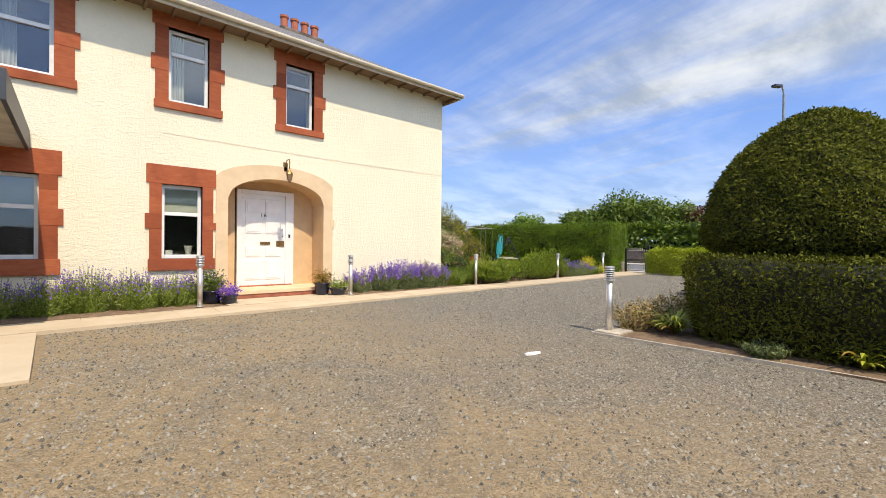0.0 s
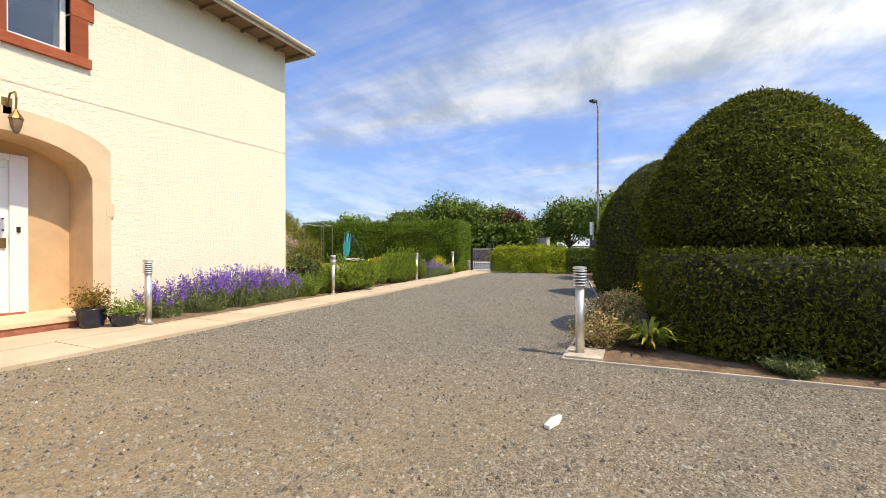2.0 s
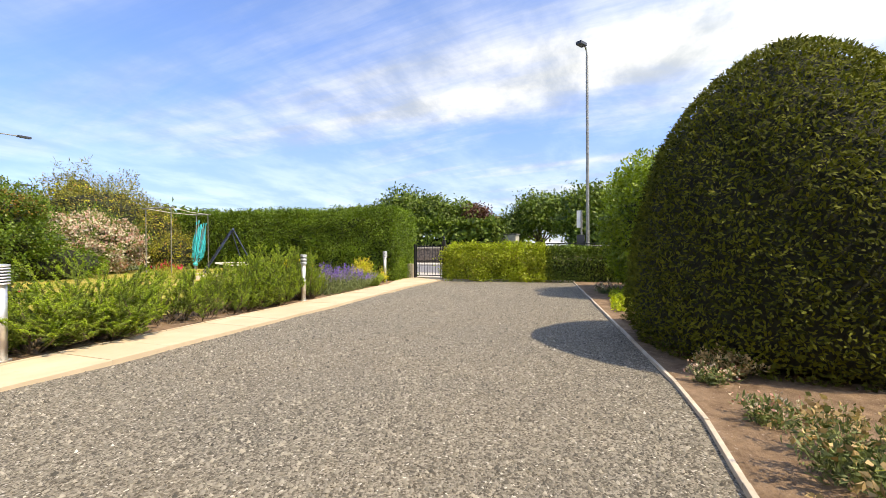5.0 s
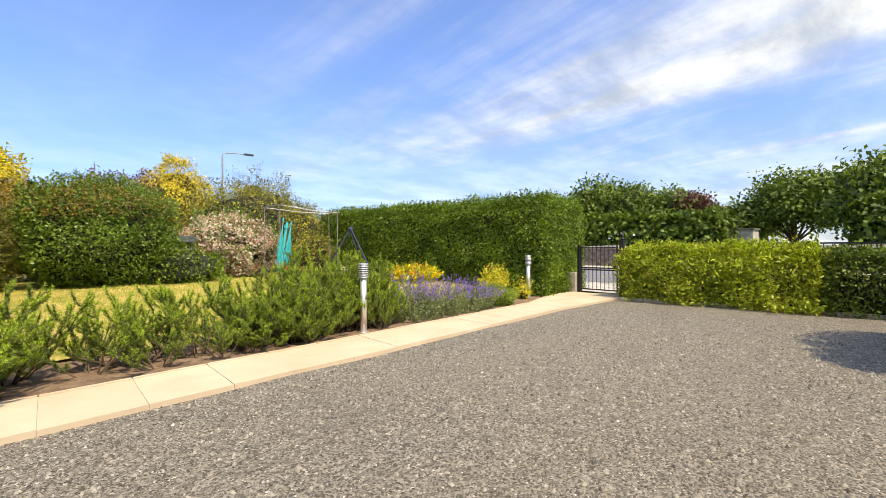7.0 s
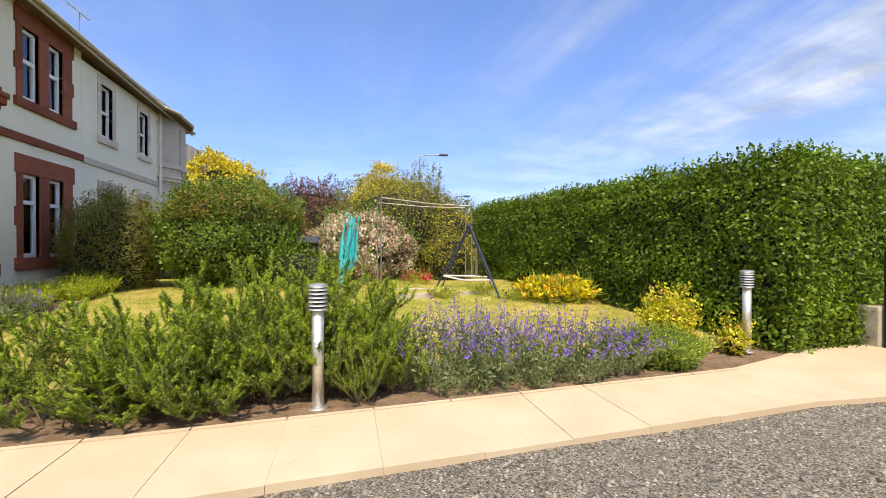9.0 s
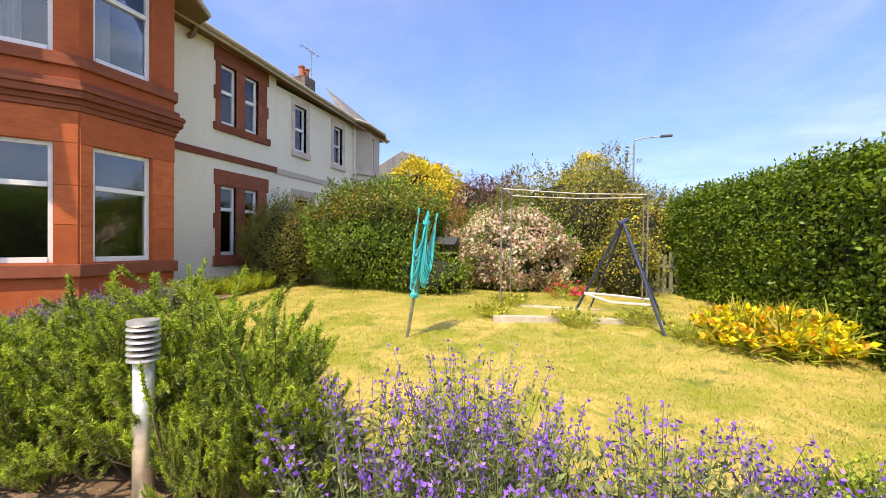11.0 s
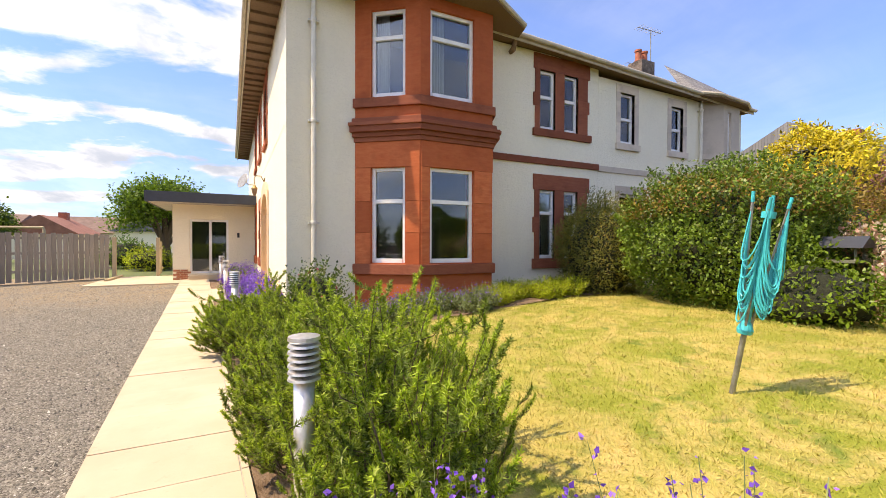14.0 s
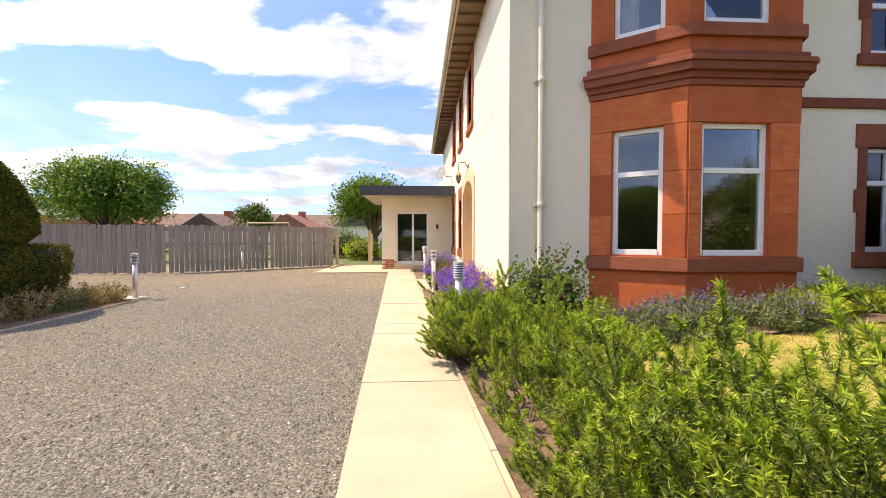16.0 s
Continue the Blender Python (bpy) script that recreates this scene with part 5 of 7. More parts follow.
# lavender against the south wall
for i, (x, y, r, h, st) in enumerate(((-0.15, 9.4, 0.4, 0.6, 110), (0.4, 9.3, 0.42, 0.66, 120), (0.9, 9.4, 0.46, 0.80, 150), (1.55, 9.35, 0.46, 0.74, 150), (2.2, 9.4, 0.42, 0.66, 130), (2.65, 9.45, 0.32, 0.7, 90), (6.15, 9.45, 0.35, 0.62, 90),
                                      (6.85, 9.4, 0.42, 0.78, 150), (7.5, 9.42, 0.44, 0.82, 170), (8.15, 9.42, 0.42, 0.78, 150), (8.7, 9.45, 0.36, 0.66, 110))):
    flower_clump("lavender", "purple lavender in flower against the cream wall", (x, y, 0.03), r, h, st, PURPLE, SAGE if i > 5 else ROSEMARY, 20 + i, 0.030, 0.16, group="lavender by the wall", heads=13 if i > 5 else 4)
for i, (x, y, r, h) in enumerate(((8.95, 9.6, 0.28, 0.42), (8.35, 9.62, 0.2, 0.8))):
    flower_clump("yellow_flowers", "small yellow flowers behind the lavender", (x, y, 0.03), r, h, 40, YELLOW, ROSEMARY, 60 + i, 0.035)
for i, (x, y, r) in enumerate(((9.35, 9.5, 0.42), (9.95, 9.62, 0.40))):
    flower_clump("green_santolina", "soft rounded mound of fine green foliage", (x, y, 0.03), r, 0.58, 260, PRIVET, ROSEMARY, 70 + i, 0.02, 0.2, "shrub", heads=8, leafs=34)

# catmint by the path, in full flower
for i, (x, y, r, h, st) in enumerate(((15.75, 9.6, 0.42, 0.74, 80), (16.35, 9.64, 0.45, 0.74, 85), (16.95, 9.70, 0.42, 0.66, 75), (17.45, 9.80, 0.36, 0.54, 60), (16.1, 10.1, 0.35, 0.85, 40))):
    flower_clump("catmint", "violet-blue catmint in full flower beside the path", (x, y, 0.03), r, h, st, PURPLE, SAGE, 90 + i, 0.021, 0.3, group="catmint by the path", heads=12, leafs=30)
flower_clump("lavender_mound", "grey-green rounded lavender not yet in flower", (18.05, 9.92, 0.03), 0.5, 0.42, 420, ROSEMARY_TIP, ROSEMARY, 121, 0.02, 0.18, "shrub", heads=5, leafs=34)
flower_clump("day_lilies", "bright yellow day lilies before the hedge", (18.6, 13.15, 0.2), 0.6, 0.52, 170, YELLOW, BLADELEAF, 122, 0.07, 0.3, heads=11, leafs=12, leaf_size=(0.3, 0.02))
shrub("golden_spirea", "small golden-leaved shrub with orange tips", (18.62, 10.35, 0.03), (0.22, 0.2, 0.27), GOLDLEAF, 3600, (0.05, 0.024), 0.2, 2.0, stems=4, rough=0.05)
shrub("golden_spirea", "tiny golden-leaved shrub beside the bollard", (19.12, 9.95, 0.03), (0.12, 0.12, 0.12), GOLDLEAF, 500, (0.05, 0.022), 0.35, 2.0, stems=3, rough=0.04)


# ---- rosemary ----
def blades(name, places, ways, length, width, material, parent):
    """Many fine needles as one mesh, each a single narrow triangle."""
    n = len(places)
    ways = ways / np.linalg.norm(ways, axis=1, keepdims=True)
    side = np.cross(ways, unit(n))
    side /= np.maximum(np.linalg.norm(side, axis=1, keepdims=True), 1e-6)
    le = length * (0.7 + 0.6 * rng.random((n, 1)))
    co = np.empty((n, 3, 3), np.float32)
    co[:, 0] = places + side * width * 0.5 + ways * le * 0.1
    co[:, 1] = places - side * width * 0.5 + ways * le * 0.1
    co[:, 2] = places + ways * le
    me = bpy.data.meshes.new(name)
    me.vertices.add(n * 3)
    me.vertices.foreach_set("co", co.ravel())
    me.loops.add(n * 3)
    me.loops.foreach_set("vertex_index", np.arange(n * 3, dtype=np.int32))
    me.polygons.add(n)
    me.polygons.foreach_set("loop_start", np.arange(0, n * 3, 3, dtype=np.int32))
    me.update(calc_edges=True)
    me.materials.append(material)
    ob = new(name, me)
    ob.parent = parent
    return tagged(ob, kind="stuff")


def rosemary(label, at, width, height, stems, seed):
    """Woody rosemary: arching stems with bare feet, plumes of needles on many side shoots, fresh at the tips."""
    r2 = np.random.default_rng(seed)
    ob = thing("rosemary_bush", label, "rosemary", at, group="rosemary along the path")
    old, young = ([], []), ([], [])
    bm = bmesh.new()

    def needles(store, a, b, c, m, lo=0.0, hi=1.0):
        t = lo + (hi - lo) * r2.random(m)
        q = (1 - t)[:, None] ** 2 * a + (2 * t * (1 - t))[:, None] * b + (t ** 2)[:, None] * c
        d = 2 * (1 - t)[:, None] * (b - a) + 2 * t[:, None] * (c - b)
        d /= np.maximum(np.linalg.norm(d, axis=1, keepdims=True), 1e-6)
        out = r2.normal(size=(m, 3))
        store[0].append(q)
        store[1].append(out / np.linalg.norm(out, axis=1, keepdims=True) * 0.85 + d * 0.62)

    for k in range(stems):
        a, r = r2.random() * math.tau, width * math.sqrt(r2.random())
        way = np.array((math.cos(a), math.sin(a), 0.0))
        foot = way * r * 0.35
        reach = r * (0.75 + 0.5 * r2.random())
        h = height * (0.42 + 0.62 * r2.random()) * (1 - 0.35 * (r / width) ** 2)
        sway = np.array((*r2.normal(0, 0.06, 2), 0.0))
        mid = foot + way * reach * 0.75 + np.array((0, 0, h * 0.42)) + sway
        tip = foot + way * reach + np.array((0, 0, h)) - sway
        needles(old, foot, mid, tip, int(150 * h), 0.3, 0.8)
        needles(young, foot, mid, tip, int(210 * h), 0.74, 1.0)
        tube([foot, mid * 0.7 + 0.15 * (foot + tip), tip], [0.009, 0.006, 0.002], 4, bm, False)
        for j in range(9):
            t = 0.18 + 0.78 * r2.random()
            at0 = (1 - t) ** 2 * foot + 2 * t * (1 - t) * mid + t * t * tip
            b = a + r2.normal(0, 1.3)
            l = 0.10 + 0.17 * r2.random()
            lean = 0.35 + 0.6 * r2.random()
            side = np.array((math.cos(b), math.sin(b), 0.0))
            knee = at0 + side * l * lean * 0.7 + np.array((0, 0, l * 0.25))
            end = at0 + side * l * lean + np.array((0, 0, l * (0.95 - 0.35 * lean)))
            fresh = t > 0.45 and r2.random() < 0.75
            needles(old, at0, knee, end, int(390 * l), 0.05, 0.75)
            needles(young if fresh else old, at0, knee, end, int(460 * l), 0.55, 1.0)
            tube([at0, knee, end], [0.003, 0.0025, 0.001], 3, bm, False)
    blades("needle_foliage", np.vstack(old[0]), np.vstack(old[1]), 0.031, 0.0078, ROSEMARY, ob)
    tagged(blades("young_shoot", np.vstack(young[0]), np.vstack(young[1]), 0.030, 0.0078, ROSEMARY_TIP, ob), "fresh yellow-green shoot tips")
    tagged(part("woody_stem", bm, STEMWOOD, ob), kind="stuff")
    return ob


# x, y, spread, height, dense or thin
full = [(10.85, 9.42, 0.60, 1.0), (13.55, 9.7, 0.46, 1.12), (14.05, 9.82, 0.46, 1.24), (14.65, 9.72, 0.40, 1.25), (14.98, 9.58, 0.34, 1.08), (11.3, 9.72, 0.5, 0.9), (13.8, 9.5, 0.40, 0.95), (14.3, 9.64, 0.38, 1.05),
        (15.25, 9.62, 0.24, 0.7), (10.3, 9.3, 0.42, 0.7), (14.25, 10.0, 0.32, 0.95), (13.95, 9.36, 0.28, 0.5), (15.0, 9.4, 0.18, 0.74), (13.3, 9.42, 0.3, 0.5), (11.0, 9.15, 0.35, 0.55), (14.8, 9.95, 0.26, 0.9)]
thin = [(12.2, 9.62, 0.45, 0.9), (12.75, 9.58, 0.45, 0.95), (13.1, 9.85, 0.45, 1.0), (11.85, 9.5, 0.4, 0.8), (12.45, 9.9, 0.45, 0.85), (12.95, 9.4, 0.36, 0.7), (12.35, 9.32, 0.34, 0.6), (11.95, 9.9, 0.4, 0.7)]
for rows, first, stems, words in ((full, 5, 30, "dense green rosemary bush spilling toward the path"), (thin, 3, 7, "thin straggling rosemary with lawn showing through")):
    makers = []
    for i, (x, y, w, h) in enumerate(rows):
        if i < first:
            makers.append((rosemary(words, (x, y, 0.03), w, h, stems, 200 + i + stems), w, h))
        else:
            src, w0, h0 = makers[i % first]
            o = copy_thing(src, pose(x, y, 0.03, 0, 0, i * 67))
            o.scale = (w / w0, w / w0, h / h0)

# under the bay
for i in range(9):
    y = 10.6 + i * 0.52
    flower_clump("lavender", "grey-green lavender with sparse flowers under the bay", (10.35 + 0.22 * math.sin(i * 1.9), y, lawn_height(0, y) + 0.01), 0.36, 0.5 if i < 5 else 0.44, 150, PURPLE if i < 5 else LOWHEDGE, SAGE if i < 5 else LOWHEDGE, 300 + i, 0.022, 0.18, group="lavender under the bay", heads=2, leafs=30)

shrub("rose_bush", "dark-leaved rose bush with a few red blooms", (10.15, 10.15, 0.05), (0.38, 0.36, 0.44), DEEP, 2200, (0.05, 0.032), 0.4, 2.0, extra=(CRIMSON, 0.02, 0.5, 0.07), stems=6, rough=0.09)

# ---- shrubs round the lawn ----
shrub("dark_conifer", "dark green feathery conifer against the house", (10.35, 15.85, 0.25), (0.75, 0.8, 0.92), OLIVE, 20000, (0.06, 0.014), 0.15, 2.6, rough=0.06)
shrub("euonymus_bush", "large glossy green bush with russet tops", (12.4, 16.5, 0.3), (1.32, 1.4, 1.1), EUONYMUS, 34000, (0.054, 0.032), 0.2, 2.4, extra=(RUSSET, 0.7, 1.5, 0.045), rough=0.07)
shrub("russet_bush", "tall russet-tinged bush behind the green one", (11.6, 20.0, 0.3), (2.1, 1.6, 1.18), RUSSET, 17000, (0.065, 0.035), 0.2, 2.2, rough=0.14)
shrub("russet_bush", "purple-brown bush at the end of the garden", (13.45, 24.0, 0.3), (1.7, 1.5, 1.72), PLUM, 14000, (0.08, 0.045), 0.35, 2.0, rough=0.16)
shrub("flowering_shrub", "rounded shrub covered in white and pink blossom", (15.15, 17.1, 0.3), (1.15, 1.05, 0.83), EUONYMUS, 14000, (0.05, 0.03), 0.36, 2.1, extra=(BLOSSOM, 1.7, 0.15, 0.065), rough=0.13)
shrub("olive_shrub", "tall loose olive-green shrub with yellow sprays", (16.6, 19.2, 0.3), (2.0, 1.5, 1.42), OLIVE, 24000, (0.07, 0.03), 0.4, 2.1, extra=(GOLDLEAF, 0.12, 1.5, 0.05), rough=0.16)
shrub("berberis_bush", "twiggy bush with yellow-orange leaves by the hedge", (18.0, 18.4, 0.3), (0.9, 0.9, 1.08), OLIVE, 7000, (0.06, 0.03), 0.4, 2.0, extra=(GOLDLEAF, 0.5, 0.9, 0.05), rough=0.14)
shrub("low_bush", "loose light green growth at the lawn's edge", (13.85, 15.55, 0.3), (0.75, 0.5, 0.42), PRIVET, 3000, (0.06, 0.03), 0.4, 2.0, rough=0.08)
shrub("bamboo_clump", "feathery bamboo rising above the shrubs", (17.2, 21.2, 0.3), (0.9, 0.8, 1.75), OLIVE, 3800, (0.16, 0.02), 0.55, 1.8, rough=0.25)
flower_clump("crimson_flowers", "crimson flowers beside the raised bed", (16.4, 15.6, 0.35), 0.35, 0.4, 30, CRIMSON, BLADELEAF, 401, 0.06, 0.15, heads=5, leafs=10, leaf_size=(0.2, 0.015))
for i, (x, y) in enumerate(((15.5, 13.75), (16.6, 13.55), (17.4, 13.75), (17.9, 13.2), (15.6, 14.5))):
    flower_clump("grass_tuft", "long uncut grass at the raised bed", (x, y, lawn_height(x, y)), 0.2, 0.2, 80, BLADELEAF, BLADELEAF, 410 + i, 0.05, 0.2, "grass tuft", group="grass tufts", heads=1, leafs=7, leaf_size=(0.13, 0.006))


def golden_conifer(label, at, width, height, n):
    """A broad golden cypress of many flat sprays in uneven billows."""
    ob = thing("golden_conifer", label, "conifer tree", at, group="golden conifers")
    pos, nor = dome_surface(n, height, (width / 2, width / 2), (0, 0), 1.5, 0.1, 0.8)
    bil = np.array([noise.noise(Vector((p[0] * 0.9 + at[0], p[1] * 0.9, p[2] * 1.1))) + 0.55 * noise.noise(Vector((p[0] * 2.6, p[1] * 2.6 + at[1], p[2] * 3.4))) for p in pos])
    ctr = np.array((0, 0, height * 0.4))
    pos = pos + (pos - ctr) * (0.26 * bil[:, None])
    core("inner_growth", pos, SHADED_TWIGS, ob, 0.78, (0, 0, height * 0.4))
    skin(pos, nor, "foliage", 0.15, 0.06, GOLDEN, ob, 0.25, 0.13)
    part("trunk", tube([(0, 0, -0.1), (0, 0, height * 0.6)], [0.2, 0.08], 8), BARK, ob)


golden_conifer("broad golden-yellow conifer beyond the garden", (9.2, 27.8, 0.2), 5.0, 5.35, 26000)
golden_conifer("golden-yellow conifer near the street lamp", (17.0, 33.4, 0.2), 6.4, 5.9, 24000)


shrub("berberis_bush", "twiggy shrub with small yellow leaves before the gate", (17.5, 16.75, 0.3), (0.55, 0.5, 0.62), OLIVE, 6000, (0.05, 0.026), 0.45, 2.0, extra=(GOLDLEAF, 0.3, 0.5, 0.045), rough=0.14)

# ---- trees ----
def tree(label, at, height, spread, trunk_h, material, n, leaf, seed, category="tree", trunk_r=0.25, flat=0.75, name="tree"):
    """Tapered trunk, forking limbs and a crown of leafy clumps with gaps between."""
    r2 = np.random.default_rng(seed)
    ob = thing(name, label, category, at)
    part("trunk", tube([(0, 0, -0.2), (0.05, 0.03, trunk_h * 0.6), (0, 0, trunk_h), (0.1, 0, height * 0.7)], [trunk_r * 1.25, trunk_r, trunk_r * 0.85, trunk_r * 0.25], 10), BARK, ob)
    clumps = 30
    P, N = [], []
    bm = bmesh.new()
    for k in range(clumps):
        d = r2.normal(size=3)
        d /= np.linalg.norm(d)
        d[2] = abs(d[2]) * 1.25 - 0.42
        rr = 0.42 + 0.50 * r2.random()
        c = np.array((d[0] * spread / 2 * rr, d[1] * spread / 2 * rr, trunk_h + (height - trunk_h) * (0.42 + 0.5 * d[2] * rr)))
        size = spread * (0.15 + 0.10 * r2.random())
        p, q = blob_surface(max(40, n // clumps), c, (size, size, size * flat), 2, 0.45, None, k * 3.1)
        inward = r2.random((len(p), 1)) ** 2 * 0.5
        P.append(p + (c - p) * inward)
        N.append(q)
        if k % 3 == 0:
            tube([(0, 0, trunk_h * 0.9), tuple((np.array((0, 0, trunk_h)) + c) / 2), tuple(c)], [trunk_r * 0.45, trunk_r * 0.25, 0.03], 6, bm)
    P, N = np.vstack(P), np.vstack(N)
    skin(P, N, "crown", leaf, leaf * 0.6, material, ob, 0.2, leaf * 0.6)
    part("limb", bm, BARK, ob)
    return ob


tree("broad dark green trees in a row across the road", (57, 27.5, 0), 8.7, 10.5, 1.2, TREELEAF, 20000, 0.36, 1, flat=0.95)
tree("broad dark green tree across the road", (58, 34.0, 0), 7.4, 6.6, 1.2, TREELEAF, 13000, 0.34, 2, flat=0.95)
tree("broad dark green tree across the road", (57, 22.0, 0), 8.3, 9.6, 1.2, TREELEAF, 20000, 0.36, 3, flat=0.95)
tree("copper beech with dark red leaves", (56, 17.6, 0), 7.0, 5.2, 1.2, COPPER, 9000, 0.28, 4)
tree("pale green tree beside the copper beech", (59, 15.8, 0), 5.4, 4.0, 1.0, OLIVE, 3500, 0.36, 5)
tree("dark oak standing alone across the road", (58, 10.2, 0), 7.6, 8.2, 1.4, TREELEAF, 16000, 0.34, 6, flat=0.9)
tree("rounded green tree across the road", (46, 3.8, 0), 7.0, 6.8, 1.0, TREELEAF, 11000, 0.30, 7, flat=0.9)
tree("rounded green tree across the road", (46, -2.5, 0), 7.0, 6.5, 1.0, TREELEAF, 6000, 0.36, 8, flat=0.9)
tree("distant green tree above the hedge", (66, 50, 0), 8.0, 7.5, 1.4, FRESHLEAF, 4000, 0.45, 9)
tree("sycamore with fresh green leaves behind the fence", (-20.5, -16.6, 0), 8.7, 8.3, 1.7, FRESHLEAF, 34000, 0.22, 10, flat=0.9)
tree("leafy fig-like tree behind the porch", (-9.5, 6.0, 0), 5.6, 4.6, 1.2, FRESHLEAF, 12000, 0.17, 11)
tree("small dark tree behind the timber fence", (-19, -4.2, 0), 4.6, 3.2, 1.0, DEEP, 3500, 0.2, 12)
sh = tree("small spiky conifer above the hedge", (27, 38, 0), 5.0, 2.2, 0.6, OLIVE, 1500, 0.25, 13, "conifer tree")
for i, (x, y) in enumerate(((70, 60), (85, 44), (52, 62), (88, 20), (80, -8), (64, -22), (48, -30))):
    hb = tree("far green trees along the fields", (x, y, 0), 6.0 + i % 3, 11, 1.0, TREELEAF, 2500, 0.7, 30 + i)


hedge("woodland_edge", "dark leafy undergrowth below the far trees", [(50, 13.5), (51, 24), (52, 42)], 3.0, 3.4, TREELEAF, 9000, (0.4, 0.24), 0.7, "undergrowth")
hedge("woodland_edge", "dark leafy undergrowth across the road", [(43, -8), (43.5, 5.6)], 3.0, 3.0, TREELEAF, 7000, (0.36, 0.22), 0.7, "undergrowth")


# ---- small plants in the island bed ----
def strap_clump(label, at, n, length, seed, flowers=None):
    r2 = np.random.default_rng(seed)
    ob = thing("strap_leaf_plant", label, "plant", at, group="strap-leaved plants")
    bm = bmesh.new()
    for k in range(n):
        a, l = r2.random() * math.tau, length * (0.6 + 0.5 * r2.random())
        up, out = 0.35 + 0.6 * r2.random(), 0.35 + 0.55 * r2.random()
        w = 0.014 + 0.008 * r2.random()
        side = Vector((-math.sin(a), math.cos(a), 0)) * w
        pts = [Vector((math.cos(a) * out * l * t, math.sin(a) * out * l * t, up * l * (1.6 * t - 1.15 * t * t))) for t in (0, 0.3, 0.6, 0.85, 1.0)]
        rows = [(bm.verts.new(p - side * s), bm.verts.new(p + side * s)) for p, s in zip(pts, (0.7, 1, 0.9, 0.55, 0.08))]
        for p, q in zip(rows, rows[1:]):
            bm.faces.new((p[0], p[1], q[1], q[0]))
    part("foliage", bm, BLADELEAF, ob)
    if flowers:
        p = np.column_stack((r2.normal(0, 0.1, (40, 2)), length * (0.75 + 0.3 * r2.random(40))))
        leaves("flower", p, unit(40), unit(40), 0.05, 0.035, flowers, ob)


strap_clump("clump of yellow-green strap leaves by the kerb", (6.85, 2.3, 0.03), 130, 0.60, 1)
strap_clump("clump of yellow-green strap leaves by the kerb", (6.5, 0.45, 0.03), 60, 0.40, 2)
strap_clump("clump of yellow-green strap leaves by the kerb", (6.5, -0.2, 0.03), 120, 0.62, 3)
strap_clump("orange-flowered lily clump beside the yew", (9.7, 2.3, 0.03), 60, 0.5, 4, YELLOW)
for i, (x, y, r, h) in enumerate(((6.75, 2.8, 0.2, 0.4), (7.15, 2.75, 0.26, 0.46), (7.7, 2.75, 0.3, 0.46), (8.4, 2.72, 0.28, 0.5), (9.2, 2.7, 0.3, 0.4), (10.1, 2.6, 0.25, 0.35), (11.75, 2.7, 0.11, 0.24), (12.4, 2.6, 0.12, 0.22), (13.4, 3.0, 0.2, 0.16), (14.2, 3.1, 0.2, 0.14))):
    flower_clump("dry_perennials", "dry brown perennial stems with a little green", (x, y, 0.03), r, h, 60, STRAW, STRAW if i % 3 < 2 else SAGE, 500 + i, 0.03, 0.2, "dry plants", group="dry perennials", heads=8, leafs=18)
flower_clump("grey_herb", "small grey herb by the kerb", (6.35, 1.2, 0.03), 0.16, 0.16, 60, SAGE, SAGE, 520, 0.02, 0.1, "plant")
for i, (x, y) in enumerate(((11.45, 2.88), (11.95, 2.7), (10.7, 2.75))):
    flower_clump("white_alyssum", "small white-flowered plants in dry soil", (x, y, 0.03), 0.1, 0.17, 26, BLOSSOM, SAGE, 530 + i, 0.022, 0.15, "flowers", group="white bedding", heads=5, leafs=16)
gc = thing("ground_cover", "low light-green ground cover at the bed's edge", "ground cover", (16.6, 2.95, 0.03), kind="stuff")
p = np.column_stack(((rng.random((5000, 1)) - 0.5) * 3.2, (rng.random((5000, 1)) - 0.5) * 1.1, rng.random((5000, 1)) * 0.1))
leaves("foliage", p, unit(5000) + np.array((0, 0, 0.8)), unit(5000), 0.06, 0.035, LOWHEDGE, gc)
flower_clump("pink_flowers", "small pale pink flowers at the kerb", (17.9, 3.55, 0.03), 0.25, 0.28, 30, BLOSSOM, SAGE, 541, 0.035, 0.1)


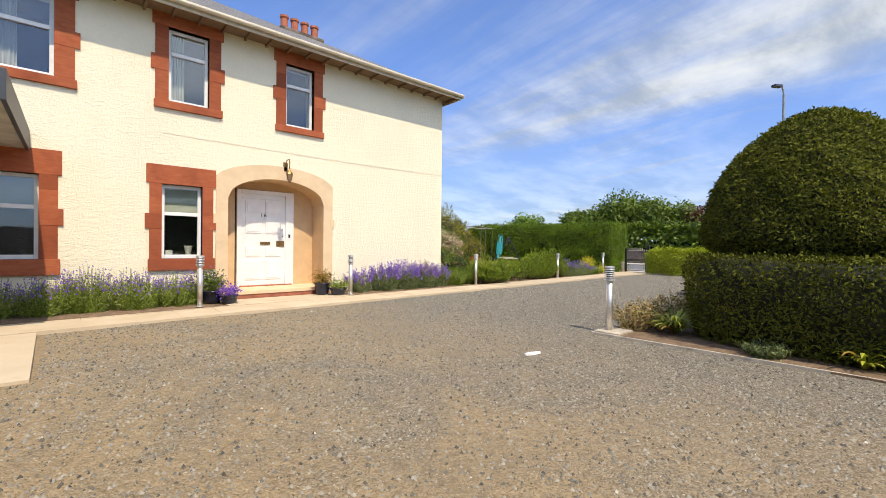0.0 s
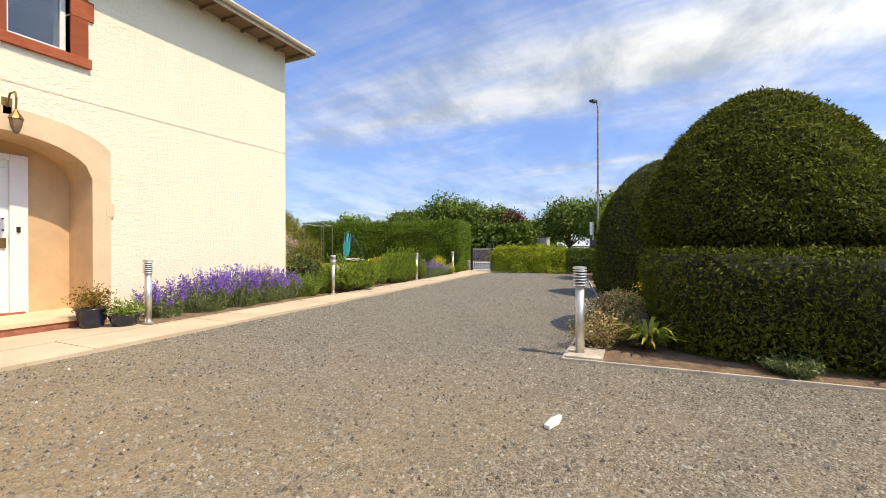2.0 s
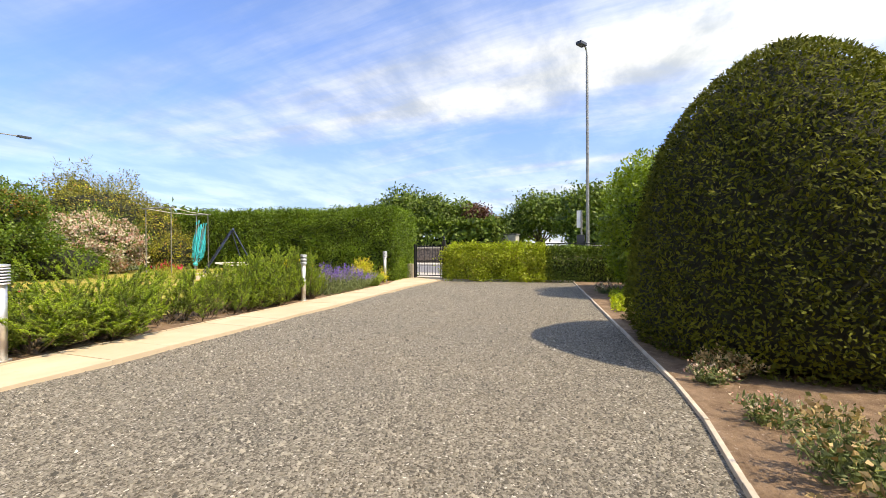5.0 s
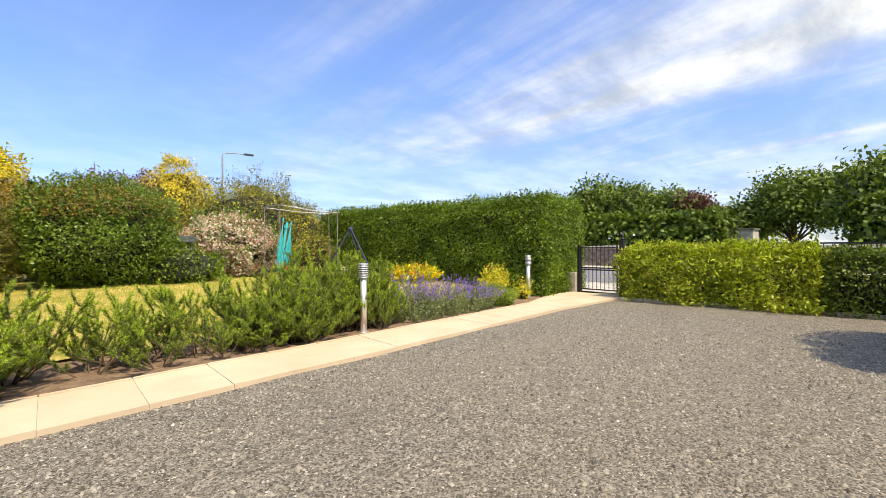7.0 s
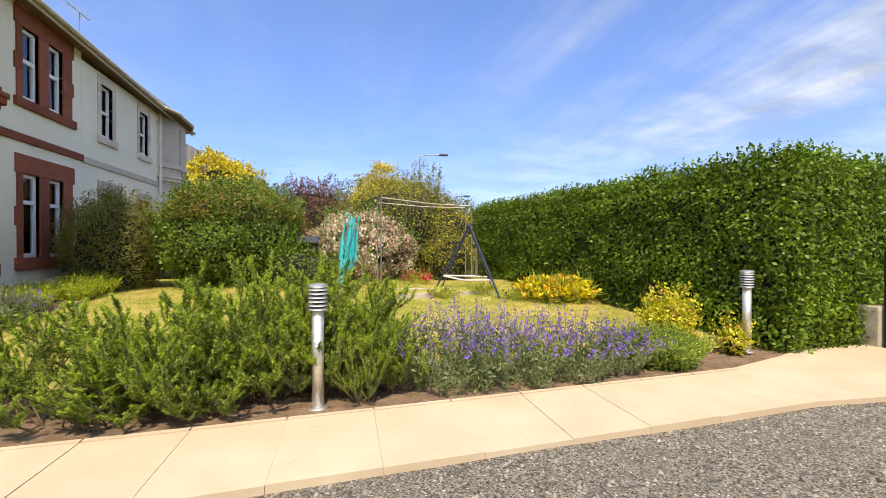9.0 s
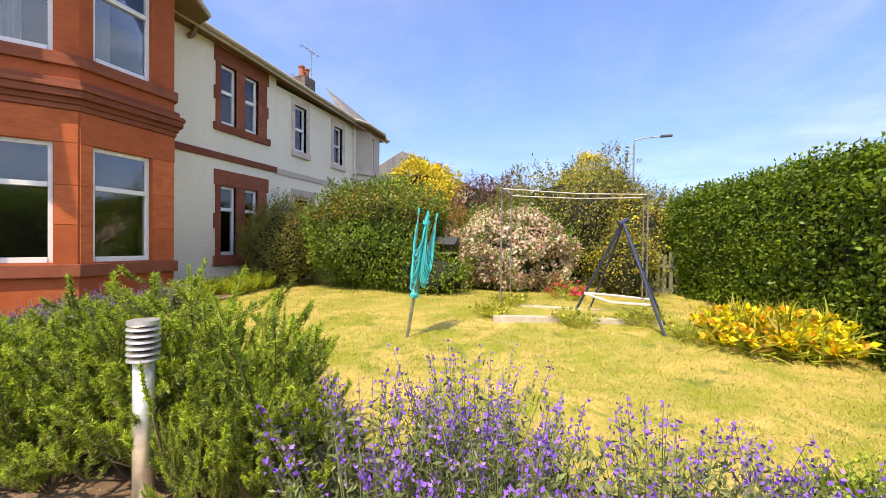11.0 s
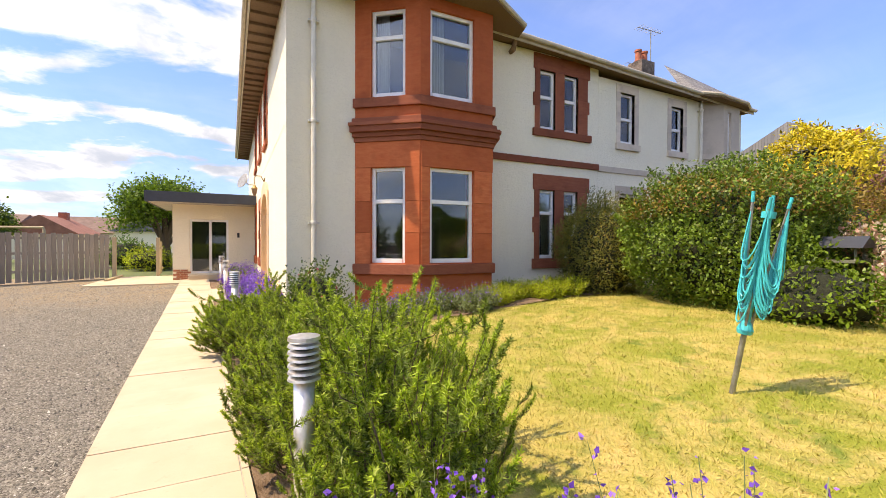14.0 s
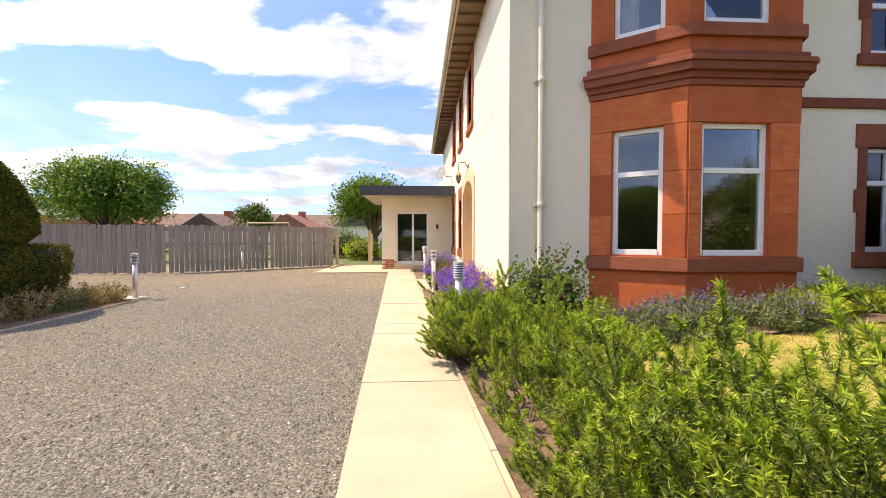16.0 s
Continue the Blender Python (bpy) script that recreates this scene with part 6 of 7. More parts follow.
# ---- lawn furniture ----
def airer():
    ob = thing("rotary_airer", "folded rotary clothes dryer with turquoise lines, leaning", "clothes dryer", (14.71, 12.47, 0.19))
    tip = Vector((0.26, 0.0, 1.52))
    on = lambda t, dx=0.0, dy=0.0: tuple(tip * t + Vector((dx, dy, 0)))
    part("pole", tube([on(-0.03), on(0.62)], 0.02, 10), GALV, ob, "grey tube pole")
    part("mast", tube([on(0.35), on(0.97)], 0.024, 10), TEAL, ob)
    part("lower_hub", tube([on(0.34), on(0.36), on(0.40)], [0.05, 0.055, 0.03], 12), TEAL, ob)
    part("top_hub", tube([on(0.90), on(0.93)], 0.045, 12), TEAL, ob)
    turn = [k * math.tau / 4 + 0.4 for k in range(4)]
    wide = lambda t: 0.03 + 0.13 * (t - 0.37)
    for k, a in enumerate(turn):
        top = 0.97 + 0.02 * (k % 3)
        part("arm", tube([on(t, wide(t) * math.cos(a), wide(t) * math.sin(a)) for t in (0.37, 0.7, top)], 0.010, 6), GALV, ob)
        part("arm_tip", tube([on(t, wide(t) * math.cos(a), wide(t) * math.sin(a)) for t in (top - 0.03, top + 0.02)], 0.012, 8), TEAL, ob)
        for j in range(14):
            t = 0.95 - 0.028 * j
            sag = (0.20 + 0.15 * rng.random()) * (1.25 - 0.05 * j)
            out = 0.01 + 0.04 * rng.random()
            pts = []
            for q in np.linspace(0, 1, 9):
                b = a + q * math.tau / 4
                r = wide(t) + out * math.sin(math.pi * q)
                pts.append(on(t - sag * (4 * q * (1 - q)) ** 0.7, r * math.cos(b) + 0.03 * math.sin(math.pi * q), r * math.sin(b)))
            part("line", tube(pts, 0.0055, 5), TEAL, ob)
    return ob


airer()


def clothes_poles():
    ob = thing("clothes_poles", "thin grey steel clothes poles with stretched lines", "clothes poles", (0, 0, 0.25))
    for x, (ya, yb) in ((15.52, (14.2, 15.15)), (17.7, (15.45, 15.95))):
        for y in (ya, yb):
            part("post", tube([(x, y, -0.1), (x, y, 1.93)], 0.012, 8), GALV, ob)
        part("crossbar", tube([(x, ya - 0.12, 1.93), (x, yb + 0.12, 1.93)], 0.016, 8), GALV, ob)
    for a, b in ((14.2, 15.45), (15.15, 15.95)):
        part("washing_line", tube([(15.52, a, 1.93), (16.6, (a + b) / 2, 1.90), (17.7, b, 1.93)], 0.008, 6), ROPE, ob)


clothes_poles()


def swing():
    ob = thing("swing_frame", "old navy steel swing A-frame with pale slack rope", "swing frame", (0, 0, 0.2))
    top = (17.18, 13.85, 1.45)
    for foot in ((16.52, 14.4, 0.0), (17.63, 13.29, 0.0)):
        part("leg", tube([foot, tuple((Vector(foot) + Vector(top)) / 2), top], 0.019, 10), BLUESTEEL, ob)
    part("apex_joint", tube([(17.13, 13.82, 1.42), (17.24, 13.9, 1.48)], 0.03, 10), BLUESTEEL, ob)
    for foot in ((16.75, 14.75, 0.0), (17.75, 13.9, 0.0)):
        part("leg", tube([foot, (17.2, 13.95, 1.43)], 0.014, 8), BLUESTEEL, ob)
    part("rope", tube([(16.72, 14.05, 0.48), (17.1, 13.9, 0.475), (17.5, 13.75, 0.46)], 0.016, 6), ROPE, ob, "pale rope")
    part("rope", tube([(16.72, 14.05, 0.47), (17.05, 13.75, 0.40), (17.52, 13.5, 0.42)], 0.018, 6), ROPE, ob, "pale rope")


swing()


def raised_bed():
    ob = thing("raised_bed", "raised bed edged with pale concrete strips", "raised bed", (0, 0, 0.2), kind="structure")
    for (ax, ay), (bx, by) in (((15.55, 13.45), (16.45, 13.68)), ((16.5, 13.69), (17.65, 13.82)), ((15.7, 14.58), (16.7, 14.56)), ((16.75, 14.55), (17.75, 14.5))):
        d = Vector((bx - ax, by - ay, 0))
        b = part("edging", box(0, d.length, -0.05, 0.05, 0.0, 0.16, 0.012), KERB, ob)
        b.matrix_local = Matrix.Translation((ax, ay, 0.03)) @ Matrix.Rotation(math.atan2(d.y, d.x), 4, "Z")
    part("soil", prism([(15.6, 13.5), (17.6, 13.86), (17.7, 14.46), (15.72, 14.52)], 0.0, 0.13), SOIL, ob)


raised_bed()


def picket_gate():
    ob = thing("picket_gate", "faded green wooden picket gate by the hedge", "gate", (18.0, 17.3, 0.22))
    for i in range(4):
        part("picket", box(i * 0.12, i * 0.12 + 0.075, 0, 0.02, 0.05, 0.95 + 0.05 * (i % 2), 0.004), OLDGREEN, ob)
    for z in (0.2, 0.68):
        part("rail", box(-0.03, 0.48, 0.02, 0.05, z, z + 0.07, 0.004), OLDGREEN, ob)
    for x in (-0.1, 0.48):
        part("post", box(x, x + 0.08, 0.0, 0.08, -0.1, 1.05, 0.006), OLDGREEN, ob)


picket_gate()


def bird_table():
    ob = thing("bird_table", "small grey-roofed wooden bird table among the shrubs", "bird table", (14.0, 16.3, 0.28))
    part("post", tube([(0, 0, -0.05), (0, 0, 0.85)], 0.03, 8), OLDGREEN, ob)
    part("tray", box(-0.18, 0.18, -0.16, 0.16, 0.85, 0.89, 0.005), OLDGREEN, ob)
    for x, y in ((-0.14, -0.12), (0.14, -0.12), (-0.14, 0.12), (0.14, 0.12)):
        part("corner_post", box(x - 0.012, x + 0.012, y - 0.012, y + 0.012, 0.89, 1.06), OLDGREEN, ob)
    bm = bmesh.new()
    v = [bm.verts.new(p) for p in ((-0.24, -0.22, 1.05), (0.24, -0.22, 1.05), (0.24, 0.22, 1.05), (-0.24, 0.22, 1.05), (-0.24, 0, 1.2), (0.24, 0, 1.2))]
    for f in ((0, 1, 5, 4), (2, 3, 4, 5), (1, 2, 5), (3, 0, 4), (3, 2, 1, 0)):
        bm.faces.new([v[i] for i in f])
    part("roof", bm, CHARCOAL, ob)


bird_table()


# ---- gate, railing and road things ----
def iron_gate():
    ob = thing("iron_gate", "black iron pedestrian gate, closed", "gate", (21.15, 8.76, 0.03))
    for y in (0.04, 0.94):
        part("stile", box(-0.015, 0.015, y - 0.015, y + 0.015, 0.03, 1.15, 0.003), IRON, ob)
    for z in (0.08, 0.55, 0.60, 1.08):
        part("gate_rail", box(-0.008, 0.008, 0.05, 0.93, z, z + 0.028), IRON, ob)
    for i in range(8):
        part("bar", tube([(0, 0.14 + i * 0.1, 0.08), (0, 0.14 + i * 0.1, 1.16)], 0.008, 6), IRON, ob)
    part("latch", box(-0.03, 0.01, 0.03, 0.12, 0.62, 0.68, 0.004), IRON, ob)


iron_gate()
gp = thing("gate_post", "tall black iron gate post with pointed cap", "gate post", (21.15, 8.68, 0.0))
part("post", box(-0.05, 0.05, -0.05, 0.05, -0.05, 1.3, 0.006), IRON, gp)
part("finial", lathe([(0.03, 1.3), (0.05, 1.33), (0.02, 1.36), (0.035, 1.4), (0.0, 1.5)], 10), IRON, gp)
gp = thing("gate_post", "short black iron post beside a pale stone block", "gate post", (21.15, 9.76, 0.0))
part("post", box(-0.03, 0.03, -0.03, 0.03, -0.05, 1.2, 0.005), IRON, gp)
part("stone_block", box(-0.08, 0.1, 0.05, 0.3, -0.05, 0.52, 0.02), KERB, gp, "pale stone block")


def railing():
    ob = thing("iron_railing", "black iron railing behind the low hedge", "railing", (21.72, 8.66, 0.0))
    for k in range(5):
        part("post", box(-0.025, 0.025, -k * 1.5 - 0.025, -k * 1.5 + 0.025, -0.05, 1.28, 0.004), IRON, ob)
    for z in (0.2, 1.08, 1.18):
        part("railing_bar", box(-0.01, 0.01, -6.2, 0, z, z + 0.03), IRON, ob)
    bar = None
    for k in range(50):
        m = pose(0, -0.12 - k * 0.12, 0)
        if bar is None:
            bar = part("upright", tube([(0, 0, 0.2), (0, 0, 1.18)], 0.007, 5), IRON, ob)
            bar.matrix_local = m
        else:
            again("upright", bar, m)


railing()


def street_lamp(at, height, arm, label, face=0, head=0.45):
    ob = thing("street_lamp", label, "street lamp", at, group="street lamps", turn=face)
    part("column", tube([(0, 0, -0.1), (0, 0, 1.2), (0, 0, 1.25), (0, 0, height - 0.3)], [0.085, 0.08, 0.06, 0.045], 12), GALV, ob)
    part("bracket", tube([(0, 0, height - 0.32), (0, 0.04, height - 0.1), (0, arm * 0.4, height), (0, arm, height + 0.03)], 0.03, 8), GALV, ob)
    part("lamp_head", box(-0.11, 0.11, arm - 0.05, arm + head, height - 0.02, height + 0.09, 0.03), CHARCOAL, ob)


street_lamp((23.45, 4.1, 0), 8.1, 0.22, "tall grey street lamp beside the road", 60, 0.32)
street_lamp((19.3, 32.0, 0), 6.95, 1.3, "grey street lamp with a bent arm", -90, 0.5)
street_lamp((23.4, 40.0, 0), 5.4, 1.0, "distant grey street lamp", -90, 0.5)
sg = thing("bus_stop_sign", "white bus stop flag on a grey post", "road sign", (23.2, 4.3, 0))
part("post", tube([(0, 0, 0), (0, 0, 2.35)], 0.03, 8), GALV, sg)
part("flag", box(-0.02, 0.02, 0.03, 0.16, 1.75, 2.35, 0.005), UPVC, sg)
part("notice", box(-0.03, 0.03, -0.1, 0.16, 0.95, 1.5, 0.006), CHARCOAL, sg, "dark timetable case")
hut = thing("roadside_hut", "small pale hut behind the far wall", "hut", (52, 12.6, 0))
part("body", box(-1, 1, -0.8, 0.8, -0.1, 2.3, 0.02), CONCRETE, hut)
part("roof", box(-1.1, 1.1, -0.9, 0.9, 2.3, 2.42, 0.02), SLATE, hut)


def van():
    ob = thing("white_van", "white panel van with red and grey signwriting on the road", "van", (26.0, 15.8, -0.05))
    side = [(0, 0.35), (0.02, 2.0), (0.12, 2.42), (0.4, 2.52), (4.1, 2.42), (4.5, 2.25), (5.0, 1.45), (5.7, 1.12), (5.85, 0.8), (5.85, 0.35)]
    bm = bmesh.new()
    l = [bm.verts.new((0.12 * max(0, z - 1.3), y, z)) for y, z in side]
    r = [bm.verts.new((2.0 - 0.12 * max(0, z - 1.3), y, z)) for y, z in side]
    n = len(side)
    for k in range(n):
        bm.faces.new((l[k], l[(k + 1) % n], r[(k + 1) % n], r[k]))
    bm.faces.new(l[::-1])
    bm.faces.new(r)
    bmesh.ops.bevel(bm, geom=list(bm.edges), offset=0.06, segments=2, affect="EDGES")
    part("body", bm, VANWHITE, ob)
    part("side_window", box(-0.01, 0.05, 4.35, 5.0, 1.35, 1.95, 0.03), LOUVRE_DARK, ob, "dark cab window")
    part("sill_trim", box(-0.02, 0.05, 0.2, 5.6, 0.36, 0.5, 0.01), CHARCOAL, ob)
    part("rear_lamp", box(-0.01, 0.1, -0.02, 0.06, 1.0, 1.4, 0.01), RED, ob, "red rear lamp")
    for y in (1.0, 4.75):
        wh = part("wheel", tube([(-0.03, y, 0.34), (0.22, y, 0.34)], 0.34, 22), RUBBER, ob)
        part("rim", tube([(-0.045, y, 0.34), (0.0, y, 0.34)], 0.2, 16), GALV, wh)
    s = bmesh.new()
    box(-0.012, 0.02, 0.75, 2.7, 1.48, 1.53, 0, s)
    box(-0.012, 0.02, 2.66, 2.72, 1.48, 1.9, 0, s)
    for k in range(14):
        y = 1.0 + k * 0.115
        z = 1.98 + 0.26 * (1 - abs(k - 6.5) / 6.5)
        box(0.04, 0.11, y, y + 0.13, z, z + 0.045, 0, s)
    part("red_emblem", s, RED, ob, "red house-shaped emblem")
    s = bmesh.new()
    box(0.02, 0.09, 0.95, 2.55, 1.70, 1.86, 0, s)
    box(-0.005, 0.06, 1.2, 2.2, 1.57, 1.64, 0, s)
    for z in (1.55, 1.72, 1.88):
        box(0.0, 0.075, 3.0, 3.9, z, z + 0.06, 0, s)
    part("lettering_bars", s, GREYINK, ob, "grey and red bars of unreadable writing")


van()


# ---- timber fence and what lies behind it ----
def fence():
    ob = thing("timber_fence", "weathered grey vertical-board timber fence", "fence", (0, 0, 0), kind="structure")
    run = [Vector((0.5, -7.8, 0)), Vector((0.35, 0.2, 0)), Vector((-1.65, 2.85, 0)), Vector((-3.3, 5.0, 0))]
    wide = part("board", box(0, 0.135, -0.011, 0.011, 0.04, 1.66, 0.003), FENCEWOOD, ob)
    made = False
    for a, b in zip(run, run[1:]):
        d = b - a
        turn = math.atan2(d.y, d.x)
        n = int(d.length / 0.155)
        for i in range(n):
            p = a + d * (i * 0.155 / d.length)
            m = Matrix.Translation((p.x, p.y, 0.02 * math.sin(i * 2.3))) @ Matrix.Rotation(turn, 4, "Z") @ pose(0, 0, 0, 0, 0.5 * math.sin(i * 1.7), 0)
            if not made:
                wide.matrix_local, made = m, True
            else:
                again("board", wide, m)
        for z in (0.35, 0.95, 1.45):
            o = part("fence_rail", box(0, d.length, 0.012, 0.06, z, z + 0.08, 0.003), FENCEWOOD, ob)
            o.matrix_local = Matrix.Translation(a) @ Matrix.Rotation(turn, 4, "Z")
    for x, y in ((-3.35, 5.08), (-3.5, 6.45)):
        part("gate_post", box(x - 0.06, x + 0.06, y - 0.06, y + 0.06, -0.05, 1.55, 0.006), BAREWOOD, ob, "pale new timber post")


fence()
lg = thing("garden_gate", "open pale timber garden gate", "gate", (-3.45, 6.5, 0.05))
for i in range(5):
    part("board", box(-0.08 - i * 0.14, 0.03 - i * 0.14, -0.015, 0.015, 0.05, 1.35, 0.004), BAREWOOD, lg)
for z in (0.25, 1.05):
    part("rail", box(-0.66, 0.04, 0.015, 0.05, z, z + 0.08, 0.004), BAREWOOD, lg)
tagged(part("wooden_edging", box(-3.6, -1.3, 5.2, 5.3, 0, 0.1, 0.008), BAREWOOD), "pale timber sleeper at the gate", "edging", kind="structure")
sheet("west_garden", -60, -3.4, -40, 40, 8, lambda x, y: 0.0, FIELD, "green garden behind the fence")
shrub("garden_bush", "light green bushes beyond the garden gate", (-8.0, 5.6, 0), (1.1, 1.0, 0.5), LOWHEDGE, 2500, (0.09, 0.05), 0.35, 2.0)
shrub("garden_bush", "light green bushes beyond the garden gate", (-10.5, 4.2, 0), (1.3, 1.1, 0.7), FRESHLEAF, 2500, (0.09, 0.05), 0.35, 2.0)
pf = thing("play_frame", "wooden swing frame behind the fence", "swing", (-12.5, -2.3, 0))
part("beam", tube([(0, 0, 2.1), (0, 2.6, 2.12)], 0.06, 8), BAREWOOD, pf)
for y in (0, 2.6):
    for x in (-0.7, 0.7):
        part("leg", tube([(x, y + (-0.15 if y == 0 else 0.15), 0), (0, y, 2.1)], 0.05, 8), BAREWOOD, pf)


def bungalow(label, at, length, depth, wall_h, roof_h, wall, roof_m, windows, turn=0):
    ob = thing("house", label, "house", at, group="houses beyond the fence", turn=turn)
    part("wall", box(-depth / 2, depth / 2, -length / 2, length / 2, -0.1, wall_h), wall, ob)
    bm = bmesh.new()
    d, l = depth / 2 + 0.35, length / 2 + 0.3
    v = [bm.verts.new(p) for p in ((-d, -l, wall_h - 0.05), (d, -l, wall_h - 0.05), (d, l, wall_h - 0.05), (-d, l, wall_h - 0.05), (0, -l, wall_h + roof_h), (0, l, wall_h + roof_h))]
    for f in ((0, 4, 5, 3), (1, 2, 5, 4), (0, 1, 4), (2, 3, 5), (0, 3, 2, 1)):
        bm.faces.new([v[i] for i in f])
    part("roof", bm, roof_m, ob)
    for y, z, w, h in windows:
        win = part("window", box(depth / 2 - 0.02, depth / 2 + 0.05, y - w / 2, y + w / 2, z, z + h, 0.01), UPVC, ob)
        for s in (-0.25, 0.25):
            part("pane", box(depth / 2 + 0.02, depth / 2 + 0.06, y + (s - 0.2) * w, y + (s + 0.2) * w, z + 0.08, z + h - 0.08), GREYINK, win)
    part("chimney", box(-0.3, 0.3, length * 0.2, length * 0.2 + 0.8, wall_h + roof_h * 0.5, wall_h + roof_h + 0.5), TERRACOTTA, ob)


ROOFTILE = plain("brown_roof_tile", (0.20, 0.13, 0.10), 0.9, vary=0.25, scale=2, bump=0.4, dist=0.01)
bungalow("brick house with brown tiled roof beyond the fence", (-34, -29, 0), 13, 8, 4.2, 1.4, BRICKRED, ROOFTILE, [(-3, 3.0, 2.2, 1.1), (2, 3.0, 2.2, 1.1)])
bungalow("low house with brown tiled roof beyond the fence", (-36, -15, 0), 14, 8, 2.3, 1.6, PALE, ROOFTILE, [(-2, 0.9, 2, 1.1), (3, 0.9, 2, 1.1)])
bungalow("low house with brown tiled roof and white gable", (-40, -3, 0), 12, 8, 2.3, 1.7, PALE, ROOFTILE, [(0, 0.9, 2, 1.1)])
ORANGETILE = plain("orange_roof_tile", (0.33, 0.14, 0.09), 0.9, vary=0.25, scale=2, bump=0.4, dist=0.01)
bungalow("white gable-ended bungalow beyond the fence", (-27, -10.6, 0), 7, 3.6, 2.0, 1.3, PALE, ROOFTILE, [], 90)
bungalow("white gable-ended bungalow with orange roof", (-31, -4.4, 0), 7, 4.4, 2.0, 1.5, PALE, ORANGETILE, [], 90)
bungalow("brown gable-ended house with orange roof", (-33, -22.3, 0), 8, 5, 2.6, 1.5, BRICKRED, ORANGETILE, [], 90)
dorm = thing("roof_dormer", "flat white roof dormer with wide window", "dormer", (-29.6, -28, 4.0), kind="structure")
part("cheek", box(-1.2, 0, -2.2, 2.2, -0.6, 1.0, 0.02), PALE, dorm)
part("window", box(-0.02, 0.04, -1.9, 1.9, 0.0, 0.8, 0.01), GREYINK, dorm)
bungalow("white gabled house beyond the porch", (-30, 4.5, 0), 7, 8, 2.3, 2.0, PALE, SLATE, [(0, 0.9, 2, 1.1)], 90)
bungalow("far pale house with clay chimney pots", (5.0, 40, 0), 10, 9, 5.2, 2.5, PALE, SLATE, [(0, 3, 1.5, 1.4)])

# ---- pieces of paving and edging ----
def path_slabs():
    ob = thing("paved_path", "buff concrete slab path between gravel and flower bed", "path", kind="structure")
    x = -1.588
    while x < 18.3:
        e = x + 0.595
        for_bm = prism([(x + 0.0012, front_edge(x)), (e - 0.0012, front_edge(e)), (e - 0.0012, back_edge(e) - 0.045), (x + 0.0012, back_edge(x) - 0.045)], -0.06, 0.043 + 0.003 * math.sin(x * 3.1))
        part("slab", for_bm, SLAB, ob)
        part("edging", prism([(x + 0.006, back_edge(x) - 0.038), (e - 0.006, back_edge(e) - 0.038), (e - 0.006, back_edge(e)), (x + 0.006, back_edge(x))], -0.06, 0.05), SLAB, ob)
        x = e
    part("bedding", prism([(-1.75, front_edge(-1.75) + 0.01), (11, front_edge(11) + 0.01), (18.6, front_edge(18.6) + 0.01), (18.6, back_edge(18.6) - 0.02), (11, back_edge(11) - 0.02), (-1.75, back_edge(-1.75) - 0.02)], -0.06, 0.0355), CONCRETE, ob, "sandy joints")
    part("slab", prism([(18.44, front_edge(18.44)), (19.0, 8.56), (20.55, 8.52), (21.1, 8.6), (21.1, 9.97), (20.0, 9.93), (19.5, 9.74), (18.5, back_edge(18.5))], -0.06, 0.04), SLAB, ob)
    part("slab", prism([(-1.8, 5.0), (0.43, 5.0), (0.36, front_edge(0.36) - 0.01), (-1.8, front_edge(-1.8) - 0.01)], -0.06, 0.036), SLAB, ob)
    part("slab", prism([(-3.4, 5.2), (-1.82, 5.2), (-1.82, 7.15), (-3.4, 7.15)], -0.06, 0.032), SLAB, ob)
    part("slab", prism([(2.9, back_edge(2.9) + 0.005), (5.45, back_edge(5.45) + 0.005), (5.45, 9.44), (2.9, 9.44)], -0.06, 0.046), SLAB, ob)


path_slabs()


def kerb_edging():
    ob = thing("bed_edging", "narrow pale concrete edging round the island bed", "edging", kind="structure")
    pts = [(6.14, -7.6), (6.14, -5.0), (6.14, -3.2), (6.15, -1.4), (6.16, 0.4), (6.13, 1.9), (6.10, 3.09)] + [(x, kerb_line(x)) for x in kx[1:]]
    for (ax, ay), (bx, by) in zip(pts, pts[1:]):
        d = Vector((bx - ax, by - ay, 0))
        o = part("edging", box(0.004, d.length - 0.004, -0.015, 0.015, -0.1, 0.034 + 0.004 * math.sin(ax * 5), 0.005), KERB, ob)
        o.matrix_local = Matrix.Translation((ax, ay, 0)) @ Matrix.Rotation(math.atan2(d.y, d.x), 4, "Z")
    part("corner_pad", box(6.12, 6.56, 2.72, 3.07, -0.1, 0.052, 0.008), KERB, ob)
    for (ax, ay), (bx, by) in (((20.55, 8.5), (20.75, 7.2)), ((20.75, 7.18), (20.92, 5.9)), ((20.92, 5.88), (21.08, 4.4))):
        d = Vector((bx - ax, by - ay, 0))
        o = part("edging", box(0.004, d.length - 0.004, -0.03, 0.03, -0.1, 0.065, 0.006), KERB, ob)
        o.matrix_local = Matrix.Translation((ax, ay, 0)) @ Matrix.Rotation(math.atan2(d.y, d.x), 4, "Z")


kerb_edging()
ws = part("white_stone", prism([(-0.11, -0.02), (0.0, -0.034), (0.1, -0.012), (0.11, 0.012), (0.02, 0.03), (-0.1, 0.02)], 0.0, 0.022), UPVC)
ws.matrix_world = pose(4.51, 2.9, 0.008, 0, 0, -14)
tagged(ws, "flat white stone lying on the gravel", "stone")


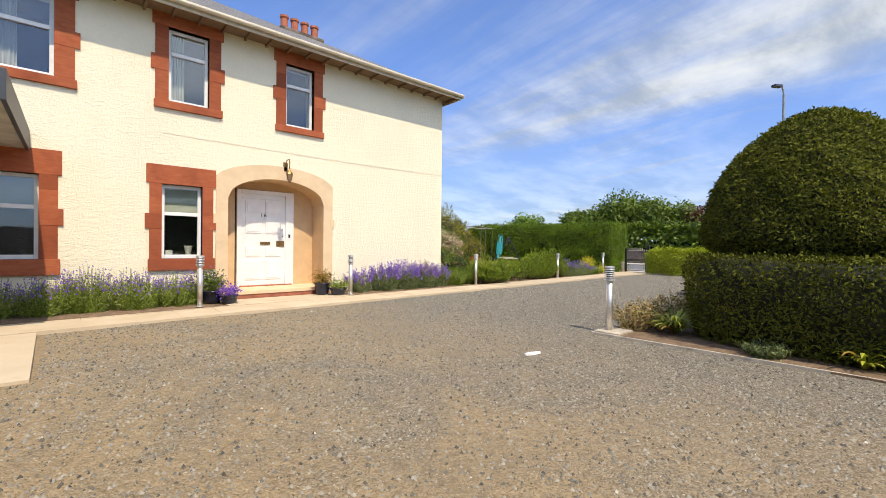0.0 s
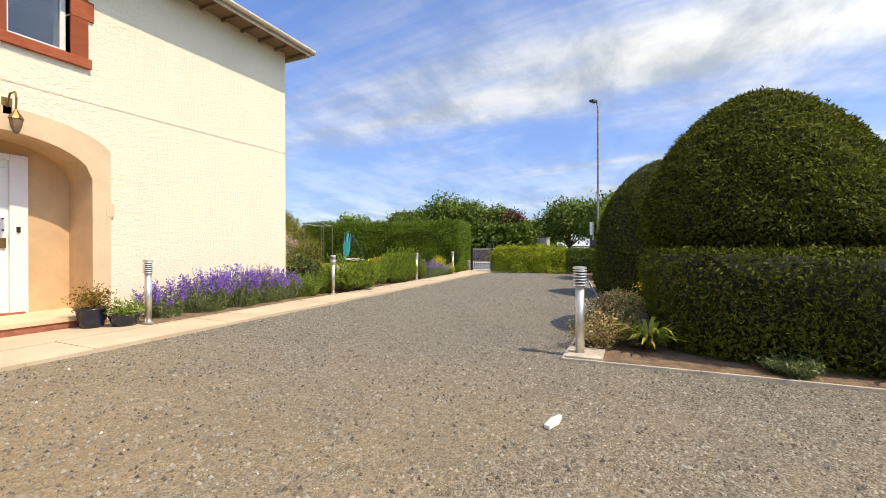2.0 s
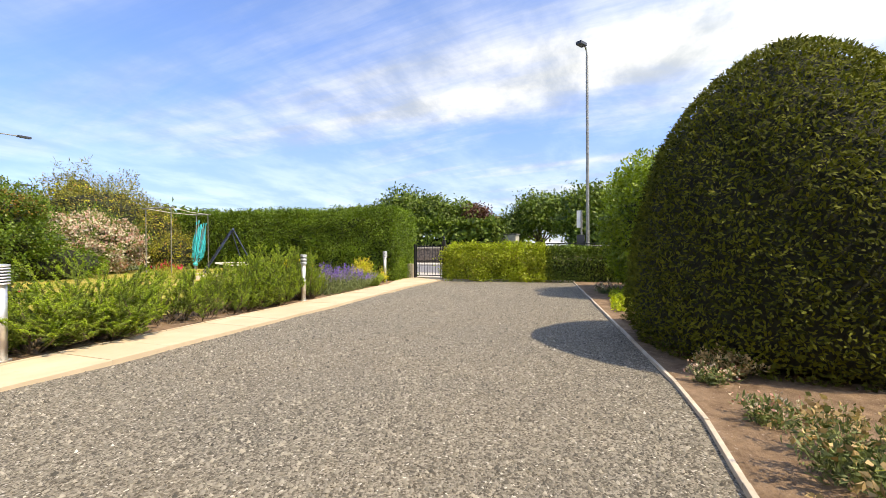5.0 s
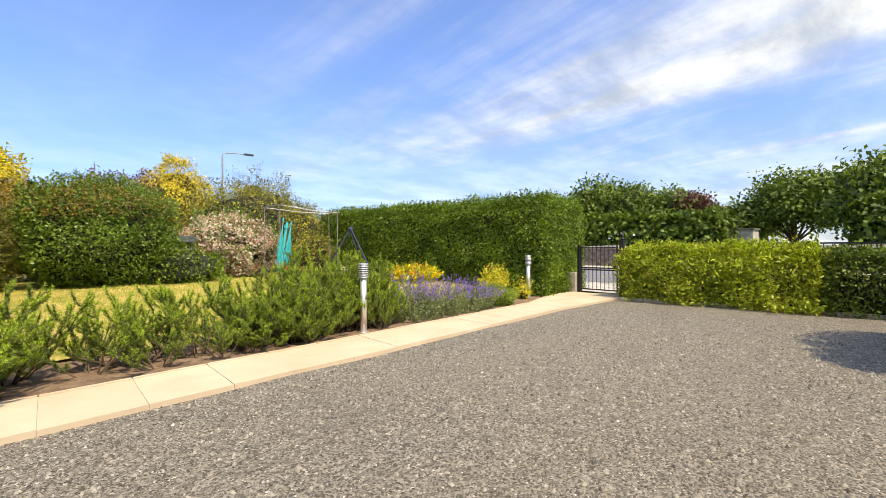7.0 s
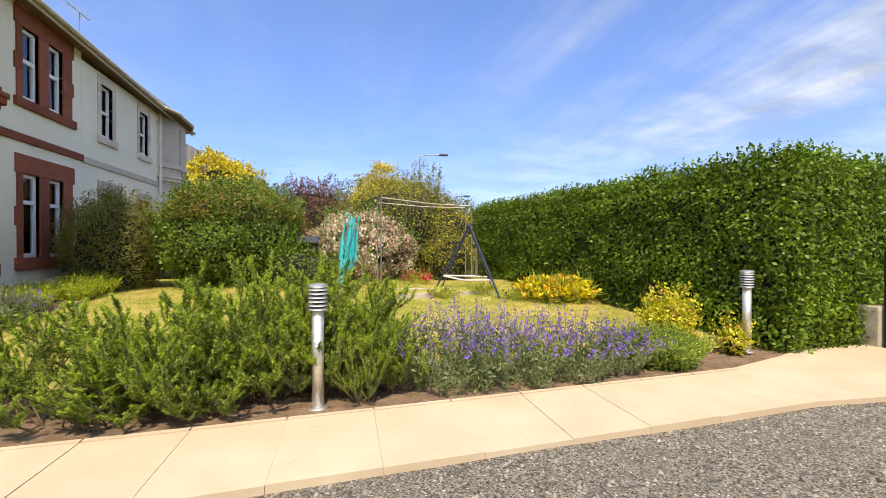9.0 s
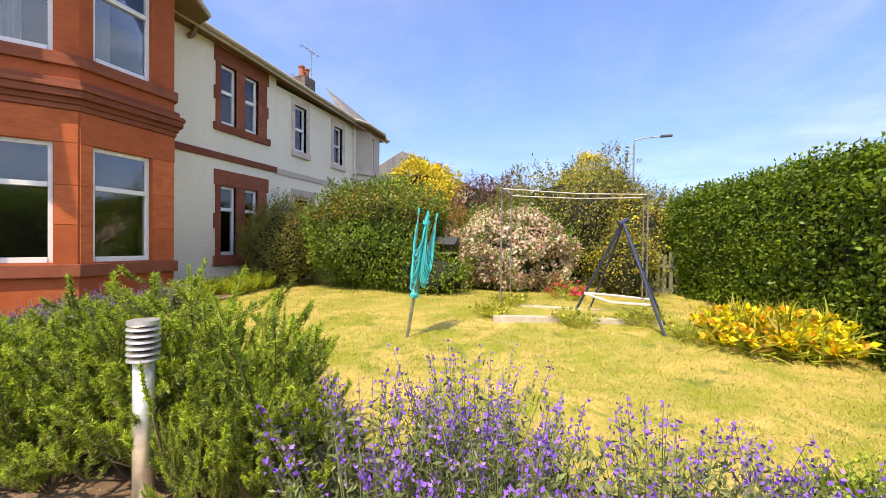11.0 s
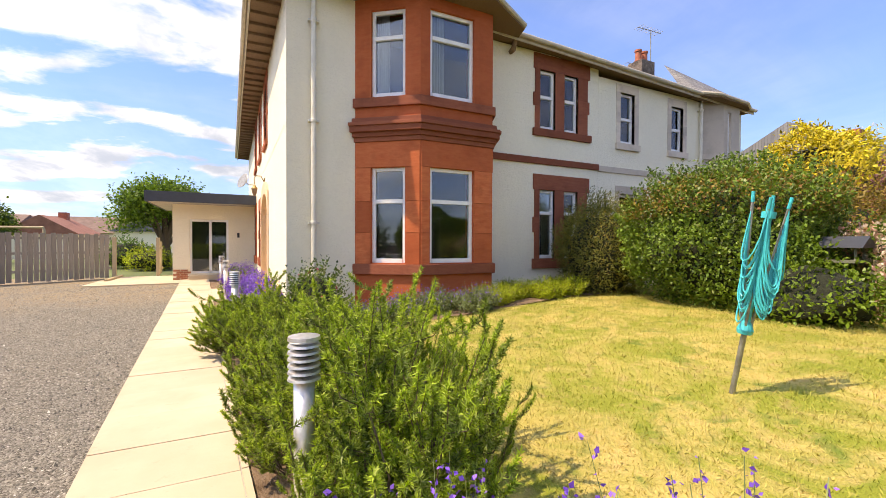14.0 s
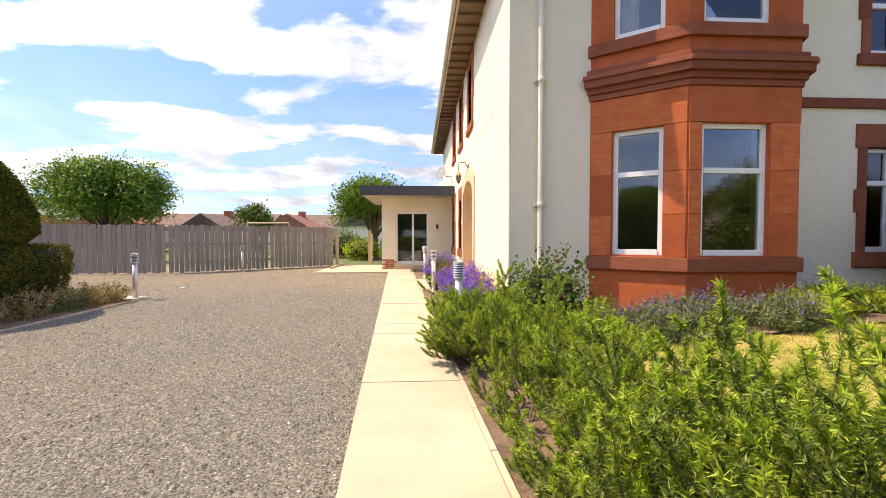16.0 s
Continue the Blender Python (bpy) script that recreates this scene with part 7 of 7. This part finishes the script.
def gravel_chips(n):
    x = -1 + 20.5 * rng.random(n)
    y = -3.5 + 12.3 * rng.random(n)
    fr = np.array([front_edge(v) for v in x])
    kl = np.array([kerb_line(v) if v > 6.1 else -9 for v in x])
    keep = (y < fr - 0.02) & (y > kl + 0.05) & ~((x < 0.45) & (y > 4.95))
    x, y = x[keep], y[keep]
    n = len(x)
    z = np.array([wave(a, b, 0.014) + wave(a, b, 0.006, 5) for a, b in zip(x, y)])
    s = 0.0055 + 0.0115 * rng.random(n) ** 2.0
    base = np.array(((1, 0, 0), (-0.2, 0.9, 0), (-0.8, -0.1, 0), (0.1, -0.8, 0), (0.1, 0.1, 1.1)))
    a = rng.random(n) * math.tau
    ca, sa = np.cos(a), np.sin(a)
    co = np.empty((n, 5, 3), np.float32)
    bx, by = base[:, 0] * 1.2, base[:, 1] * 0.85
    co[:, :, 0] = x[:, None] + s[:, None] * (bx * ca[:, None] - by * sa[:, None])
    co[:, :, 1] = y[:, None] + s[:, None] * (bx * sa[:, None] + by * ca[:, None])
    co[:, :, 2] = z[:, None] - 0.001 + s[:, None] * (base[:, 2] + 0.25 * (rng.random((n, 5)) - 0.3))
    tri = np.array(((0, 1, 4), (1, 2, 4), (2, 3, 4), (3, 0, 4)))
    idx = (np.arange(n)[:, None, None] * 5 + tri[None]).astype(np.int32).ravel()
    me = bpy.data.meshes.new("gravel_chips")
    me.vertices.add(n * 5)
    me.vertices.foreach_set("co", co.ravel())
    me.loops.add(n * 12)
    me.loops.foreach_set("vertex_index", idx)
    me.polygons.add(n * 4)
    me.polygons.foreach_set("loop_start", np.arange(0, n * 12, 3, dtype=np.int32))
    me.update(calc_edges=True)
    me.materials.append(CHIPS)
    tagged(new("gravel_chips", me), "loose grey stone chips on the driveway", "gravel", kind="stuff")


gravel_chips(150000)


def lawn_grass(n):
    x, y = 10.3 + 9.3 * rng.random(n), 10.45 + 5.6 * rng.random(n)
    keep = ~((x < 10.75) & (y < 16)) & ~((x > 15.5) & (x < 17.7) & (y > 13.5) & (y < 14.6)) & (x < 19.3)
    x, y = x[keep], y[keep]
    z = np.array([lawn_height(a, b) + wave(a, b, 0.03, 1.4) for a, b in zip(x, y)])
    p = np.column_stack((x, y, z - 0.004))
    ob = leaves("lawn_grass", p, unit(len(p)) * 0.75 + np.array((0, 0, 0.8)), unit(len(p)), 0.036, 0.006, BLADES, None, "short dry grass blades on the lawn", "stuff")
    ob["category"] = "grass"


lawn_grass(100000)
